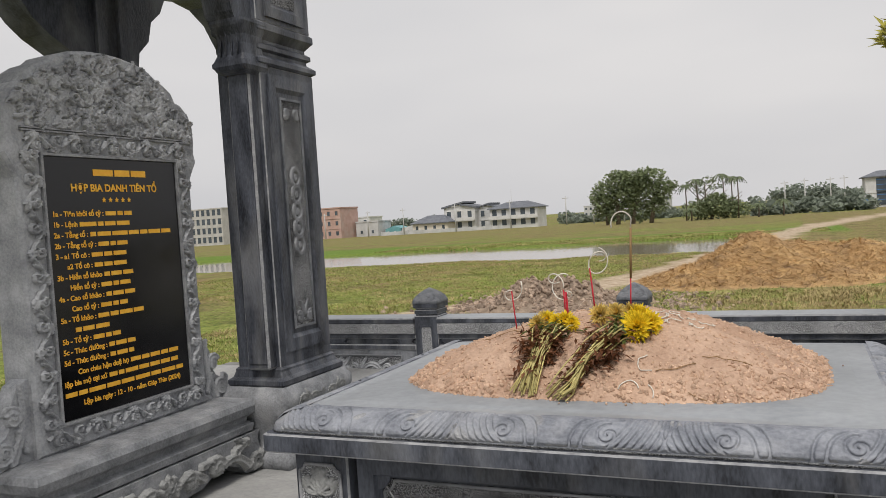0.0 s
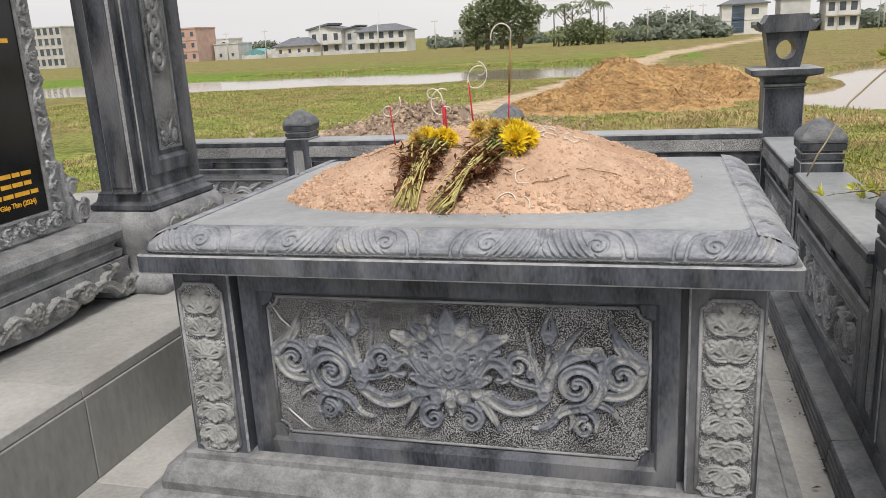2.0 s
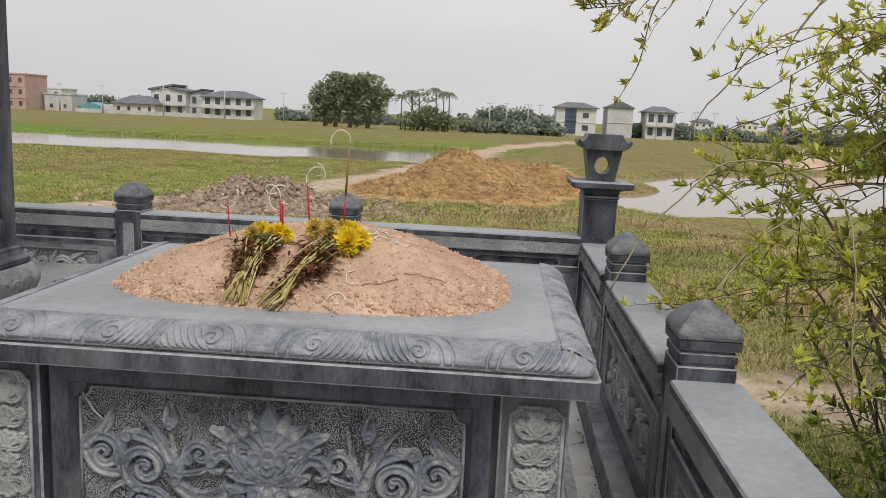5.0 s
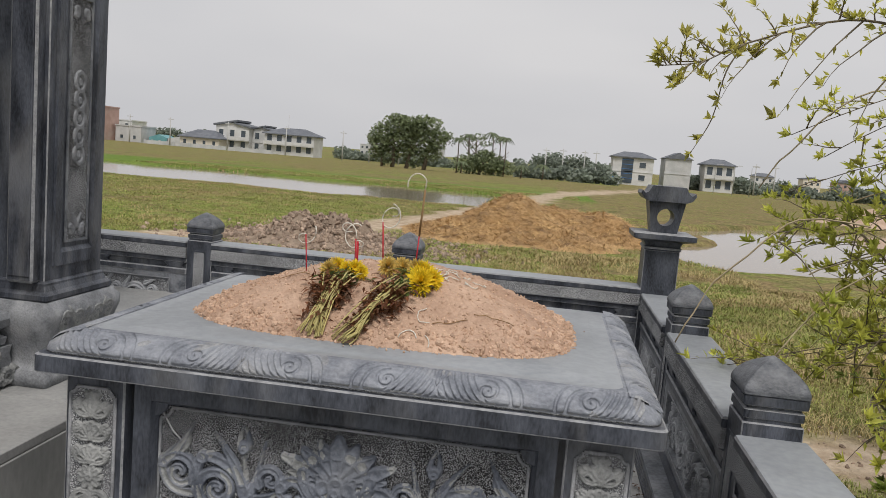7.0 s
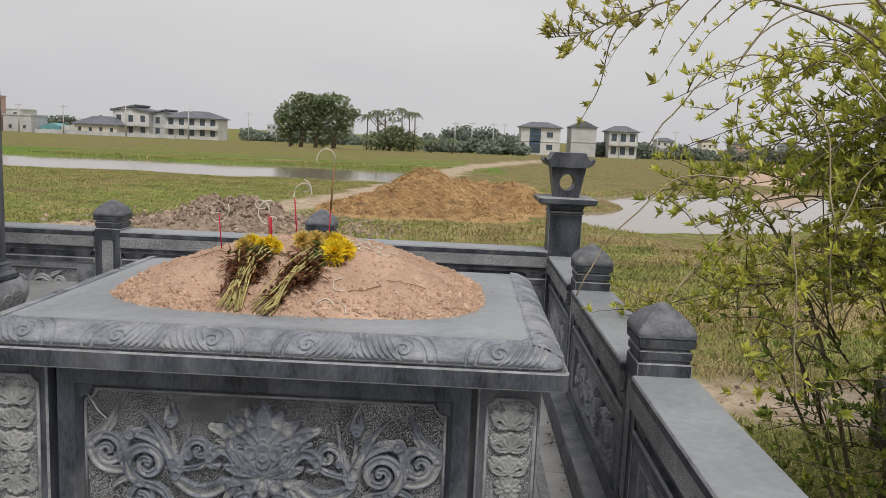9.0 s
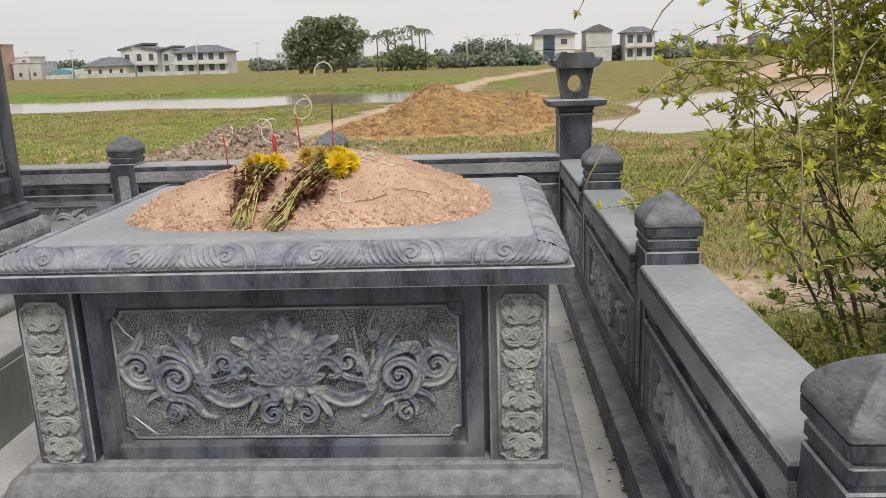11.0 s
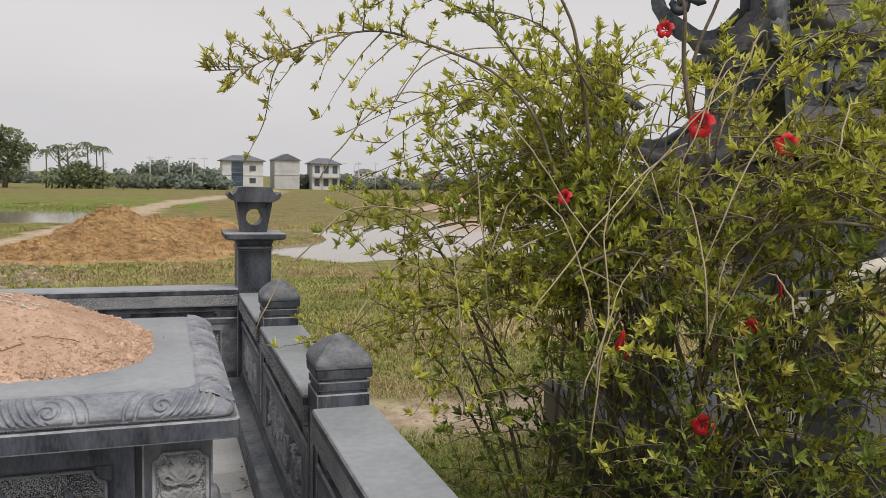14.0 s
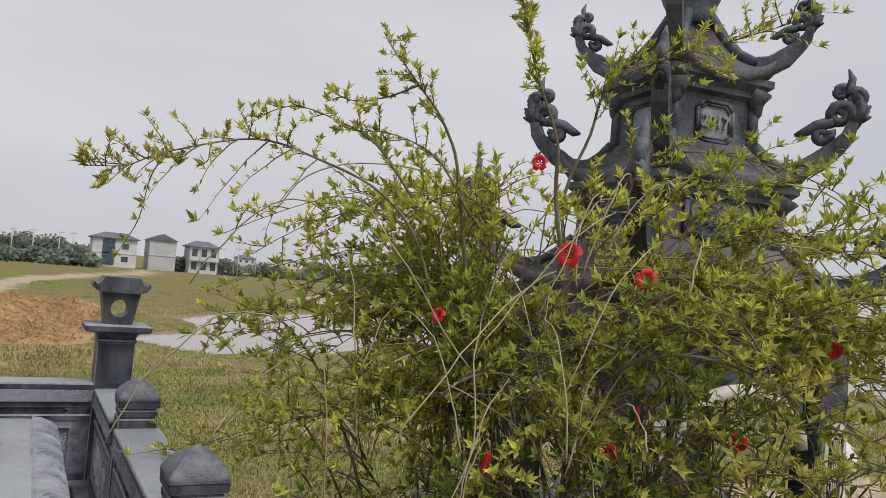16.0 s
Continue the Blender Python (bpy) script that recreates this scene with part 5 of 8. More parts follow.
# ---- pillar with a half column and bracket ----
def make_pillar():
    p = thing("pillar", (-1.805, 1.29, 0.352), 0, "tall dark stone pillar on a carved lotus base", "pillar", "canopy pillars")
    bm = bmesh.new()
    stack(bm, [(0.23, 0.36, 0.0), (0.23, 0.36, 0.055), (0.19, 0.32, 0.075), (0.18, 0.31, 0.1), (0.195, 0.325, 0.16, 0.04), (0.225, 0.355, 0.24, 0.06), (0.25, 0.38, 0.305, 0.07), (0.247, 0.377, 0.35, 0.06), (0.215, 0.345, 0.372, 0.03), (0.21, 0.34, 0.385)], r=0.02, n=3)
    for fc in bm.faces:
        fc.smooth = True
    base = part("lotus_base", bm, CARVED, p, "carved grey lotus base")
    for sx, w in ((1, 0.56),):
        st = mirrored([(spiral(0.09, 0.0, 0.05, 1.4, 0.4, 1), 0.018, 0.01), (spiral(0.21, 0.01, 0.045, 1.4, 2.4, -1), 0.018, 0.01), (bend((0.02, -0.04), (0.14, -0.07), (0.24, -0.03)), 0.018, 0.008), (petal(0.14, 0.03, 0.9, 0.06), 0.016, 0.006)]) + flower(0, 0.01, 0.05, 8)
        part("carved_leaves", fixn(carve(w, 0.17, st, 0.02, 0.006, lambda u, v, d: (0.226 + 0.022 * (v / 0.085) - 0.3 * max(v - 0.05, 0) + d, u, 0.275 + v))), PALE_CARVED, base)
    bm = bmesh.new()
    stack(bm, [(0.19, 0.31, 0.385), (0.2, 0.32, 0.395), (0.2, 0.32, 0.415), (0.175, 0.295, 0.43), (0.165, 0.285, 0.455), (0.165, 0.285, 0.465), (0.152, 0.272, 0.475)], r=0.006)
    part("moulding", bm, STONE, p)
    bm = bmesh.new()
    box(bm, -0.15, 0.15, -0.27, 0.27, 0.47, 1.93, 0.006, 1)
    shaft = part("shaft", bm, [STONE, WORN], p)
    A = lambda u, d, v: (d, u, v)
    bm = bmesh.new()
    frame_bars(bm, -0.15, 0.15, 0.6, 1.83, 0.06, 0.166, 0.15, 0, A, 0.02)
    frame_bars(bm, -0.095, 0.095, 0.655, 1.775, 0.012, 0.16, 0.15, 1, A)
    part("shaft_frame", fixn(bm), [STONE, STONE2], shaft)
    bm = bmesh.new()
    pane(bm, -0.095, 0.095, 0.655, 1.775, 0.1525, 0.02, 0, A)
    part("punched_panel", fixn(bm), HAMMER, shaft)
    chain = [(spiral(0, -0.16 + 0.085 * k, 0.042, 1.0, 0, 1, 1.0), 0.011, 0.011) for k in range(5)] + [([(0, -0.16 + 0.085 * k)], 0.02, 0.02, 0.7) for k in range(5)]
    chain += mirrored([(spiral(0.05, -0.52, 0.025, 1.2, 1, 1), 0.01, 0.008), (petal(0, -0.5, 1.0, 0.07), 0.012, 0.004), (spiral(0.05, 0.5, 0.025, 1.2, -1, -1), 0.01, 0.008)])
    part("carved_rings", fixn(carve(0.19, 1.12, chain, 0.012, 0.005, lambda u, v, d: (0.153 + d, u, 1.215 + v))), CARVED, shaft)
    bm = bmesh.new()
    stack(bm, [(0.152, 0.272, 1.93), (0.17, 0.29, 1.94), (0.17, 0.29, 1.96), (0.13, 0.25, 1.985), (0.13, 0.25, 2.0), (0.15, 0.27, 2.01), (0.15, 0.27, 2.03), (0.125, 0.245, 2.045), (0.125, 0.245, 2.06), (0.165, 0.285, 2.1), (0.165, 0.285, 2.13), (0.152, 0.272, 2.14)], r=0.006)
    part("collar", bm, [STONE, WORN], p)
    bm = bmesh.new()
    box(bm, -0.15, 0.15, -0.27, 0.27, 2.14, 2.85, 0.006, 1)
    frame_bars(bm, -0.14, 0.14, 2.22, 2.75, 0.05, 0.166, 0.15, 0, A, 0.02)
    up = part("upper_block", fixn(bm), [STONE, WORN], p)
    bm = bmesh.new()
    pane(bm, -0.12, 0.12, 2.24, 2.73, 0.1525, 0.02, 0, A)
    part("punched_panel", fixn(bm), HAMMER, up)
    # half column towards the stele
    bm = bmesh.new()
    box(bm, -0.03, 0.125, -0.34, -0.26, 0.47, 1.93, 0.012, 1)
    box(bm, -0.015, 0.11, -0.348, -0.34, 0.5, 1.9, 0.004)
    part("half_column", bm, [STONE, WORN], p)
    bm = bmesh.new()
    stack(bm, [(0.085, 0.07, 1.88), (0.105, 0.1, 1.895), (0.115, 0.112, 1.915), (0.112, 0.11, 1.94), (0.1, 0.09, 1.97), (0.096, 0.086, 2.02), (0.1, 0.094, 2.06), (0.114, 0.116, 2.1), (0.12, 0.12, 2.115), (0.12, 0.12, 2.13)], cx=0.047, cy=-0.3, r=0.02, n=2)
    cap = part("capital", bm, STONE, p, "flared capital")
    for u in (-0.06, -0.02, 0.02, 0.06):
        bm = bmesh.new()
        tube(bm, [(0.047 + u, -0.388, 1.95), (0.047 + u, -0.398, 1.99), (0.047 + u * 0.9, -0.388, 2.05), (0.047 + u * 1.1, -0.406, 2.11)], 0.006, 5)
        part("flute", bm, STONE, cap)
    bm = bmesh.new()
    prism(bm, [(-0.27, 2.13), (-0.42, 2.13), (-0.44, 2.16), (-0.46, 2.24), (-0.53, 2.3), (-0.6, 2.38), (-0.7, 2.42), (-0.76, 2.48), (-0.85, 2.56), (-0.995, 2.6), (-0.995, 2.85), (-0.27, 2.85)], -0.07, 0.12, "x")
    part("arch_bracket", bm, STONE, p, "cusped arch bracket")
    return p


pil_a = make_pillar()
pil_a.matrix_basis = pose(-1.805, 1.29, 0.352) @ Matrix.Diagonal((0.84, 0.84, 1, 1))
twin = make_pillar()
twin.matrix_basis = pose(-1.83, -1.0, 0.352) @ Matrix.Diagonal((1, -1, 1, 1))

# rear column with cusped arches, and the canopy slab
rear = thing("rear_column", (-2.55, 0.92, 0.352), 0, "dark stone rear column spreading into cusped arches", "column")
curve = [(-2.1, 2.9), (-2.1, 2.45), (-1.9, 2.3), (-1.75, 2.42), (-1.4, 2.55), (-1.0, 2.56), (-0.8, 2.52), (-0.66, 2.42), (-0.6, 2.3), (-0.52, 2.26), (-0.44, 2.16), (-0.36, 2.1), (-0.22, 2.03), (-0.18, 1.9), (-0.18, 0.0), (0.17, 0.0), (0.17, 1.98), (0.19, 2.1), (0.26, 2.17), (0.29, 2.28), (0.36, 2.34), (0.4, 2.42), (0.52, 2.48), (0.66, 2.5), (0.8, 2.48), (0.92, 2.41), (1.02, 2.28), (1.1, 2.1), (1.2, 2.1), (1.2, 2.9)]
bm = bmesh.new()
prism(bm, curve, -0.09, 0.09, "x")
part("arch_board", bm, STONE, rear)
bm = bmesh.new()
box(bm, 0.09, 0.12, -0.1, -0.04, 0.0, 2.4, 0.005)
box(bm, 0.09, 0.12, 0.04, 0.1, 0.0, 2.4, 0.005)
part("rib", bm, STONE, rear)
bm = bmesh.new()
box(bm, -2.75, -1.75, -1.5, 1.9, 3.2, 3.42, 0.02)
solid("canopy_slab", bm, STONE, "dark stone canopy slab over the stele", "canopy")

# ---- far side of the field: houses, trees, poles ----
WHITE_WALL = surf("white_house_wall", (0.5, 0.5, 0.49), (0.66, 0.66, 0.65), 0.5, 6, 0.8, 0.1, dirt=(0.48, 0.46, 0.43), dirt_amount=0.4)
GREY_WALL = surf("grey_cement_wall", (0.42, 0.43, 0.43), (0.56, 0.56, 0.56), 0.5, 6, 0.9, 0.1, dirt=(0.34, 0.33, 0.31), dirt_amount=0.4)
PINK_WALL = surf("bare_brick_wall", (0.4, 0.26, 0.22), (0.5, 0.35, 0.3), 0.7, 8, 0.9, 0.2, dirt=(0.45, 0.4, 0.36), dirt_amount=0.5)
CREAM_WALL = surf("cream_house_wall", (0.58, 0.53, 0.45), (0.7, 0.65, 0.56), 0.5, 6, 0.8, 0.1)
ROOF_TILE = surf("grey_roof_tile", (0.1, 0.11, 0.13), (0.17, 0.18, 0.2), 1.0, 12, 0.8, 0.4)
TEAL_METAL = surf("teal_sheet_metal", (0.1, 0.28, 0.3), (0.16, 0.36, 0.38), 0.6, 8, 0.5, 0.2)
BLUE_METAL = surf("blue_sheet_metal", (0.05, 0.16, 0.38), (0.08, 0.22, 0.46), 0.6, 8, 0.5, 0.2)
DARK_GLASS = surf("dark_window_glass", (0.05, 0.065, 0.08), (0.09, 0.11, 0.13), 0.5, 5, 0.12, 0.0)
CONCRETE = surf("raw_concrete", (0.4, 0.39, 0.37), (0.53, 0.52, 0.5), 0.6, 8, 0.9, 0.2)
POLE = surf("grey_pole", (0.4, 0.4, 0.39), (0.5, 0.5, 0.49), 1.0, 20, 0.8, 0.1)


def hip_roof(bm, w, d, z, h, over=0.6, ridge=0.45):
    a = [bm.verts.new(p) for p in ((-w / 2 - over, -d / 2 - over, z), (w / 2 + over, -d / 2 - over, z), (w / 2 + over, d / 2 + over, z), (-w / 2 - over, d / 2 + over, z))]
    b = [bm.verts.new(p) for p in ((-w / 2 - over, -d / 2 - over, z + 0.2), (w / 2 + over, -d / 2 - over, z + 0.2), (w / 2 + over, d / 2 + over, z + 0.2), (-w / 2 - over, d / 2 + over, z + 0.2))]
    r = [bm.verts.new((-w / 2 * ridge, 0, z + h)), bm.verts.new((w / 2 * ridge, 0, z + h))]
    bm.faces.new(list(reversed(a)))
    for k in range(4):
        bm.faces.new((a[k], a[(k + 1) % 4], b[(k + 1) % 4], b[k]))
    bm.faces.new((b[0], b[1], r[1], r[0]))
    bm.faces.new((b[2], b[3], r[0], r[1]))
    bm.faces.new((b[1], b[2], r[1]))
    bm.faces.new((b[3], b[0], r[0]))


def house(x, y, w, d, floors, fh, wall, roof, label, cols=3, roof_h=2.0, balcony=False, rz=0.0, bay=None, win=(1.1, 1.3), sink=0.3):
    """A house: walls, floor bands, windows with frame and pane, roof."""
    z = ground_z(x, y) - sink
    p = thing("house", (x, y, z), rz, label, "house", "far houses")
    H = floors * fh + sink
    bm = bmesh.new()
    box(bm, -w / 2, w / 2, -d / 2, d / 2, 0, H)
    part("wall", bm, wall, p)
    bm = bmesh.new()
    if roof == "hip":
        hip_roof(bm, w, d, H, roof_h)
        part("roof", bm, ROOF_TILE, p)
    elif roof == "gable":
        prism(bm, [(-w / 2 - 0.5, H), (w / 2 + 0.5, H), (0, H + roof_h)], -d / 2 - 0.4, d / 2 + 0.4, "y")
        part("roof", bm, ROOF_TILE, p)
    elif roof == "slant":
        prism(bm, [(-w / 2 - 0.6, H + roof_h * 0.45), (w * 0.15, H + roof_h), (w * 0.15, H + roof_h * 0.8), (-w / 2 - 0.6, H + roof_h * 0.25)], -d / 2 - 0.4, d / 2 + 0.4, "y")
        prism(bm, [(w * 0.05, H + roof_h * 0.75), (w / 2 + 0.6, H + roof_h * 0.35), (w / 2 + 0.6, H + roof_h * 0.15), (w * 0.05, H + roof_h * 0.55)], -d / 2 - 0.4, d / 2 + 0.4, "y")
        part("roof", bm, ROOF_TILE, p)
        bm = bmesh.new()
        prism(bm, [(-w / 2, H), (w / 2, H), (w / 2, H + roof_h * 0.2), (w * 0.1, H + roof_h * 0.7), (-w / 2, H + roof_h * 0.3)], -d / 2 + 0.1, d / 2 - 0.1, "y")
        part("gable_wall", bm, wall, p)
    else:
        box(bm, -w / 2 - 0.15, w / 2 + 0.15, -d / 2 - 0.15, d / 2 + 0.15, H, H + 0.35)
        part("roof", bm, wall, p)
    bm = bmesh.new()
    for k in range(1, floors):
        box(bm, -w / 2 - 0.1, w / 2 + 0.1, -d / 2 - (1.0 if balcony else 0.12), -d / 2 + 0.1, sink + k * fh - 0.14, sink + k * fh + 0.04)
        if balcony:
            box(bm, -w / 2 - 0.1, w / 2 + 0.1, -d / 2 - 1.0, -d / 2 - 0.94, sink + k * fh, sink + k * fh + 0.8)
    if floors > 1:
        part("floor_band", bm, wall, p)
    ww, wh = win
    for k in range(floors):
        for c in range(cols):
            if bay is not None and c == bay:
                continue
            cx = -w / 2 + w * (c + 0.5) / cols
            zz = sink + k * fh + 0.9
            bm = bmesh.new()
            frame_bars(bm, cx - ww / 2, cx + ww / 2, zz, zz + wh, 0.1, -d / 2 - 0.07, -d / 2, 0)
            wn_ = part("window", fixn(bm), wall, p)
            bm = bmesh.new()
            bm.faces.new([bm.verts.new(q) for q in ((cx - ww / 2, -d / 2 - 0.02, zz), (cx + ww / 2, -d / 2 - 0.02, zz), (cx + ww / 2, -d / 2 - 0.02, zz + wh), (cx - ww / 2, -d / 2 - 0.02, zz + wh))])
            part("pane", bm, DARK_GLASS, wn_)
    return p


h1 = house(19.0, 200, 9.6, 9, 2, 3.3, WHITE_WALL, "hip", "white two-storey house with a grey roof and dark glass bay", 1, 1.5, bay=0)
for zz in (4.6, 1.6):
    bm = bmesh.new()
    frame_bars(bm, 1.5, 3.0, zz, zz + 1.3, 0.1, -4.57, -4.5)
    wn_ = part("window", fixn(bm), WHITE_WALL, h1)
    bm = bmesh.new()
    bm.faces.new([bm.verts.new(q) for q in ((1.5, -4.52, zz), (3.0, -4.52, zz), (3.0, -4.52, zz + 1.3), (1.5, -4.52, zz + 1.3))])
    part("pane", bm, DARK_GLASS, wn_)
bm = bmesh.new()
box(bm, -2.7, 0.0, -4.62, -4.48, 0.8, 6.7)
bay_ = part("glass_bay", bm, DARK_GLASS, h1, "tall dark glazed bay")
bm = bmesh.new()
for k in range(5):
    box(bm, -2.7, 0.0, -4.68, -4.62, 1.9 + k * 1.1, 2.0 + k * 1.1)
part("mullion", bm, BLUE_METAL, bay_)
bm = bmesh.new()
box(bm, -6.6, -4.0, -6.0, -4.6, 0.0, 2.2)
part("lean_to", bm, BLUE_METAL, h1, "blue sheet-metal lean-to")
house(30.0, 203, 6.2, 9, 2, 3.6, GREY_WALL, "gable", "bare grey two-storey house with a gable roof", 2, 1.6, win=(0.01, 0.01))
house(39.5, 201, 6.8, 8, 2, 3.2, WHITE_WALL, "hip", "white two-storey house with balconies and a grey hip roof", 3, 1.6, balcony=True, win=(1.3, 1.9))
house(-125, 200, 10.5, 10, 3, 2.9, PINK_WALL, "flat", "unfinished brick three-storey block with dark openings", 4, win=(0.9, 1.2))
house(-115.2, 206, 7.4, 8, 1, 4.2, GREY_WALL, "flat", "pale grey flat-roofed store", 2, win=(0.8, 0.9))
house(-91, 198, 10.6, 8, 1, 2.6, CREAM_WALL, "hip", "low bungalow with a grey hip roof", 4, 2.2, win=(0.8, 1.1))
house(-84.5, 204, 9.2, 9, 2, 2.9, WHITE_WALL, "slant", "white modern house with slanting grey roofs", 3, 2.4, balcony=True, win=(1.2, 1.7))
house(-77.2, 206, 5.6, 8, 2, 2.8, GREY_WALL, "slant", "grey modern house with slanting roof", 2, 1.8, win=(1.1, 1.6))
house(-68, 201, 13.2, 8, 2, 2.6, WHITE_WALL, "hip", "wide white two-storey house with a grey hip roof", 5, 1.9, balcony=True, win=(1.3, 1.6))
house(-173, 205, 13.0, 10, 4, 2.9, CONCRETE, "flat", "unfinished concrete frame building with open bays", 6, win=(1.3, 1.9))
house(-140, 240, 14, 9, 2, 3.0, WHITE_WALL, "flat", "pale distant flat-roofed house", 4)
rng = random.Random(31)
for x, y, w, fl, wl_, rf in ((57, 230, 9, 2, WHITE_WALL, "hip"), (69, 228, 8, 2, CREAM_WALL, "slant"), (80, 235, 9, 2, PINK_WALL, "gable"), (92, 228, 9, 2, WHITE_WALL, "hip"), (104, 240, 12, 1, GREY_WALL, "hip"), (-53, 250, 9, 2, WHITE_WALL, "flat"), (-62, 260, 8, 2, GREY_WALL, "flat"), (-44, 245, 8, 2, WHITE_WALL, "hip"), (-40, 270, 7, 3, GREY_WALL, "flat"), (122, 235, 11, 2, WHITE_WALL, "hip")):
    house(x * 1.75, y * 1.75, w, 8, fl, 3.0, wl_, rf, "small pale distant house among trees", 3, 1.8)
for x, w, m, lab in ((-108, 5.5, TEAL_METAL, "low teal sheet-metal shed"), (-101, 9, GREY_WALL, "long low grey shed"), (-98, 7, TEAL_METAL, "low teal roofed shed")):
    bm = bmesh.new()
    z = ground_z(x, 208) - 0.2
    prism(bm, [(-w / 2, 0), (w / 2, 0), (w / 2, 2.0), (0, 2.9), (-w / 2, 2.0)], -3, 3, "y")
    solid("shed", bm, m, lab, "shed", loc=(x, 208, z))
bm = bmesh.new()
box(bm, -104, -70, 190.0, 190.25, -3.0, -0.75)
for k in range(18):
    box(bm, -104 + k * 2, -103.7 + k * 2, 189.85, 190.4, -3.0, -0.6)
solid("boundary_wall", bm, GREY_WALL, "long low grey cement wall before the houses", "wall")

# poles and street lamps along the far road
p = thing("utility_pole", (-65, 186, ground_z(-65, 186) - 0.1), 0, "slim grey concrete utility pole", "pole", "utility poles")
bm = bmesh.new()
tube(bm, [(0, 0, 0), (0, 0, 7.2)], [0.17, 0.1], 8)
part("mast", bm, POLE, p)
bm = bmesh.new()
box(bm, -0.8, 0.8, -0.06, 0.06, 6.6, 6.75)
part("crossarm", bm, POLE, p)
for x, y in ((-80, 186), (-51, 187), (-45, 190), (-38, 192), (-108, 190), (-96, 188), (2, 185), (7, 186), (9.5, 183), (-2, 190), (45, 185), (50, 188), (-120, 187), (-135, 190)):
    copy_thing(p, pose(x, y, ground_z(x, y) - 0.1))
p = thing("street_lamp", (36, 150, ground_z(36, 150) - 0.1), 0, "thin grey street lamp by the field path", "street lamp", "street lamps")
bm = bmesh.new()
tube(bm, [(0, 0, 0), (0, 0, 5.2), (0.15, 0, 5.5), (0.9, 0, 5.6)], [0.07, 0.05, 0.045, 0.04], 6)
part("mast", bm, POLE, p)
bm = bmesh.new()
box(bm, 0.7, 1.3, -0.1, 0.1, 5.52, 5.64)
part("lamp_head", bm, POLE, p)
copy_thing(p, pose(33, 150, ground_z(33, 150) - 0.1))
copy_thing(p, pose(30, 152, ground_z(30, 152) - 0.1))
bm = bmesh.new()
tube(bm, [(0, 0, 0), (0, 0, 11)], 0.05, 5)
solid("antenna_mast", bm, POLE, "thin grey antenna mast behind the houses", "mast", loc=(-73.5, 212, ground_z(-73, 212)))

# ---- trees ----
BARK = surf("tree_bark", (0.1, 0.08, 0.06), (0.2, 0.165, 0.13), 3, 25, 0.9, 0.5)


def leaf_material(name, c1, c2, through=0.35, rand=0.3, vary=None):
    m = surf(name, c1, c2, 1.5, 14, 0.55, 0.0, rand=rand, island=True, spec=0.3, dirt=vary, dirt_amount=0.6 if vary else 0)
    n, l = m.node_tree.nodes, m.node_tree.links
    bsdf, out = n["Principled BSDF"], n["Material Output"]
    tr = n.new("ShaderNodeBsdfTranslucent")
    l.new(bsdf.inputs["Base Color"].links[0].from_socket, tr.inputs["Color"])
    mx = n.new("ShaderNodeMixShader")
    mx.inputs[0].default_value = through
    l.new(bsdf.outputs[0], mx.inputs[1])
    l.new(tr.outputs[0], mx.inputs[2])
    l.new(mx.outputs[0], out.inputs["Surface"])
    return m


TREE_LEAF = leaf_material("dark_tree_leaf", (0.17, 0.21, 0.115), (0.3, 0.345, 0.195), 0.5, 0.35)
PALM_LEAF = leaf_material("palm_leaf", (0.09, 0.115, 0.06), (0.15, 0.18, 0.1), 0.2, 0.3)
# horizon woods: distance haze is put into this paler, greyer leaf colour
HAZED_LEAF = leaf_material("hazed_far_foliage", (0.22, 0.255, 0.21), (0.31, 0.35, 0.285), 0.5, 0.2)


def leaf_mesh(name, blobs, mat, seed, size, density):
    """Crown foliage: leaf sprays scattered through and over uneven clumps (centre, radii)."""
    rng = random.Random(seed)
    v, f = [], []
    for c, r in blobs:
        count = int(density * (r[0] * r[2]) ** 0.9)
        for k in range(count):
            d = Vector((rng.gauss(0, 1), rng.gauss(0, 1), rng.gauss(0, 1))).normalized() * rng.uniform(0.5, 1.16)
            p = Vector((c[0] + d.x * r[0], c[1] + d.y * r[1], c[2] + d.z * r[2]))
            e = Euler((rng.uniform(-1, 1), rng.uniform(-1, 1), rng.uniform(0, 6.28))).to_matrix()
            s = size * rng.uniform(0.5, 1.3)
            i = len(v)
            for q in ((-0.5, -0.25, 0), (0.1, -0.4, 0.1), (0.6, 0.0, -0.1), (0.0, 0.35, 0.08)):
                w = e @ Vector(q) * s
                v.append((p.x + w.x, p.y + w.y, p.z + w.z))
            f.append((i, i + 1, i + 2, i + 3))
    me = bpy.data.meshes.new(name)
    me.from_pydata(v, [], f)
    me.materials.append(mat)
    return me


def tree(x, y, blobs, trunks, label, mat=TREE_LEAF, seed=1, size=0.5, density=190):
    z = ground_z(x, y) - 0.1
    p = thing("tree", (x, y, z), 0, label, "tree", "far trees")
    for base, tip, r in trunks:
        bm = bmesh.new()
        b, t = Vector(base), Vector(tip)
        mid = b.lerp(t, 0.5) + Vector((0.2, 0, 0.1))
        tube(bm, [b, mid, t], [r, r * 0.75, r * 0.35], 7)
        for k in range(3):
            q = mid.lerp(t, 0.25 * k)
            tube(bm, [q, q + Vector(((-1) ** k * 1.2, 0.4 * k, 1.4)), q + Vector(((-1) ** k * 2.2, 0.5, 2.3))], [r * 0.45, r * 0.3, r * 0.1], 5)
        part("trunk", bm, BARK, p)
    ob = new("crown", leaf_mesh("crown", blobs, mat, seed, size, density))
    ob.parent = p
    return p


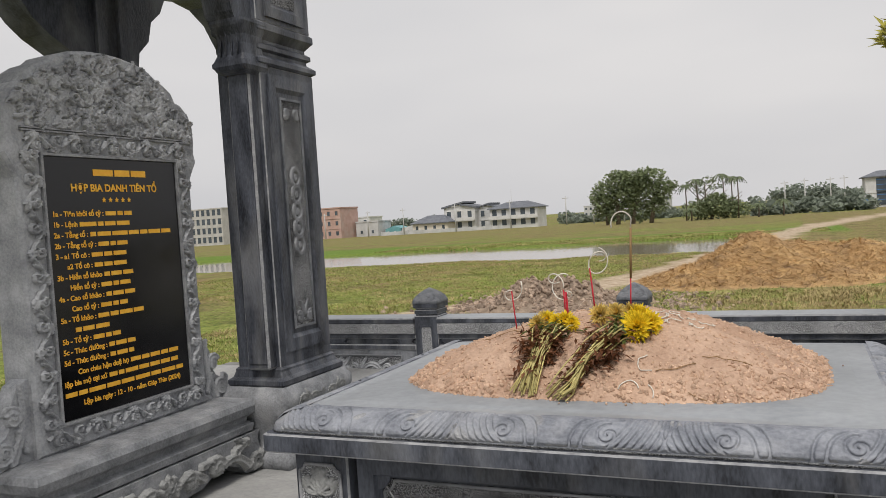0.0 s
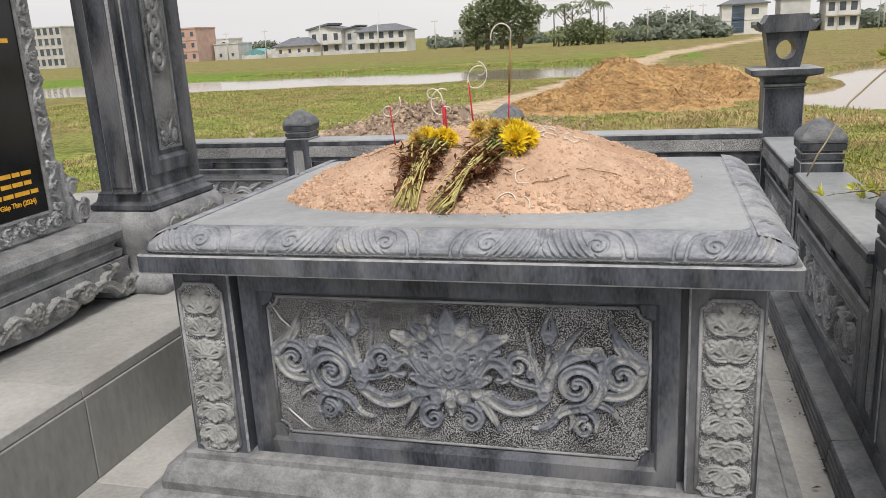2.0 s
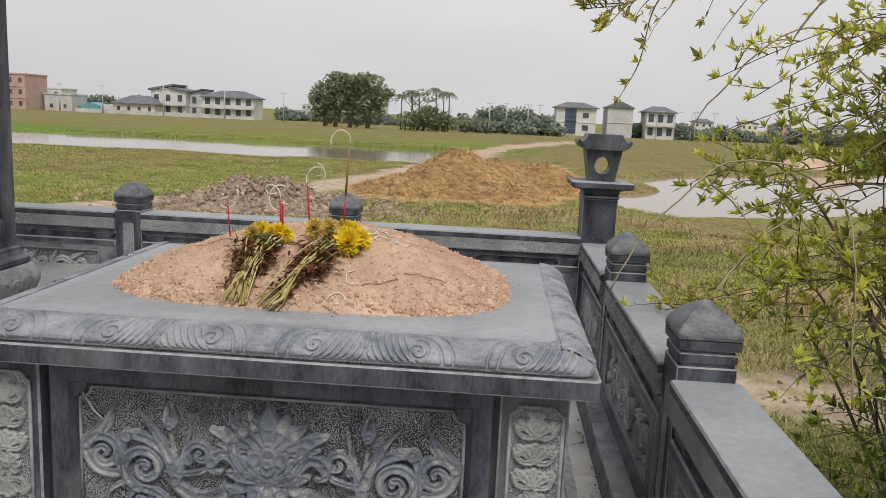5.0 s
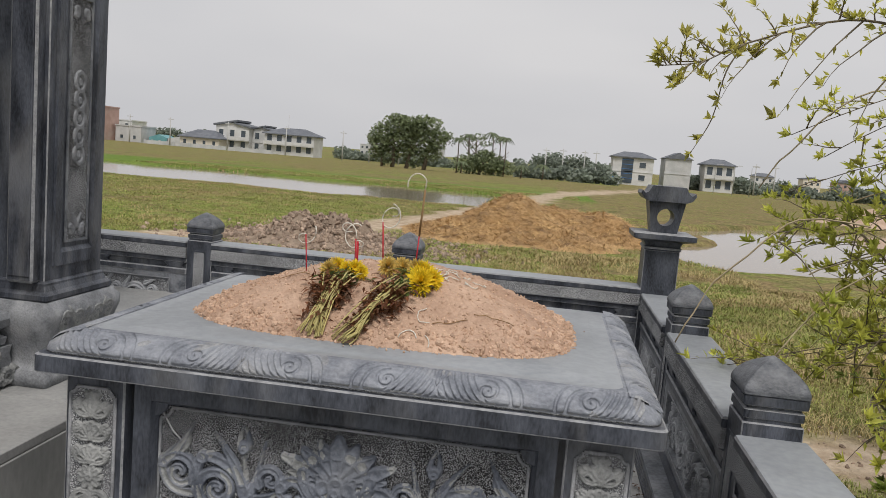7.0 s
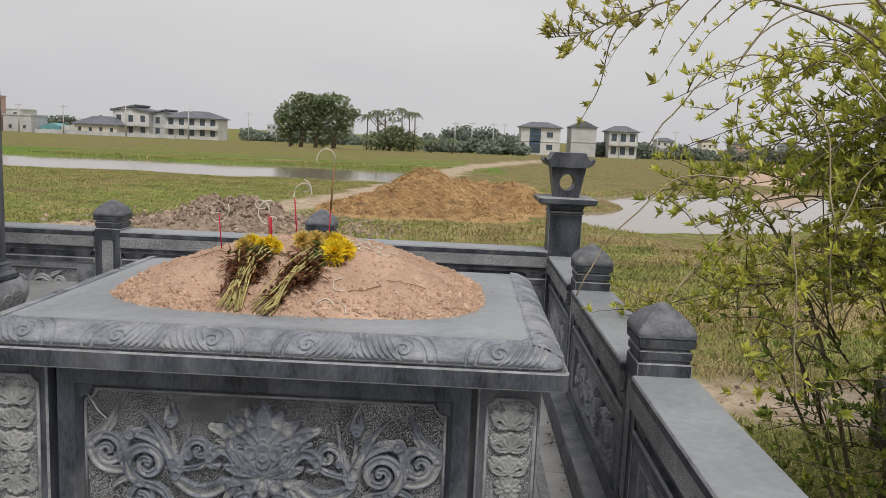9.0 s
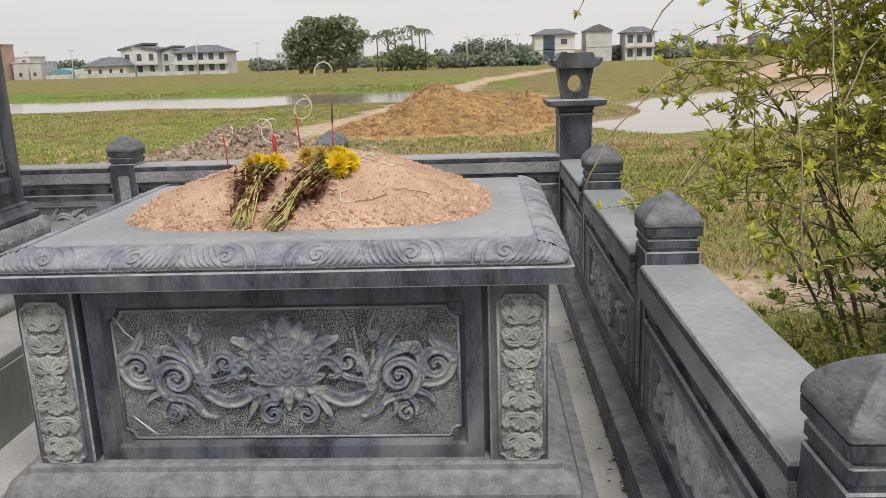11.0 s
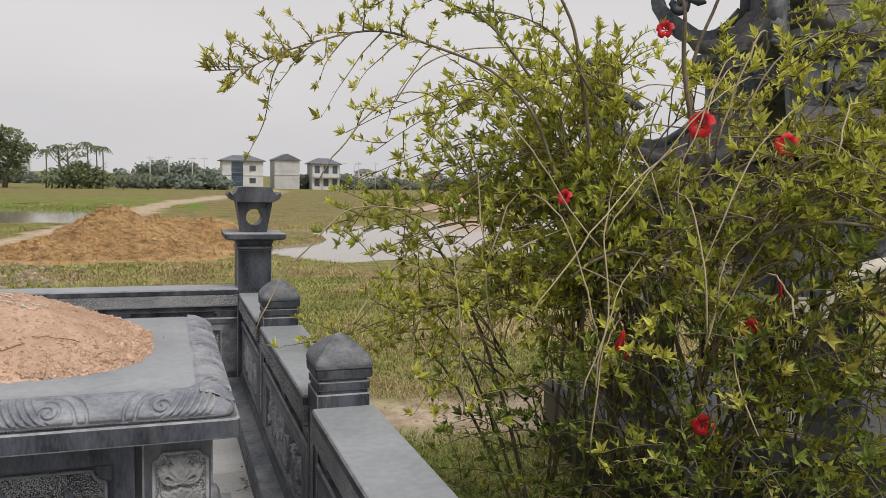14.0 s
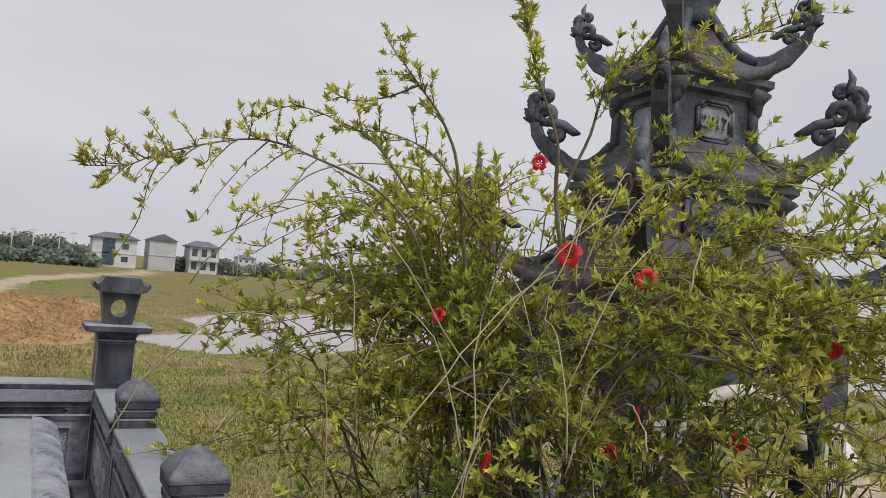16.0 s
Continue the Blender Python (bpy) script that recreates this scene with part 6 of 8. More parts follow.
tree(-24.5, 130, [((-3.8, 0, 5.6), (2.4, 2, 1.9)), ((-1.6, 0, 7.2), (2.6, 2.4, 1.7)), ((1.0, 0.5, 6.9), (2.2, 2, 1.6)), ((3.6, 0, 7.2), (2.4, 2.2, 1.6)), ((5.0, 0, 5.2), (1.9, 2, 1.7)), ((-4.6, 0, 3.9), (1.8, 2, 1.4)), ((2.6, 0, 4.6), (2.6, 2, 1.9)), ((-1.6, 0, 4.8), (2.6, 2, 1.8)), ((-0.5, 0, 2.8), (1.8, 1.5, 1.0)), ((0.4, 0, 5.8), (2.6, 2, 1.8)), ((1.4, 0, 7.2), (1.6, 1.6, 1.2)), ((-5.6, 0, 5.0), (1.3, 1.5, 0.9)), ((6.3, 0, 6.0), (1.3, 1.5, 0.9)), ((4.2, 0, 2.9), (1.8, 1.5, 1.2)), ((-3.2, 0.5, 2.0), (1.9, 1.5, 1.5)), ((1.4, 0.8, 1.8), (2.2, 1.5, 1.4)), ((-5.0, 0, 2.4), (1.4, 1.2, 1.0)), ((-1.8, 0, 8.2), (1.6, 1.4, 0.9)), ((0.5, 0, 7.8), (1.9, 1.6, 1.1)), ((2.8, 0, 8.2), (1.7, 1.4, 0.9))],
     [((-2.2, 0, 0), (-2.4, 0, 5.6), 0.4), ((0.2, 0, 0), (0.8, 0.2, 5.5), 0.38), ((3.2, 0, 0), (3.8, 0, 5.6), 0.4), ((-4.0, 0, 0), (-4.6, 0, 4.2), 0.25)], "broad dark-green tree group with several trunks", seed=2, size=0.55, density=125)
tree(-12.2, 132, [((-1.8, 0, 1.8), (2.6, 2, 1.6)), ((1.2, 0, 2.2), (3.0, 2, 1.8)), ((3.6, 0, 1.5), (2.4, 2, 1.4)), ((0.9, 0, 3.4), (1.6, 1, 0.9))], [((0, 0, 0), (0.4, 0, 3.2), 0.3), ((2.2, 0, 0), (2.6, 0, 2.6), 0.25)], "dense rounded dark-green tree clump", seed=3)
tree(-13.4, 134, [((-1.2, 0, 6.0), (1.5, 1, 0.55)), ((0.8, 0, 6.6), (1.5, 1, 0.55)), ((1.8, 0, 5.4), (1.3, 1, 0.5)), ((-0.6, 0, 4.8), (1.1, 1, 0.5))], [((0, 0, 0), (0.2, 0, 6.2), 0.18), ((-0.6, 0, 0), (-1.2, 0, 5.6), 0.14)], "tall thin-crowned tree with open branches", seed=4, size=0.4, density=90)
for x, y, h, sd in ((-15.9, 131, 4.6, 1), (-14.4, 133, 5.4, 2), (-8.0, 131, 5.2, 3), (-10.4, 134, 6.0, 4), (-9.2, 135, 5.5, 5), (-5.0, 129, 2.2, 6), (-1.5, 130, 2.6, 7), (-14.8, 128, 2.0, 8)):
    rng = random.Random(sd)
    h += 1.3 if h > 4 else 0.0
    p = thing("palm_tree", (x, y, ground_z(x, y) - 0.1), 0, "slender palm with drooping fronds", "palm tree", "far palms")
    bm = bmesh.new()
    tube(bm, [(0, 0, 0), (0.1, 0, h * 0.5), (0.05, 0, h)], [0.13, 0.1, 0.08], 6)
    part("trunk", bm, BARK, p)
    for k in range(11):
        a, up = 2 * math.pi * k / 11 + rng.uniform(-0.2, 0.2), rng.uniform(0.1, 0.9)
        bm = bmesh.new()
        L = rng.uniform(1.3, 1.8)
        for s in range(7):
            k0, k1 = s / 7, (s + 1) / 7
            P0 = Vector((math.cos(a) * L * k0, math.sin(a) * L * k0, h + up * k0 - 1.5 * k0 * k0))
            P1 = Vector((math.cos(a) * L * k1, math.sin(a) * L * k1, h + up * k1 - 1.5 * k1 * k1))
            n_ = Vector((-math.sin(a), math.cos(a), 0))
            for side in (-1, 1):
                w = 0.4 * math.sin(math.pi * min(k0 + 0.12, 1)) + 0.05
                q = [P0, P1, P0.lerp(P1, 0.7) + n_ * side * w + Vector((0, 0, -0.22))]
                bm.faces.new([bm.verts.new(c) for c in q])
        part("frond", bm, PALM_LEAF, p)
# woods along the horizon
rng = random.Random(77)
blobs = []
def wood(x0, x1, y, hmin, hmax, step):
    x = x0
    while x < x1:
        h = rng.uniform(hmin, hmax)
        z = ground_z(x, y)
        blobs.append(((x, y + rng.uniform(-4, 4), z + h * 0.45), (rng.uniform(1.6, 3.4), 2, h * 0.55)))
        x += step * rng.uniform(0.6, 1.4)
wood(-6, 12, 150, 2.0, 3.6, 1.7)
wood(-4, 16, 215, 4.5, 7.0, 2.4)
wood(-62, -28, 225, 1.8, 3.6, 2.6)
wood(-122, -96, 222, 2.4, 5.0, 3.0)
wood(-165, -128, 226, 2.0, 4.0, 3.0)
wood(42, 130, 222, 2.0, 4.6, 2.8)
wood(33, 41, 205, 2.5, 4.0, 1.6)
wood(43, 50, 206, 2.5, 4.0, 1.6)
wood(120, 330, 260, 3.0, 7.0, 5.0)
wood(-330, -180, 250, 3.0, 6.0, 5.0)
tagged(new("distant_woods", leaf_mesh("distant_woods", blobs, HAZED_LEAF, 9, 1.0, 60)), "line of distant green trees along the horizon, paled for haze", "woods", kind="stuff")

# ---- pagoda-shaped stone tomb beyond the railing ----
OLD_STONE = surf("weathered_stone", (0.02, 0.024, 0.031), (0.115, 0.128, 0.148), 5, 40, 0.6, 0.35, dirt=(0.27, 0.285, 0.3), dirt_amount=0.6)
ROOF_STONE = surf("stained_roof_stone", (0.04, 0.04, 0.046), (0.14, 0.134, 0.138), 5, 40, 0.85, 0.5, dirt=(0.24, 0.18, 0.165), dirt_amount=0.6)
CREAM = surf("cream_paint", (0.5, 0.47, 0.4), (0.66, 0.62, 0.54), 5, 40, 0.7, 0.1, dirt=(0.3, 0.27, 0.22), dirt_amount=0.4)
PALE_PLAQUE = surf("pale_plaque_stone", (0.16, 0.175, 0.19), (0.3, 0.315, 0.33), 8, 60, 0.7, 0.2)
pag = thing("pagoda_tomb", (4.225, 1.245, 0.0), 219, "weathered grey stone pagoda tomb with three upswept roofs", "pagoda tomb")
QUARTER = math.pi / 2


def square_r(a):
    return math.cos(math.pi / 4) / math.cos((a % QUARTER) - math.pi / 4)


def square_stack(bm, levels):
    """Square rings (corner radius, z) joined upwards."""
    rings = [[bm.verts.new((r * math.cos(k * QUARTER), r * math.sin(k * QUARTER), z)) for k in range(4)] for r, z in levels]
    for a, b in zip(rings, rings[1:]):
        for k in range(4):
            bm.faces.new((a[k], a[(k + 1) % 4], b[(k + 1) % 4], b[k]))
    bm.faces.new(list(reversed(rings[0])))
    bm.faces.new(rings[-1])
    return bm


def face_m(k, R, z):
    """The pose of the middle of side k: local x along the side, -y outwards."""
    a = (k + 0.5) * QUARTER
    d = R * math.cos(math.pi / 4)
    return Matrix.Translation((d * math.cos(a), d * math.sin(a), z)) @ Matrix.Rotation(a + math.pi / 2, 4, 'Z')


def pagoda_roof(Re, ze, Rt, zt, lift, S):
    """A concave square roof whose corners sweep up into horns with pierced scrolls of size S."""
    bm = bmesh.new()
    n, m = 96, 11
    prof = lambda k: zt + (ze - zt) * (1 - (1 - k) ** 2.2)
    def ring(k, off, inset=0.0):
        out = []
        for i in range(n):
            a = 2 * math.pi * i / n
            c = abs((a % QUARTER) / QUARTER - 0.5) * 2
            R = Rt + (Re - Rt) * k - inset
            z = prof(k) + lift * c ** 3.5 * k ** 2.5 + off
            q = R * square_r(a) * (1 - 0.1 * (1 - c) * k)
            out.append(bm.verts.new((q * math.cos(a), q * math.sin(a), z)))
        return out
    rows = [ring(j / (m - 1), 0) for j in range(m)] + [ring(1.0, -0.06, 0.01), ring(0.8, -0.085), ring(0.35, -0.16)]
    for a, b in zip(rows, rows[1:]):
        for i in range(n):
            bm.faces.new((a[i], b[i], b[(i + 1) % n], a[(i + 1) % n])).smooth = True
    bm.faces.new(rows[0])
    bm.faces.new(list(reversed(rows[-1])))
    roof = part("roof", bm, ROOF_STONE, pag, "stained concave roof")
    for k in range(4):
        a = k * QUARTER
        E = lambda r, z, w=0.0: (r * math.cos(a) - w * math.sin(a), r * math.sin(a) + w * math.cos(a), z)
        bm = bmesh.new()
        pts = [(Rt + (Re - Rt) * q, prof(q) + lift * q ** 2.5 + 0.015) for q in (0, 0.2, 0.4, 0.6, 0.8, 1.0)]
        tube(bm, [E(*q) for q in pts], [0.034] * 6, 6)
        part("hip_ridge", bm, OLD_STONE, roof)
        # the horn: a deep blade that carries the eave's corner upwards
        z0 = ze + lift
        low = [(Re * 0.72, prof(0.72) + lift * 0.3 - 0.05), (Re * 0.9, z0 - 0.32 * lift - 0.06), (Re + 0.1 * S, z0 - 0.06), (Re + 0.38 * S, z0 + 0.12 * S), (Re + 0.52 * S, z0 + 0.34 * S), (Re + 0.56 * S, z0 + 0.58 * S)]
        top = [(Re + 0.4 * S, z0 + 0.6 * S), (Re + 0.33 * S, z0 + 0.42 * S), (Re + 0.16 * S, z0 + 0.26 * S), (Re - 0.02, z0 + 0.1 * S), (Re * 0.86, z0 - 0.3 * lift + 0.02), (Re * 0.72, prof(0.72) + lift * 0.4 + 0.03)]
        bm = bmesh.new()
        wide = 0.042
        fa = [bm.verts.new(E(r, z, -wide)) for r, z in low + top]
        fb = [bm.verts.new(E(r, z, wide)) for r, z in low + top]
        bm.faces.new(fa)
        bm.faces.new(list(reversed(fb)))
        for i in range(len(fa)):
            q = (i + 1) % len(fa)
            bm.faces.new((fa[q], fa[i], fb[i], fb[q]))
        horn = part("horn", fixn(bm), OLD_STONE, roof, "upswept corner horn")
        # pierced scroll work on the horn: a round eye, a snout turned inwards, a crest
        bm = bmesh.new()
        for cr, cz, rr, hand, st_, turns, w in ((0.3, 0.72, 0.2, 1, -0.6, 1.5, 0.05), (0.05, 0.4, 0.13, -1, 0.6, 1.3, 0.042), (0.5, 0.98, 0.14, -1, 2.2, 1.3, 0.042), (0.3, 1.08, 0.1, 1, 1.0, 1.2, 0.034)):
            sp = spiral(Re + cr * S, z0 + cz * S, rr * S, turns, st_, hand, 0.22, 18)
            tube(bm, [E(*q) for q in sp], [0.82 * w * S / 0.36 * (1 - 0.45 * i / 17) for i in range(18)], 6)
        K = S / 0.36
        tube(bm, [E(Re + 0.2 * S, z0 + 0.62 * S), E(Re - 0.05 * S, z0 + 0.55 * S), E(Re - 0.25 * S, z0 + 0.42 * S), E(Re - 0.36 * S, z0 + 0.4 * S)], [0.036 * K, 0.034 * K, 0.028 * K, 0.008 * K], 7)
        tube(bm, [E(Re + 0.46 * S, z0 + 0.55 * S), E(Re + 0.6 * S, z0 + 0.8 * S), E(Re + 0.52 * S, z0 + 1.02 * S), E(Re + 0.4 * S, z0 + 1.14 * S), E(Re + 0.44 * S, z0 + 1.3 * S), E(Re + 0.38 * S, z0 + 1.46 * S)], [0.042 * K, 0.044 * K, 0.036 * K, 0.03 * K, 0.022 * K, 0.005 * K], 7)
        for q in range(6):
            ang = -0.3 + 0.42 * q
            b0 = (Re + 0.34 * S + 0.28 * S * math.cos(ang), z0 + 0.76 * S + 0.3 * S * math.sin(ang))
            tube(bm, [E(*b0), E(b0[0] + 0.13 * S * math.cos(ang + 0.5), b0[1] + 0.13 * S * math.sin(ang + 0.5))], [0.03 * K, 0.007 * K], 5)
        part("finial", bm, OLD_STONE, horn, "pierced curled finial")
        # pendant under the eave's corner
        bm = bmesh.new()
        px, pz = Re * 0.74, prof(0.74) + lift * 0.3 - 0.08
        lathe(bm, [(0.028, 0.02), (0.03, -0.03), (0.042, -0.06), (0.046, -0.13), (0.036, -0.2), (0.012, -0.235)][::-1], 10, E(px, pz))
        part("pendant", bm, OLD_STONE, roof, "pale bell-shaped pendant")
    return roof


bm = bmesh.new()
square_stack(bm, [(1.6, -0.6), (1.6, 0.16), (1.56, 0.2), (1.3, 0.21), (1.3, 0.31), (1.26, 0.33)])
part("base", bm, surf("black_base_stone", (0.012, 0.012, 0.013), (0.03, 0.03, 0.032), 3, 30, 0.4, 0.1), pag, "black stone base")
# open ground storey: corner posts with cream framed seals, arches between
for k in range(4):
    a = k * QUARTER
    bm = bmesh.new()
    box(bm, -0.1, 0.1, -0.1, 0.1, 0.32, 1.62, 0.008)
    at_post = Matrix.Translation((0.86 * math.cos(a), 0.86 * math.sin(a), 0)) @ Matrix.Rotation(a + math.pi / 4, 4, 'Z')
    bmesh.ops.transform(bm, matrix=at_post, verts=bm.verts)
    post = part("corner_post", bm, OLD_STONE, pag)
    for side in (0, 1):
        M = at_post @ Matrix.Rotation(side * QUARTER, 4, 'Z')
        bm = bmesh.new()
        frame_bars(bm, -0.05, 0.05, 0.4, 0.98, 0.028, -0.125, -0.1)
        box(bm, -0.085, 0.085, -0.115, -0.09, 0.35, 1.03)
        fixn(bm)
        bmesh.ops.transform(bm, matrix=M, verts=bm.verts)
        part("cream_frame", bm, CREAM, post, "cream painted frame")
        bm = bmesh.new()
        box(bm, -0.048, 0.048, -0.12, -0.108, 0.402, 0.978)
        bmesh.ops.transform(bm, matrix=M, verts=bm.verts)
        part("black_panel", bm, BLACK, post)
        for q in range(5):
            bm = bmesh.new()
            zc_ = 0.46 + 0.115 * q
            tube(bm, [(0.036 * math.cos(0.5236 * i), -0.122, zc_ + 0.042 * math.sin(0.5236 * i)) for i in range(13)], 0.005, 4)
            for s in (-0.014, 0.0, 0.014):
                box(bm, s - 0.003, s + 0.003, -0.126, -0.12, zc_ - 0.024, zc_ + 0.024)
            bmesh.ops.transform(bm, matrix=M, verts=bm.verts)
            part("round_seal", bm, CREAM, post, "round cream seal")
for k in range(4):
    half_w = 0.46
    arch = [(-half_w, 1.62)] + [(half_w * -math.cos(math.pi * i / 14) * 0.98, 0.88 + 0.28 * math.sin(math.pi * i / 14)) for i in range(15)] + [(half_w, 1.62)]
    M = face_m(k, 0.86, 0)
    bm = bmesh.new()
    prism(bm, arch, -0.05, 0.05, "y")
    bmesh.ops.transform(bm, matrix=M, verts=bm.verts)
    ap = part("arch_panel", bm, OLD_STONE, pag)
    bm = bmesh.new()
    tube(bm, [(half_w * -math.cos(math.pi * i / 14) * 0.92, -0.055, 0.88 + 0.3 * math.sin(math.pi * i / 14)) for i in range(15)], 0.045, 6)
    bmesh.ops.transform(bm, matrix=M, verts=bm.verts)
    part("arch_trim", bm, CREAM, ap, "cream arch trim")
    bm = carve(0.9, 0.3, scroll_band(0.9, 0.26, 0.2, k), 0.03, 0.012, lambda u, v, d: tuple(M @ Vector((u, -0.05 - d, 1.36 + v))))
    part("carved_spandrel", fixn(bm), OLD_STONE, ap)
bm = bmesh.new()
square_stack(bm, [(0.34, 0.3), (0.34, 0.62), (0.3, 0.64), (0.3, 1.62)])
part("inner_column", bm, OLD_STONE, pag)
bm = bmesh.new()
square_stack(bm, [(0.96, 1.58), (1.02, 1.62), (1.02, 1.66), (0.8, 1.7)])
part("cornice", bm, OLD_STONE, pag)
pagoda_roof(1.13, 1.7, 0.62, 1.96, 0.16, 0.42)
for R, z0, z1 in ((0.575, 1.86, 2.3), (0.4, 2.42, 2.93)):
    bm = bmesh.new()
    square_stack(bm, [(R + 0.06, z0), (R + 0.06, z0 + 0.05), (R, z0 + 0.07), (R, z1 - 0.1), (R + 0.05, z1 - 0.08), (R + 0.05, z1 - 0.05), (R + 0.11, z1 - 0.01), (R + 0.11, z1 + 0.03)])
    st_ = part("storey", bm, OLD_STONE, pag, "square storey with sunk plaques")
    for k in range(4):
        a = k * QUARTER
        bm = bmesh.new()
        tube(bm, [(R * math.cos(a), R * math.sin(a), z0 + 0.06), (R * math.cos(a), R * math.sin(a), z1 - 0.09)], 0.036, 8)
        tube(bm, [(R * math.cos(a), R * math.sin(a), z1 - 0.15), (R * math.cos(a), R * math.sin(a), z1 - 0.1), (R * 1.06 * math.cos(a), R * 1.06 * math.sin(a), z1 - 0.03)], [0.04, 0.06, 0.085], 8)
        part("colonnette", bm, OLD_STONE, st_)
        M = face_m(k, R, 0)
        w2, zc_, hz = (0.125, (z0 + z1) / 2 + 0.0, 0.115) if R < 0.5 else (0.26, (z0 + z1) / 2, 0.15)
        bm = bmesh.new()
        ch = 0.04
        loop = [(-w2 + ch, -hz), (w2 - ch, -hz), (w2, -hz + ch), (w2, hz - ch), (w2 - ch, hz), (-w2 + ch, hz), (-w2, hz - ch), (-w2, -hz + ch)]
        for q in range(8):
            (u0, v0), (u1, v1) = loop[q], loop[(q + 1) % 8]
            for inset, th in ((1.0, 0.012), (0.84, 0.007)):
                tube(bm, [(u0 * inset, -0.012, zc_ + v0 * inset), (u1 * inset, -0.012, zc_ + v1 * inset)], th, 6)
        bmesh.ops.transform(bm, matrix=M, verts=bm.verts)
        part("plaque_frame", bm, OLD_STONE, st_)
        bm = bmesh.new()
        pane(bm, -w2, w2, zc_ - hz, zc_ + hz, -0.006, ch)
        fixn(bm)
        bmesh.ops.transform(bm, matrix=M, verts=bm.verts)
        plq = part("plaque", bm, PALE_PLAQUE, st_, "pale worn plaque")
        if R > 0.5:
            bm = carve(2 * w2, 2 * hz, mirrored([(spiral(0.1, 0.02, 0.06, 1.4, 0.4, 1), 0.024, 0.012), (spiral(0.19, -0.04, 0.05, 1.4, 2.4, -1), 0.022, 0.012), (bend((0.02, -0.06), (0.12, -0.12), (0.22, -0.06)), 0.022, 0.01), (petal(0.08, 0.04, 0.9, 0.1), 0.024, 0.008)]) + flower(0, 0, 0.09, 8), 0.035, 0.008, lambda u, v, d: tuple(M @ Vector((u, -0.007 - d, zc_ + v))))
            part("carved_leaves", fixn(bm), OLD_STONE, plq)
        elif k == 0:
            cu = bpy.data.curves.new("year", 'FONT')
            cu.body, cu.size, cu.extrude, cu.offset, cu.align_x, cu.align_y = "2017", 0.1, 0.01, 0.003, 'CENTER', 'CENTER'
            tmp = bpy.data.objects.new("year", cu)
            me = bpy.data.meshes.new_from_object(tmp)
            bpy.data.objects.remove(tmp)
            bpy.data.curves.remove(cu)
            for v in me.vertices:
                v.co = M @ Vector((v.co.x, -0.012 - v.co.z, zc_ + v.co.y))
            me.materials.clear()
            me.materials.append(WORN)
            ob = new("year_numerals", me)
            ob.parent = plq
pagoda_roof(0.76, 2.36, 0.42, 2.56, 0.14, 0.36)
top_roof = pagoda_roof(0.56, 2.98, 0.12, 3.36, 0.14, 0.26)
bm = bmesh.new()
lathe(bm, [(0.16, 3.3), (0.13, 3.38), (0.17, 3.46), (0.2, 3.54), (0.14, 3.64), (0.07, 3.72), (0.1, 3.8), (0.02, 3.95)], 12)
part("crown_ornament", bm, OLD_STONE, top_roof)
bm = bmesh.new()
lathe(bm, [(0.06, -0.3), (0.06, 0.62), (0.04, 0.64), (0.075, 0.66), (0.11, 0.72), (0.12, 0.79), (0.1, 0.86), (0.05, 0.9), (0.005, 0.91)], 16)
solid("globe_lamp", bm, surf("milky_globe", (0.6, 0.58, 0.54), (0.72, 0.7, 0.66), 4, 30, 0.4, 0.0), "pale round globe lamp on a short post", "lamp", loc=(4.95, 0.59, 0.01))

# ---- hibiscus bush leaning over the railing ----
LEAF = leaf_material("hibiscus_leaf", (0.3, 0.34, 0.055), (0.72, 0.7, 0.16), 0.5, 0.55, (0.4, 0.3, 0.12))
# deeper green inner and lower leaves; the bush's shade is darkened into this colour
SHADED_LEAF = leaf_material("shaded_hibiscus_leaf", (0.09, 0.13, 0.03), (0.28, 0.34, 0.075), 0.45, 0.55)
TWIG = surf("hibiscus_bark", (0.11, 0.088, 0.06), (0.26, 0.215, 0.15), 6, 60, 0.85, 0.3, rand=0.25, island=True)
VINE = surf("dry_vine", (0.26, 0.21, 0.13), (0.42, 0.35, 0.23), 6, 60, 0.85, 0.2, rand=0.25, island=True)
RED = surf("hibiscus_petal", (0.5, 0.012, 0.02), (0.72, 0.025, 0.035), 12, 80, 0.6, 0.1)
bush = thing("hibiscus_bush", (2.42, 0.95, -0.28), 0, "sprawling hibiscus bush with arching twigs and red flowers", "bush")
BO = Vector((2.42, 0.95, -0.28))
rng = random.Random(42)
UP = Vector((0, 0, 1))
stems, twigs, vines = bmesh.new(), bmesh.new(), bmesh.new()
lv, lf, iv, iff = [], [], [], []


def add_leaf(v, f, p, d, up, ln):
    """A pointed leaf folded along its rib."""
    d = d.normalized()
    s = d.cross(up)
    s = s.normalized() if s.length > 1e-3 else Vector((1, 0, 0))
    u = s.cross(d)
    w = ln * 0.19
    i = len(v)
    for q in (p, p + d * ln * 0.42 + s * w + u * w * 0.35, p + d * ln * 0.4 - u * w * 0.12, p + d * ln * 0.42 - s * w + u * w * 0.35, p + d * ln - u * ln * 0.12):
        v.append(tuple(q))
    f += [(i, i + 1, i + 2), (i, i + 2, i + 3), (i + 1, i + 4, i + 2), (i + 2, i + 4, i + 3)]


def rand_dir(rng):
    return Vector((rng.gauss(0, 1), rng.gauss(0, 1), rng.gauss(0, 1))).normalized()


LEAF_K = 0.8


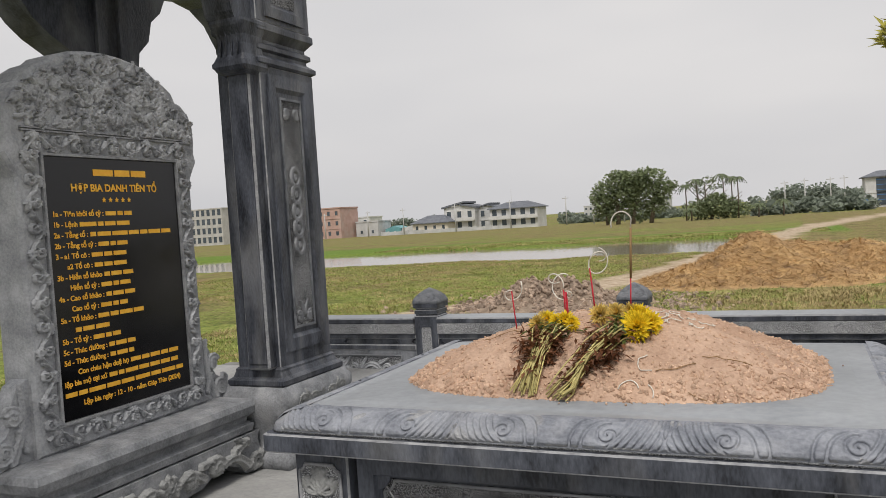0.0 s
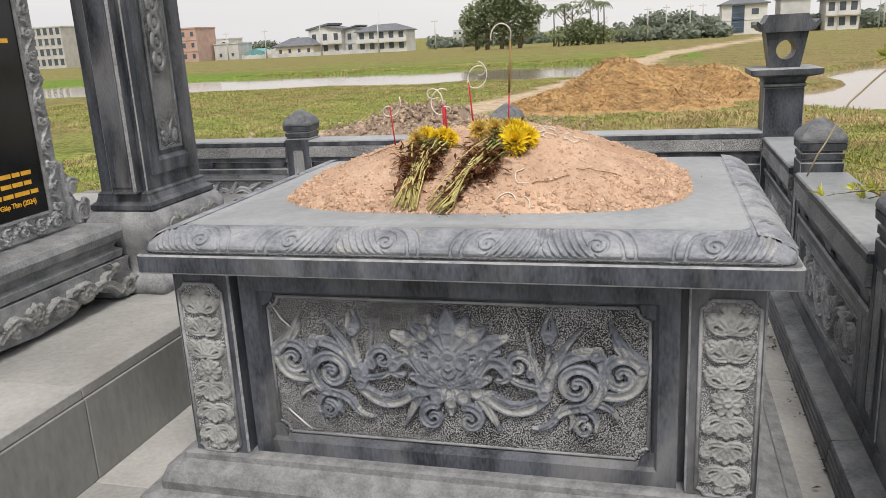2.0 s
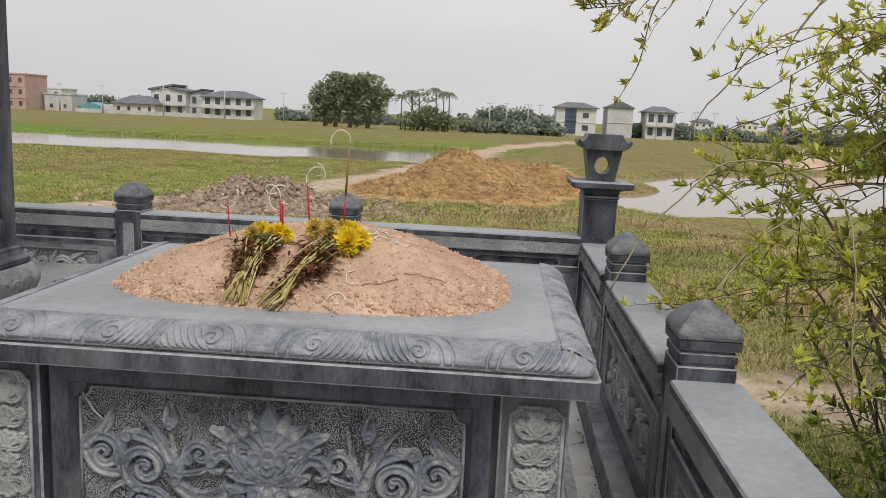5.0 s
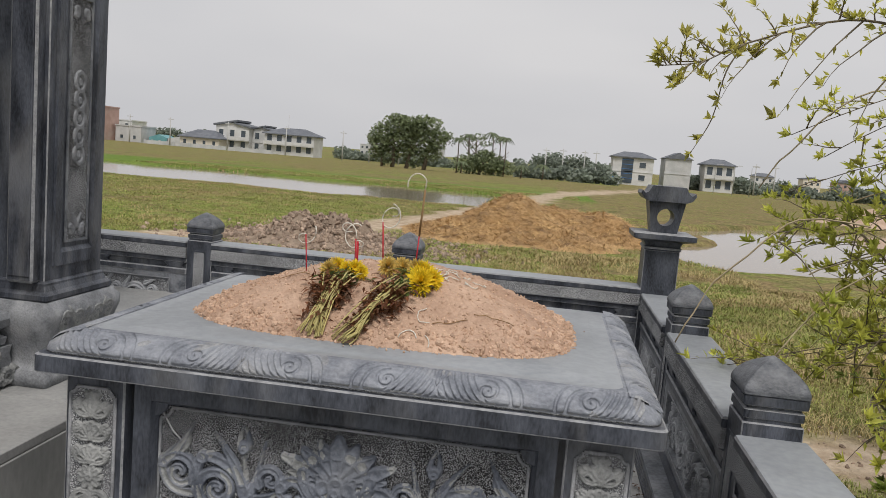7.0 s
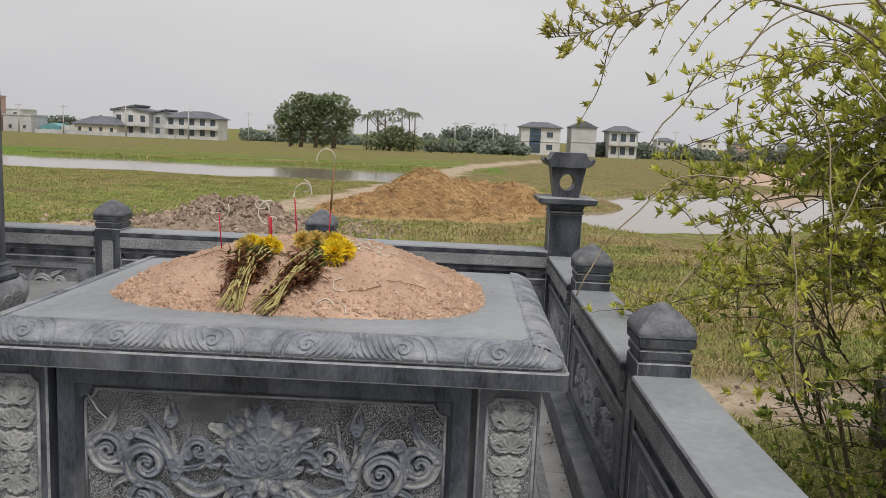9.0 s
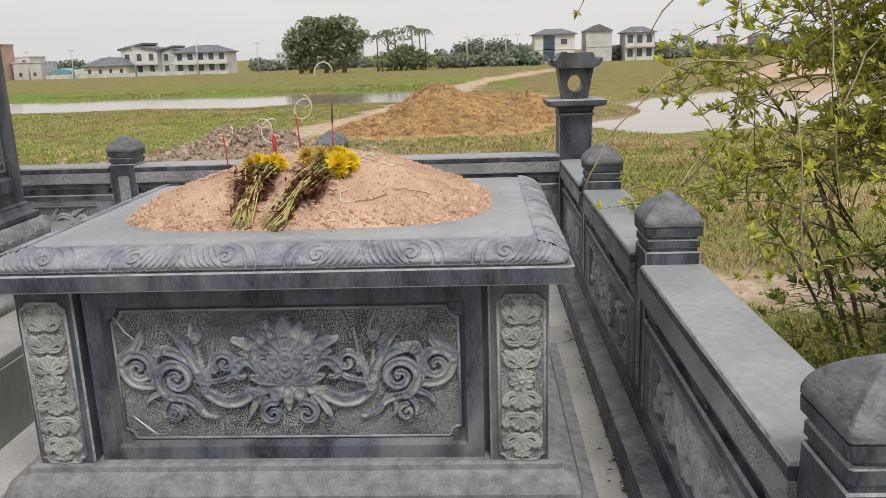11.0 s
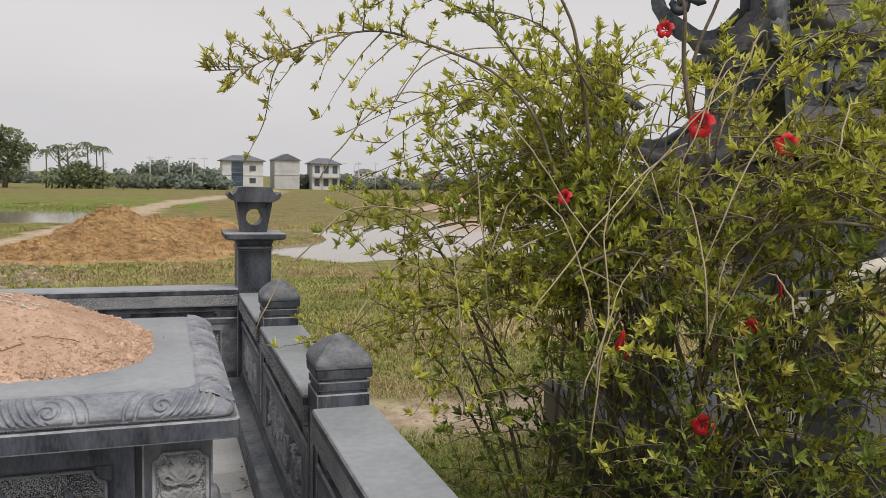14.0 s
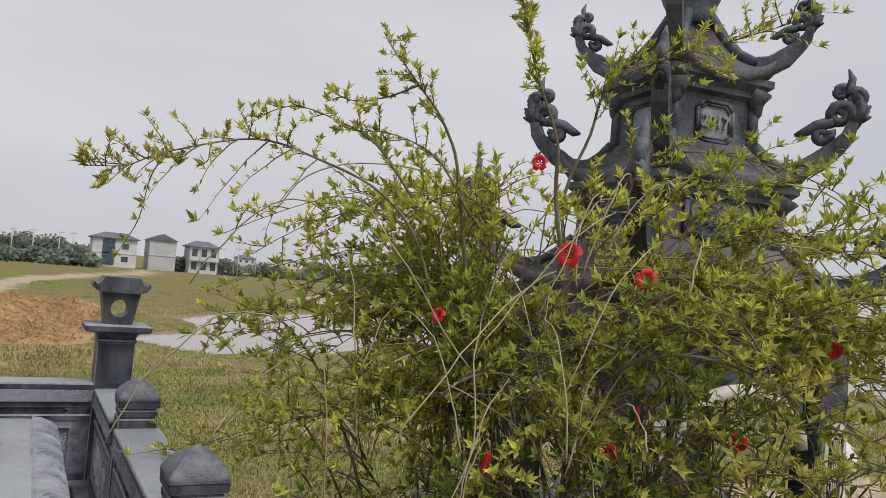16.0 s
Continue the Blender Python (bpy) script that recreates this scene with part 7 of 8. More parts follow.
def whorl(p, d, n, size, v=None, f=None):
    """A rosette of young leaves round a shoot: a ring spread outwards, turned up to the light."""
    v, f = (lv, lf) if v is None else (v, f)
    ax = (d * 0.7 + UP * 0.7 + rand_dir(rng) * 0.35).normalized()
    s = ax.cross(rand_dir(rng)).normalized()
    u = s.cross(ax)
    for k in range(n):
        a = 2.4 * k + rng.uniform(-0.3, 0.3)
        e = ax * (0.55 + 1.1 * k / n) + (s * math.cos(a) + u * math.sin(a)) * rng.uniform(0.4, 0.95)
        add_leaf(v, f, p + ax * 0.012 * k / n, e, ax, size * LEAF_K * rng.uniform(0.6, 1.2))


def bez(p0, p1, p2, p3, n):
    out = []
    for i in range(n):
        k = i / (n - 1)
        out.append(p0 * (1 - k) ** 3 + p1 * 3 * k * (1 - k) ** 2 + p2 * 3 * k * k * (1 - k) + p3 * k ** 3)
    return out


def twig(p, d, ln, leafy=True, droop=0.35, inner=False):
    n = 7
    q = [p]
    e = d.normalized()
    for i in range(n):
        e = (e + Vector((0, 0, -droop / n)) + rand_dir(rng) * 0.16).normalized()
        q.append(q[-1] + e * ln / n)
    tube(twigs, q, [0.0035 - 0.0026 * i / n for i in range(n + 1)], 4)
    if leafy:
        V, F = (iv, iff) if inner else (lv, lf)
        for i in range(1, n):
            if rng.random() < 0.55:
                whorl(q[i], (q[i] - q[i - 1]).normalized(), rng.randint(3, 5), rng.uniform(0.036, 0.06), V, F)
            else:
                e2 = (q[i] - q[i - 1]).normalized() * 0.7 + rand_dir(rng) * 0.9
                add_leaf(V, F, q[i], e2, Vector((0, 0, 1)), LEAF_K * rng.uniform(0.036, 0.06))
        whorl(q[-1], (q[-1] - q[-2]).normalized(), rng.randint(6, 9), rng.uniform(0.05, 0.078), V, F)
    return q


def branch(pts, r, ntwigs, first=0.3, tl=(0.12, 0.38), leaf_all=True):
    n = len(pts)
    tube(stems, pts, [max(r * (1 - 0.85 * i / (n - 1)), 0.002) for i in range(n)], 5)
    for k in range(ntwigs):
        s = first + (1 - first) * (k + rng.random()) / ntwigs
        i = min(int(s * (n - 1)), n - 2)
        p = pts[i].lerp(pts[i + 1], s * (n - 1) - i)
        along = (pts[i + 1] - pts[i]).normalized()
        d = (along * 0.7 + rand_dir(rng) * 0.8 + Vector((0, 0, 0.25)))
        twig(p, d, rng.uniform(*tl), True, rng.uniform(0.0, 0.7))
    whorl(pts[-1], (pts[-1] - pts[-2]).normalized(), 9, 0.065)


# lateral axis as seen from the yard, and the axis going away
RIGHT, AWAY = Vector((0.72, -0.69, 0)), Vector((0.69, 0.72, 0))


def spot(r, a, z):
    return Vector((2.42, 0.8, 0)) + RIGHT * r + AWAY * a + UP * z


def smooth_line(pts, n=5):
    """A smooth run through a few places."""
    P = [Vector(p) for p in pts]
    P = [P[0] * 2 - P[1]] + P + [P[-1] * 2 - P[-2]]
    out = []
    for k in range(1, len(P) - 2):
        a, b, c, d = P[k - 1:k + 3]
        for i in range(n):
            t = i / n
            out.append(0.5 * (2 * b + (c - a) * t + (2 * a - 5 * b + 4 * c - d) * t * t + (3 * b - a - 3 * c + d) * t ** 3))
    return out + [P[-2]]


# named long branches: the low arch over the railing, its drooping shoots, the shoots above it
ARCH = smooth_line([BO + Vector((0, -0.05, 0.2)), (2.4, 0.7, 1.1), (2.2, 0.56, 1.7), (2.0, 0.56, 1.95), (1.74, 0.65, 2.07), (1.5, 0.72, 2.12), (1.19, 0.78, 2.03), (1.05, 0.8, 1.96), (0.91, 0.82, 1.94)])
LEAF_K = 0.62
branch(ARCH, 0.009, 34, 0.5, (0.05, 0.16))
for k, ln in ((20, 0.4), (22, 0.3), (24, 0.42), (26, 0.26), (28, 0.3), (30, 0.18)):
    twig(ARCH[k], Vector((-0.75, 0.05, -0.6)), ln, True, 0.9)
droop = smooth_line([(1.19, 0.78, 2.03), (1.14, 0.8, 1.93), (1.11, 0.8, 1.76), (1.05, 0.81, 1.63)])
tube(twigs, droop, [0.0035 - 0.002 * i / (len(droop) - 1) for i in range(len(droop))], 4)
for k in (4, 6, 8, 10, 12, 13, 15):
    whorl(droop[k], (droop[k] - droop[k - 1]).normalized(), 4 if k < 15 else 6, 0.06)
branch(smooth_line([BO, (2.45, 0.6, 1.2), (2.3, 0.48, 2.0), (2.2, 0.46, 2.25), (2.09, 0.51, 2.41), (1.96, 0.57, 2.58)]), 0.012, 14, 0.6, (0.05, 0.14))
branch(smooth_line([(2.09, 0.51, 2.41), (1.98, 0.56, 2.35), (1.86, 0.61, 2.32), (1.78, 0.64, 2.34)]), 0.005, 10, 0.1, (0.03, 0.06))
branch(smooth_line([(2.1, 0.5, 1.95), (1.96, 0.58, 2.15), (1.81, 0.63, 2.23), (1.64, 0.68, 2.27), (1.5, 0.72, 2.21)]), 0.006, 12, 0.1, (0.03, 0.1))
branch(smooth_line([(2.35, 0.46, 1.9), (2.2, 0.5, 2.12), (2.02, 0.55, 2.2), (1.88, 0.6, 2.2)]), 0.006, 12, 0.1, (0.04, 0.14))
branch(smooth_line([BO, (2.75, 0.35, 1.2), (2.62, 0.25, 2.0), (2.59, 0.23, 2.23), (2.5, 0.28, 2.5), (2.42, 0.33, 2.85), (2.36, 0.35, 3.05)]), 0.013, 56, 0.62, (0.03, 0.07))
LEAF_K = 0.8
# shoots that climb over the pagoda's roofs
branch(smooth_line([BO + RIGHT * 0.6, (3.0, 0.5, 1.3), (3.02, 0.75, 2.0), (3.13, 0.72, 2.4), (3.2, 0.68, 2.66), (3.38, 0.5, 2.78), (3.52, 0.33, 2.84), (3.7, 0.05, 2.92)]), 0.012, 42, 0.45, (0.1, 0.3))
branch(smooth_line([BO + RIGHT * 0.5, (2.95, 0.3, 1.2), (3.05, 0.5, 1.9), (3.2, 0.42, 2.25), (3.42, 0.2, 2.3), (3.65, -0.05, 2.22), (3.8, -0.25, 2.1)]), 0.011, 32, 0.45, (0.08, 0.26))
branch(smooth_line([BO + RIGHT * 0.6, (3.0, 0.1, 1.2), (3.2, 0.1, 1.8), (3.45, -0.1, 1.95), (3.7, -0.35, 1.85), (3.85, -0.5, 1.7)]), 0.01, 26, 0.4, (0.08, 0.26))
branch(bez(BO, spot(-0.5, 0, 0.7), spot(-0.7, -0.1, 0.9), Vector((1.7, 0.45, 0.72)), 16), 0.01, 8, 0.5)
branch(bez(BO, spot(-0.4, 0, 0.9), spot(-0.8, 0, 1.15), Vector((1.66, 0.85, 0.95)), 16), 0.01, 10, 0.4)
branch(bez(BO, spot(-0.3, 0, 1.1), spot(-0.9, 0.1, 1.7), Vector((1.5, 1.2, 1.3)), 18), 0.012, 22, 0.4)
# the body of the bush
for k in range(27):
    lat = rng.uniform(-0.3, 1.85)
    top = 2.15 - 0.5 * (max(-lat, 0) / 0.95) ** 2 - 0.55 * smooth(0.2, 0.7, lat)
    z = rng.uniform(0.35, top) if k % 3 else rng.uniform(1.2, top)
    if lat < 0.1 and z < 1.1:
        z += 0.8
    a = rng.uniform(-0.55, 0.5)
    end = spot(lat, a, z)
    start = BO + Vector((rng.gauss(0, 0.12), rng.gauss(0, 0.12), 0.05)) + RIGHT * (rng.uniform(0.2, 0.9) if lat > 0.3 else 0.25)
    c1 = start + (end - start) * 0.2 + UP * (0.6 + 0.5 * rng.random()) * max(z, 0.6) * 0.7
    c2 = end + UP * rng.uniform(0.1, 0.55) - (end - start).normalized() * 0.35
    branch(bez(start, c1, c2, end, 16), rng.uniform(0.005, 0.011), rng.randint(8, 12), 0.25, (0.1, 0.36))
# a dome of long arching shoots towards the railing, falling outwards at every height
for k in range(46):
    lat, a = rng.uniform(-1.2, 0.3), rng.uniform(-0.35, 0.45)
    z = rng.uniform(0.75, 1.95) - 0.2 * max(-lat - 0.6, 0)
    end = spot(lat, a, z)
    start = spot(rng.uniform(0.1, 0.7), rng.uniform(-0.15, 0.2), rng.uniform(0.1, 1.0))
    top = min(z + rng.uniform(0.25, 0.6), 2.25)
    mid = spot(lat * 0.25 + rng.uniform(0.0, 0.3), a * 0.4, top)
    branch(bez(start, start.lerp(mid, 0.7) + UP * 0.2, mid, end, 20), rng.uniform(0.0035, 0.0065), rng.randint(15, 21), 0.3, (0.08, 0.28))
# limbs that sprawl sideways through the crown
for k in range(32):
    lat, a, z = rng.uniform(0.0, 1.5), rng.uniform(-0.45, 0.35), rng.uniform(0.6, 1.5)
    sx = rng.choice((-1, 1, 1)) * rng.uniform(0.5, 1.0)
    if lat + sx < -0.95 or lat + sx > 2.1:
        sx = -sx
    p0 = spot(lat, a, z)
    p3 = spot(lat + sx, a + rng.uniform(-0.35, 0.15), z + rng.uniform(-0.2, 0.25))
    branch(bez(p0, p0.lerp(p3, 0.3) + UP * rng.uniform(0.1, 0.4), p0.lerp(p3, 0.7) + UP * rng.uniform(0.0, 0.3), p3, 14), rng.uniform(0.004, 0.009), rng.randint(8, 13), 0.1, (0.07, 0.24))
for k in range(16):
    p0 = spot(rng.uniform(0.5, 0.9), rng.uniform(-0.3, 0.2), rng.uniform(1.1, 1.6))
    p3 = spot(rng.uniform(1.4, 2.15), rng.uniform(-0.4, 0.1), rng.uniform(1.2, 1.62))
    branch(bez(p0, p0.lerp(p3, 0.3) + UP * 0.35, p0.lerp(p3, 0.7) + UP * 0.25, p3, 14), 0.006, rng.randint(10, 14), 0.2, (0.08, 0.26))
for k in range(22):
    p0 = spot(rng.uniform(0.3, 1.0), rng.uniform(-0.3, 0.3), rng.uniform(1.2, 1.6))
    p3 = spot(rng.uniform(0.5, 2.0), rng.uniform(-0.3, 0.3), rng.uniform(1.65, 2.1))
    branch(bez(p0, p0.lerp(p3, 0.3) + UP * 0.3, p0.lerp(p3, 0.7) + UP * 0.25, p3, 14), 0.005, rng.randint(6, 9), 0.3, (0.06, 0.2))
# leafy side shoots over the face towards the yard, down to the ground
for k in range(200):
    lat, z = rng.uniform(-0.35, 1.75), rng.uniform(-0.05, 1.75)
    z -= 0.25 * smooth(0.4, 0.8, lat) * (z > 1.2)
    if lat < 0.1 and z < 0.5 and rng.random() < 0.8:
        continue
    bulge = 0.62 * math.sin(min(max((z + 0.35) / 2.1, 0), 1) * math.pi) * (1 - 0.35 * abs(lat - 0.7))
    p = spot(lat, -bulge + rng.uniform(-0.05, 0.25), z)
    d = -AWAY * 0.5 + RIGHT * rng.uniform(-0.7, 0.7) + UP * rng.uniform(-0.4, 0.7)
    back = p - d.normalized() * 0.1 + AWAY * 0.25 - UP * 0.2
    tube(twigs, [back, back.lerp(p, 0.5) + UP * 0.02, p], [0.005, 0.0045, 0.004], 4)
    # low shoots more often take the leaf colour with shade in it
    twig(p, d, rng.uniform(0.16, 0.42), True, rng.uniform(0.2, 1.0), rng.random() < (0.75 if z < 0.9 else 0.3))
# trailing shoots at the foot, mostly in the leaf colour darkened for shade
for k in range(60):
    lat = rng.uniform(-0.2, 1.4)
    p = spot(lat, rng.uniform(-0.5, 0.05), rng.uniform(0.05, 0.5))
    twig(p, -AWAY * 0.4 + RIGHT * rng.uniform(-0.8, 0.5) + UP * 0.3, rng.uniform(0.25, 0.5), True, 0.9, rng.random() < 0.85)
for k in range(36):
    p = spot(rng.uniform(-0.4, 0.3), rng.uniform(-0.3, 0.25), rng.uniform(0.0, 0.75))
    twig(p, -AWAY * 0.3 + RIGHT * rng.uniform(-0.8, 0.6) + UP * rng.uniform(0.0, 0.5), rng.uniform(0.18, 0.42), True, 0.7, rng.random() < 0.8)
# hanging dry vines
for k in range(95):
    p = spot(rng.uniform(-0.7, 1.4), rng.uniform(-0.5, 0.3), rng.uniform(1.0, 2.1))
    q = [p]
    e = Vector((rng.gauss(0, 0.6), rng.gauss(0, 0.6), rng.uniform(-0.4, 0.5))).normalized()
    for i in range(12):
        e = (e + Vector((0, 0, -0.14)) + rand_dir(rng) * 0.2).normalized()
        q.append(q[-1] + e * rng.uniform(0.04, 0.1))
    tube(vines, q, [0.0032] * len(q), 4)
# inner leaves, their shade darkened into the leaf colour
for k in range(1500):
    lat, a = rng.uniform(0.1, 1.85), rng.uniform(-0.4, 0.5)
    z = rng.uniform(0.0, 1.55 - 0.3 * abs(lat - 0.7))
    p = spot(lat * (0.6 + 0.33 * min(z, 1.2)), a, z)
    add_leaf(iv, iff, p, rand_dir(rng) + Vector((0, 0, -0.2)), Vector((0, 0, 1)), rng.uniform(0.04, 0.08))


def leaf_part(name, v, f, mat):
    me = bpy.data.meshes.new(name)
    me.from_pydata([tuple(Vector(q) - BO) for q in v], [], f)
    me.materials.append(mat)
    ob = new(name, me)
    ob.parent = bush
    return ob


for bm, nm, mt in ((stems, "branchwork", TWIG), (twigs, "twigwork", TWIG), (vines, "dry_vine", VINE)):
    bmesh.ops.translate(bm, vec=-BO, verts=bm.verts)
    part(nm, bm, mt, bush)
leaf_part("young_leaves", lv, lf, LEAF)["label"] = "yellow-green young leaves"
leaf_part("inner_leaves", iv, iff, SHADED_LEAF)["label"] = "deeper green inner and lower leaves, darkened for shade"


def blossom(p, r, face, closed=False):
    """A five-petalled red flower with a long stamen column; closed: a hanging spent bud."""
    bm = bmesh.new()
    f = Vector(face).normalized()
    s = f.cross(UP).normalized()
    u = s.cross(f)
    o = Vector(p) - BO
    if closed:
        for k in range(4):
            q = [o]
            e = Vector((rng.gauss(0, 0.25), rng.gauss(0, 0.25), -1)).normalized()
            for i in range(6):
                q.append(q[-1] + e * r * 0.35 + rand_dir(rng) * r * 0.06)
            tube(bm, q, [r * 0.05, r * 0.12, r * 0.1, r * 0.11, r * 0.09, r * 0.07, r * 0.02], 5)
    else:
        for k in range(5):
            a0 = 2 * math.pi * k / 5 + 0.3
            rows = []
            for i in range(5):
                rr = r * (0.08 + 0.23 * i)
                wd = (0.28, 0.55, 0.74, 0.68, 0.36)[i]
                z = (0.05, 0.3, 0.5, 0.55, 0.35)[i] * r
                rows.append([bm.verts.new(o + s * rr * math.cos(a0 + t * wd) + u * rr * math.sin(a0 + t * wd) + f * (z + r * 0.13 * math.sin(6 * t + 2 * i + k))) for t in (-1, -0.4, 0.2, 0.9)])
            for A, B in zip(rows, rows[1:]):
                for j in range(3):
                    bm.faces.new((A[j], A[j + 1], B[j + 1], B[j])).smooth = True
        tube(bm, [o, o + f * r * 0.7 - UP * r * 0.1, o + f * r * 1.2 - UP * r * 0.3], [r * 0.05, r * 0.04, r * 0.06], 5)
    part("hibiscus_flower", bm, RED, bush, "spent hanging red flower" if closed else "open red hibiscus flower")


for p, r, cl in (((2.61, 0.1, 1.765), 0.062, False), ((2.83, -0.08, 1.695), 0.05, False), ((2.2, 0.37, 1.49), 0.036, False), ((3.12, -0.3, 1.13), 0.05, False), ((2.76, -0.02, 1.04), 0.046, False), ((2.66, 0.08, 0.65), 0.05, False), ((2.4, 0.24, 0.99), 0.066, True), ((2.83, -0.09, 1.22), 0.04, True), ((2.54, 0.26, 2.13), 0.04, False), ((3.42, -0.45, 1.5), 0.045, False)):
    blossom(p, r * 0.88, (-0.65 + rng.uniform(-0.6, 0.6), -0.72 + rng.uniform(-0.5, 0.5), rng.uniform(-0.5, 0.5)), cl)

# ---- offerings on the mound ----
STEM = surf("wilted_stem", (0.34, 0.28, 0.1), (0.56, 0.5, 0.22), 10, 60, 0.8, 0.2, rand=0.25, island=True)
WILT = leaf_material("wilted_leaf", (0.12, 0.045, 0.02), (0.26, 0.12, 0.055), 0.2, 0.4, (0.1, 0.1, 0.03))
GREEN_LEAF = leaf_material("chrysanthemum_leaf", (0.06, 0.09, 0.02), (0.14, 0.17, 0.05), 0.3, 0.35)
YELLOW = leaf_material("yellow_petal", (0.78, 0.56, 0.02), (0.92, 0.74, 0.06), 0.3, 0.2)
FADED = leaf_material("faded_petal", (0.55, 0.38, 0.08), (0.72, 0.55, 0.18), 0.3, 0.25)
RED_STICK = surf("red_incense_stick", (0.42, 0.012, 0.03), (0.55, 0.03, 0.05), 10, 60, 0.7, 0.0)
ASH = surf("curled_incense_ash", (0.55, 0.52, 0.46), (0.72, 0.69, 0.62), 20, 90, 0.9, 0.1)
BROWN_STICK = surf("brown_incense", (0.2, 0.12, 0.05), (0.3, 0.19, 0.09), 10, 60, 0.8, 0.0)


def on_mound(x, y, up=0.0):
    return Vector((x, y, 0.925 + max(mound_z(x, y), 0) + up))


def bouquet(foot, head, spread, heads, label, seed):
    """Stems lying up the slope, wilted leaves, flower heads at the top."""
    rng = random.Random(seed)
    p = thing("bouquet", on_mound(*foot), 0, label, "flowers", "bouquets")
    o = p.matrix_basis.translation.copy()
    f, h = Vector(foot).to_2d(), Vector(head).to_2d()
    side = Vector((-(h - f).y, (h - f).x)).normalized()
    bm = bmesh.new()
    for k in range(22):
        a, b = rng.uniform(-0.045, 0.045), rng.gauss(0, spread)
        lift = rng.uniform(0.006, 0.035)
        pts = []
        for i in range(9):
            t = i / 8
            q = f.lerp(h, t - 0.04 + rng.uniform(0, 0.02)) + side * (a * (1 - t) + b * t - 0.2 * a * math.sin(3.1 * t))
            pts.append(on_mound(q.x, q.y, lift + 0.02 * math.sin(3.1 * t)) - o)
        tube(bm, pts, 0.0026, 5)
    part("stem_sheaf", bm, STEM, p, "yellowing bundled stems")
    v, fc, v2, fc2 = [], [], [], []
    for k in range(720):
        t = min(max(rng.gauss(0.58, 0.2), 0.08), 0.95)
        q = f.lerp(h, t) + side * rng.gauss(0, 0.018 + spread * t * 0.8)
        c = on_mound(q.x, q.y, rng.uniform(0.008, 0.05)) - o
        V, F = (v2, fc2) if t > 0.72 and rng.random() < 0.75 else (v, fc)
        add_leaf(V, F, c, Vector((rng.gauss(0, 1), rng.gauss(0, 1), rng.gauss(0, 0.5))), Vector((0, 0, 1)), rng.uniform(0.018, 0.045))
    for nm, V, F, m in (("wilted_leaves", v, fc, WILT), ("green_leaves", v2, fc2, GREEN_LEAF)):
        me = bpy.data.meshes.new(nm)
        me.from_pydata([tuple(q) for q in V], [], F)
        me.materials.append(m)
        ob = new(nm, me)
        ob.parent = p
    for du, dv, r, fresh in heads:
        q = h + side * du + (h - f).normalized() * dv
        c = on_mound(q.x, q.y, 0.028) - o
        n = Vector((rng.uniform(-0.3, 0.3), -0.9, rng.uniform(0.3, 0.8))).normalized()
        s = n.cross(Vector((0, 0, 1))).normalized()
        u = s.cross(n)
        V, F = [], []
        for ring in range(5):
            m = 16 + 2 * ring
            for k in range(m):
                a = 2 * math.pi * (k + 0.37 * ring) / m + rng.uniform(-0.1, 0.1)
                open_ = 0.15 + 0.27 * ring
                d = (s * math.cos(a) + u * math.sin(a)) * math.sin(open_) + n * math.cos(open_) + Vector((0, 0, -0.12 * ring * 0.4))
                add_leaf(V, F, c + d * r * 0.12, d, n, r * rng.uniform(0.85, 1.1))
        me = bpy.data.meshes.new("flower_head")
        me.from_pydata([tuple(q) for q in V], [], F)
        me.materials.append(YELLOW if fresh else FADED)
        ob = new("flower_head", me)
        ob.parent = p
        ob["label"] = "yellow chrysanthemum head" if fresh else "faded chrysanthemum head"


bouquet((-0.165, 0.215), (-0.135, 0.5), 0.028, [(0.06, 0.0, 0.035, False), (0.035, 0.03, 0.036, True), (0.0, 0.01, 0.03, True), (-0.03, 0.02, 0.036, True), (-0.06, -0.005, 0.028, True), (0.05, 0.035, 0.03, False)], "wilted bunch of yellow chrysanthemums lying on the soil", 1)
bouquet((-0.045, 0.19), (0.12, 0.49), 0.032, [(0.11, -0.02, 0.038, False), (0.07, 0.02, 0.036, False), (0.02, 0.03, 0.036, False), (-0.02, 0.0, 0.048, True), (-0.05, -0.03, 0.05, True), (-0.01, 0.035, 0.042, True), (-0.06, 0.015, 0.042, True), (0.09, 0.03, 0.034, False)], "wilted bunch with large yellow chrysanthemum heads", 2)


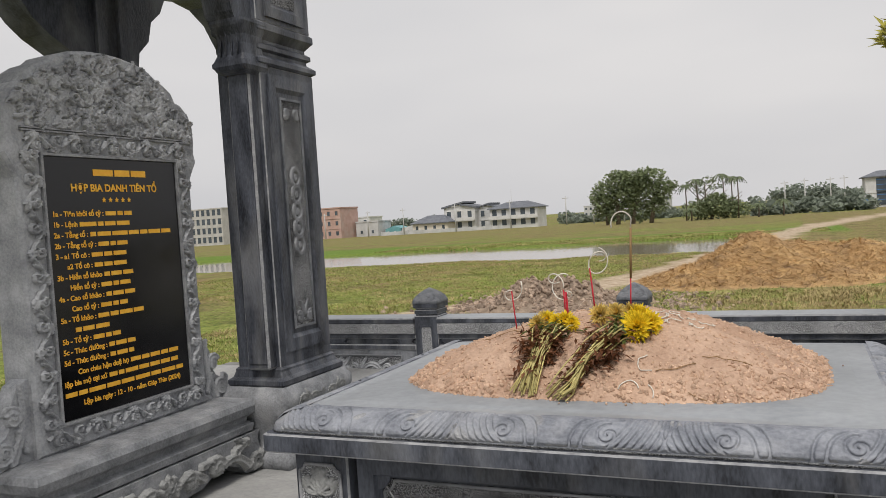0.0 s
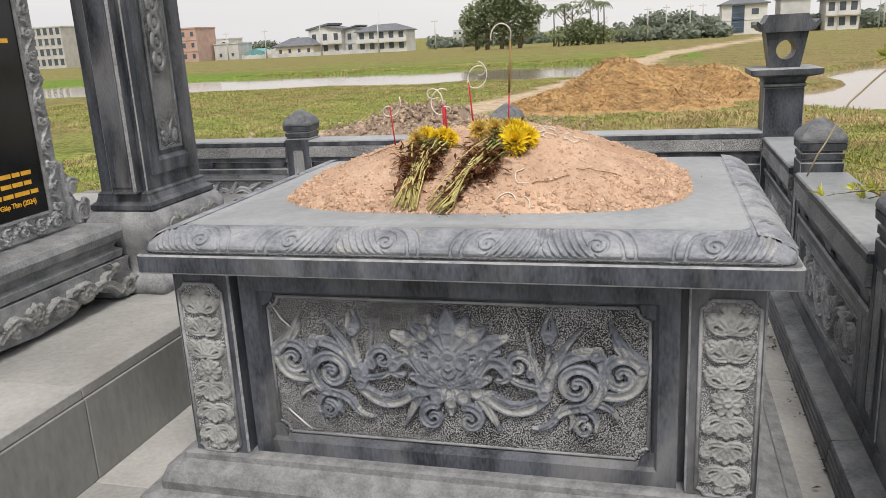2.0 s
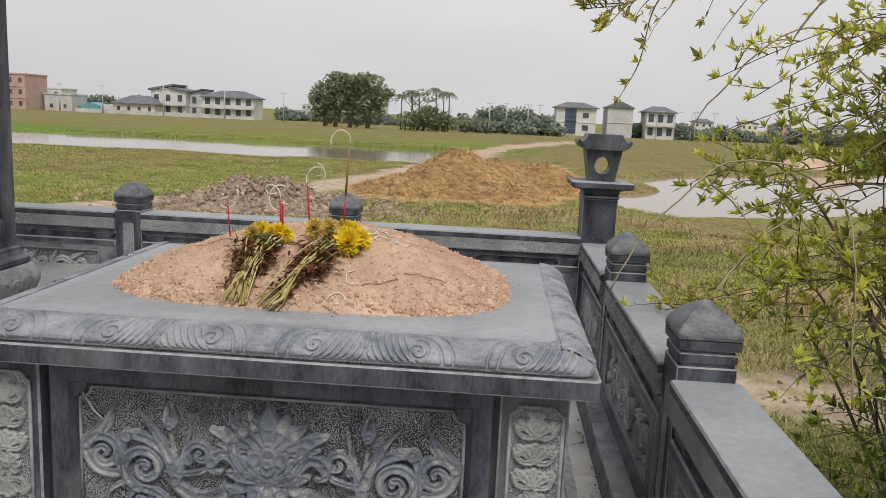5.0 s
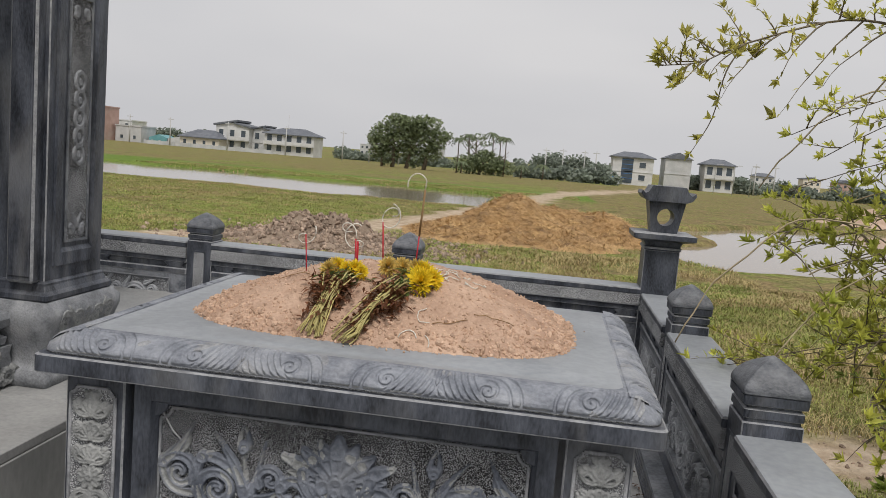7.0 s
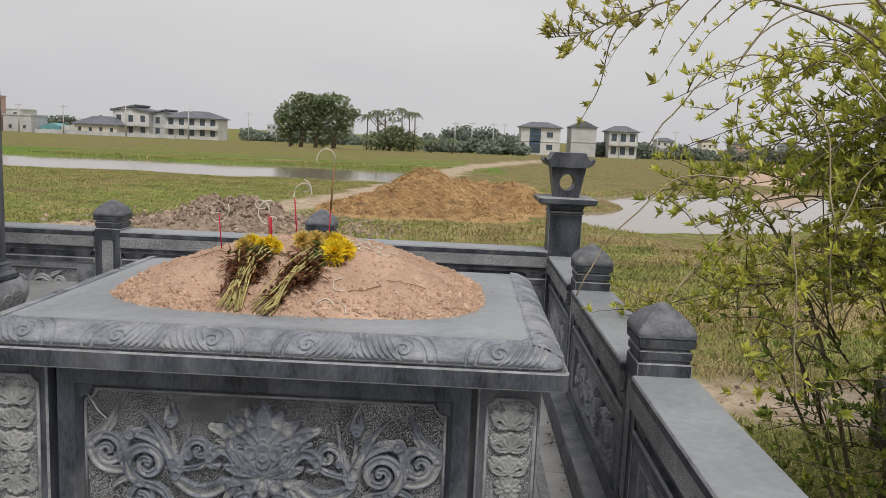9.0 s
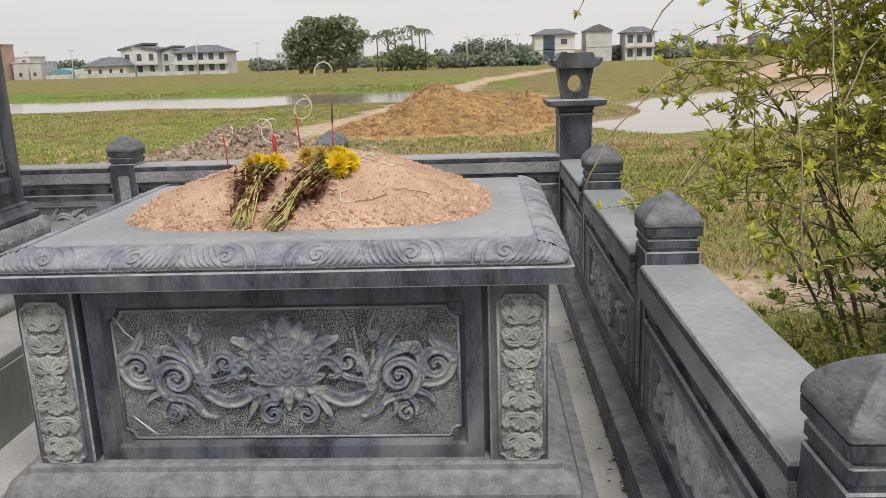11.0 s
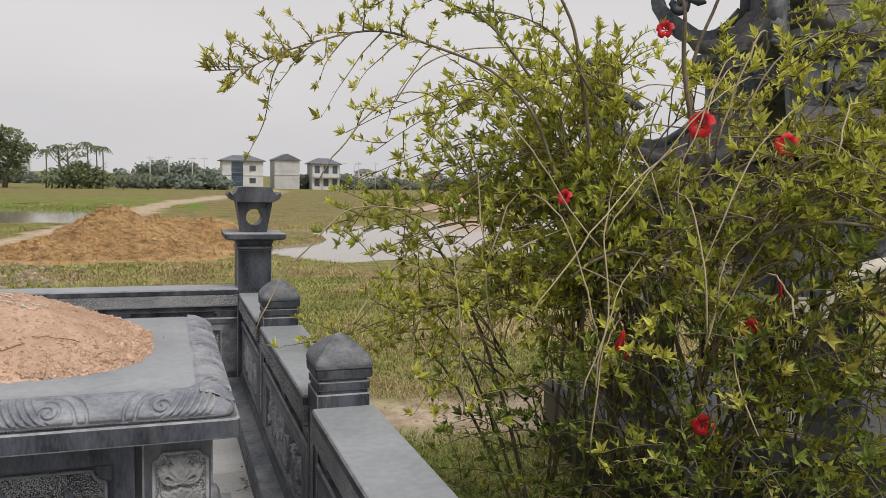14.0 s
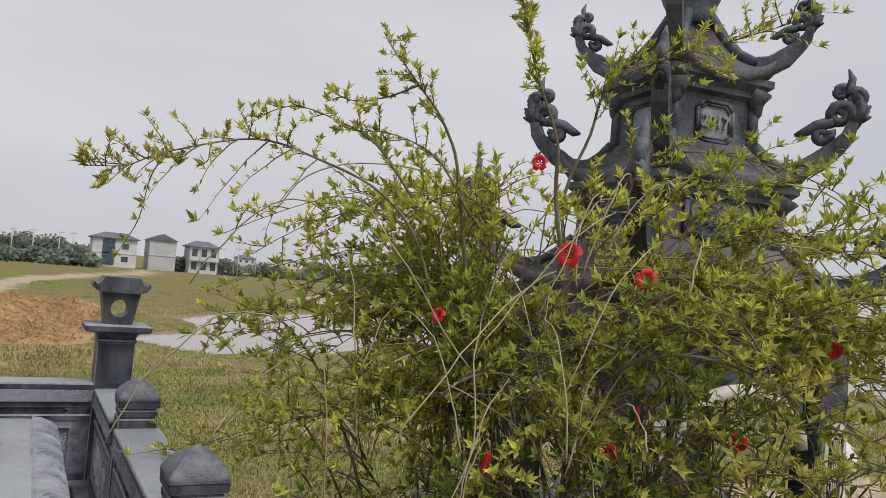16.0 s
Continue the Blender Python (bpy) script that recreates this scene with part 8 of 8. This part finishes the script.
def incense(x, y, lean, h, sticks, seed, tall=False):
    rng = random.Random(seed)
    b = on_mound(x, y, -0.01)
    p = thing("incense_sticks", b, 0, "tall brown incense stick with a curled ash end" if tall else "red incense stick stubs with curled ash", "incense", "incense on the mound")
    for k in range(sticks):
        dx, dy = rng.uniform(-0.008, 0.008), rng.uniform(-0.008, 0.008)
        hh = h * rng.uniform(0.85, 1.0)
        bm = bmesh.new()
        red = 0.13 if tall else hh
        tube(bm, [(dx, dy, 0), (dx + lean * red, dy, red)], 0.0024, 5)
        part("stick", bm, RED_STICK, p)
        tip = Vector((dx + lean * red, dy, red))
        if tall:
            bm = bmesh.new()
            e = Vector((dx + lean * hh, dy, hh))
            tube(bm, [tip, e], 0.0038, 6)
            part("burnt_length", bm, BROWN_STICK, p)
            tip = e
            c = [tip + Vector((-0.02 + 0.026 * math.cos(a) - 0.006 * (a - 0.0), 0.0, 0.02 + 0.036 * math.sin(a))) for a in [0.0 + 0.28 * i for i in range(14)]]
            c = [tip] + c[1:]
        else:
            st, hd, r = rng.uniform(0, 6.28), rng.choice((-1, 1)), rng.uniform(0.02, 0.034)
            c = [tip + Vector((r * (math.cos(st + hd * 0.35 * i) - math.cos(st)), rng.uniform(-0.002, 0.002) + 0.002 * i, r * (math.sin(st + hd * 0.35 * i) - math.sin(st)) + 0.003 * i)) for i in range(rng.randint(9, 20))]
        bm = bmesh.new()
        tube(bm, c, 0.0024, 5)
        part("ash_curl", bm, ASH, p, "pale curled ash")


incense(-0.31, 0.62, -0.08, 0.15, 1, 1)
incense(-0.13, 0.62, -0.03, 0.13, 3, 2)
incense(-0.02, 0.62, -0.07, 0.18, 2, 3)
incense(0.1, 0.62, 0.05, 0.33, 1, 4, True)
bm = bmesh.new()
rng = random.Random(14)
for k in range(26):
    x, y = (rng.gauss(0.24, 0.07), rng.gauss(0.62, 0.07)) if k < 18 else (rng.uniform(-0.05, 0.2), rng.uniform(0.2, 0.42))
    st, r = rng.uniform(0, 6.28), rng.uniform(0.01, 0.032)
    pts = []
    for i in range(rng.randint(5, 12)):
        a = st + 0.38 * i
        q = (x + r * math.cos(a), y + r * math.sin(a))
        pts.append(on_mound(*q, 0.006))
    tube(bm, pts, 0.0018, 5)
solid("fallen_ash", bm, ASH, "scattered curls of pale incense ash on the soil", "incense ash", kind="stuff")
# dark rootlets in the soil
bm = bmesh.new()
for x, y, a, n in ((0.33, 0.36, 0.5, 8), (-0.42, 0.52, 0.6, 9), (0.3, 0.25, -0.4, 5), (0.2, 0.3, 0.3, 7)):
    pts = []
    for i in range(n):
        x, y = x + 0.02 * math.cos(a), y + 0.02 * math.sin(a)
        a += rng.uniform(-0.4, 0.4)
        pts.append(on_mound(x, y, 0.006))
    tube(bm, pts, 0.0014, 4)
solid("rootlets", bm, BROWN_STICK, "thin brown rootlets on the soil", "rootlets", kind="stuff")

# dead leaves in the gutter by the railing
v, f = [], []
for k in range(70):
    x, y = 1.132 - abs(rng.gauss(0, 0.018)), rng.choice((-0.5, 0.1, 0.45, 1.0, 1.6)) + rng.gauss(0, 0.14)
    add_leaf(v, f, Vector((x, y, 0.008 + rng.uniform(0, 0.012))), Vector((rng.gauss(0, 1), rng.gauss(0, 1), rng.uniform(-0.1, 0.3))), Vector((0, 0, 1)), rng.uniform(0.012, 0.035))
me = bpy.data.meshes.new("dead_leaves")
me.from_pydata(v, [], f)
me.materials.append(surf("dead_leaf", (0.03, 0.018, 0.012), (0.09, 0.05, 0.03), 10, 50, 0.9, 0.0, rand=0.4, island=True))
tagged(new("dead_leaves", me), "dark dead leaves on the paving by the railing", "leaves", kind="stuff")

# ---- paving slabs ----
def slabs(parent, name, xs, ys, z0, z1, mat, gap=0.003):
    """Loose-laid stone slabs on a grid of joints; alike sizes share a mesh."""
    made = {}
    for x0, x1 in zip(xs, xs[1:]):
        for y0, y1 in zip(ys, ys[1:]):
            w, d = round(x1 - x0 - gap, 3), round(y1 - y0 - gap, 3)
            if (w, d) not in made:
                bm = bmesh.new()
                box(bm, -w / 2, w / 2, -d / 2, d / 2, z0, z1, 0.003)
                made[w, d] = finish(bm, name, mat)
            ob = new(name, made[w, d])
            ob.location = ((x0 + x1) / 2, (y0 + y1) / 2, 0)
            ob.parent = parent


slabs(floor_ob, "paving_slab", [-1.31, -1.0, -0.4, 0.2, 0.8, 1.145], [-6.0 + 0.6 * k for k in range(17)], -0.02, 0.0, PAVING)
slabs(platform, "platform_slab", [-4.2, -3.4, -2.6, -1.95, -1.3], [-6.0 + 0.86 * k for k in range(11)] + [3.4], 0.31, 0.35, PAVING)
# facing slabs on the platform's edge
made = None
for k in range(11):
    if made is None:
        bm = bmesh.new()
        box(bm, -0.01, 0.01, -0.428, 0.428, 0.0, 0.308, 0.003)
        made = finish(bm, "facing_slab", FACING)
    ob = new("facing_slab", made)
    ob.location = (-1.305, -5.57 + 0.86 * k, 0)
    ob.parent = platform
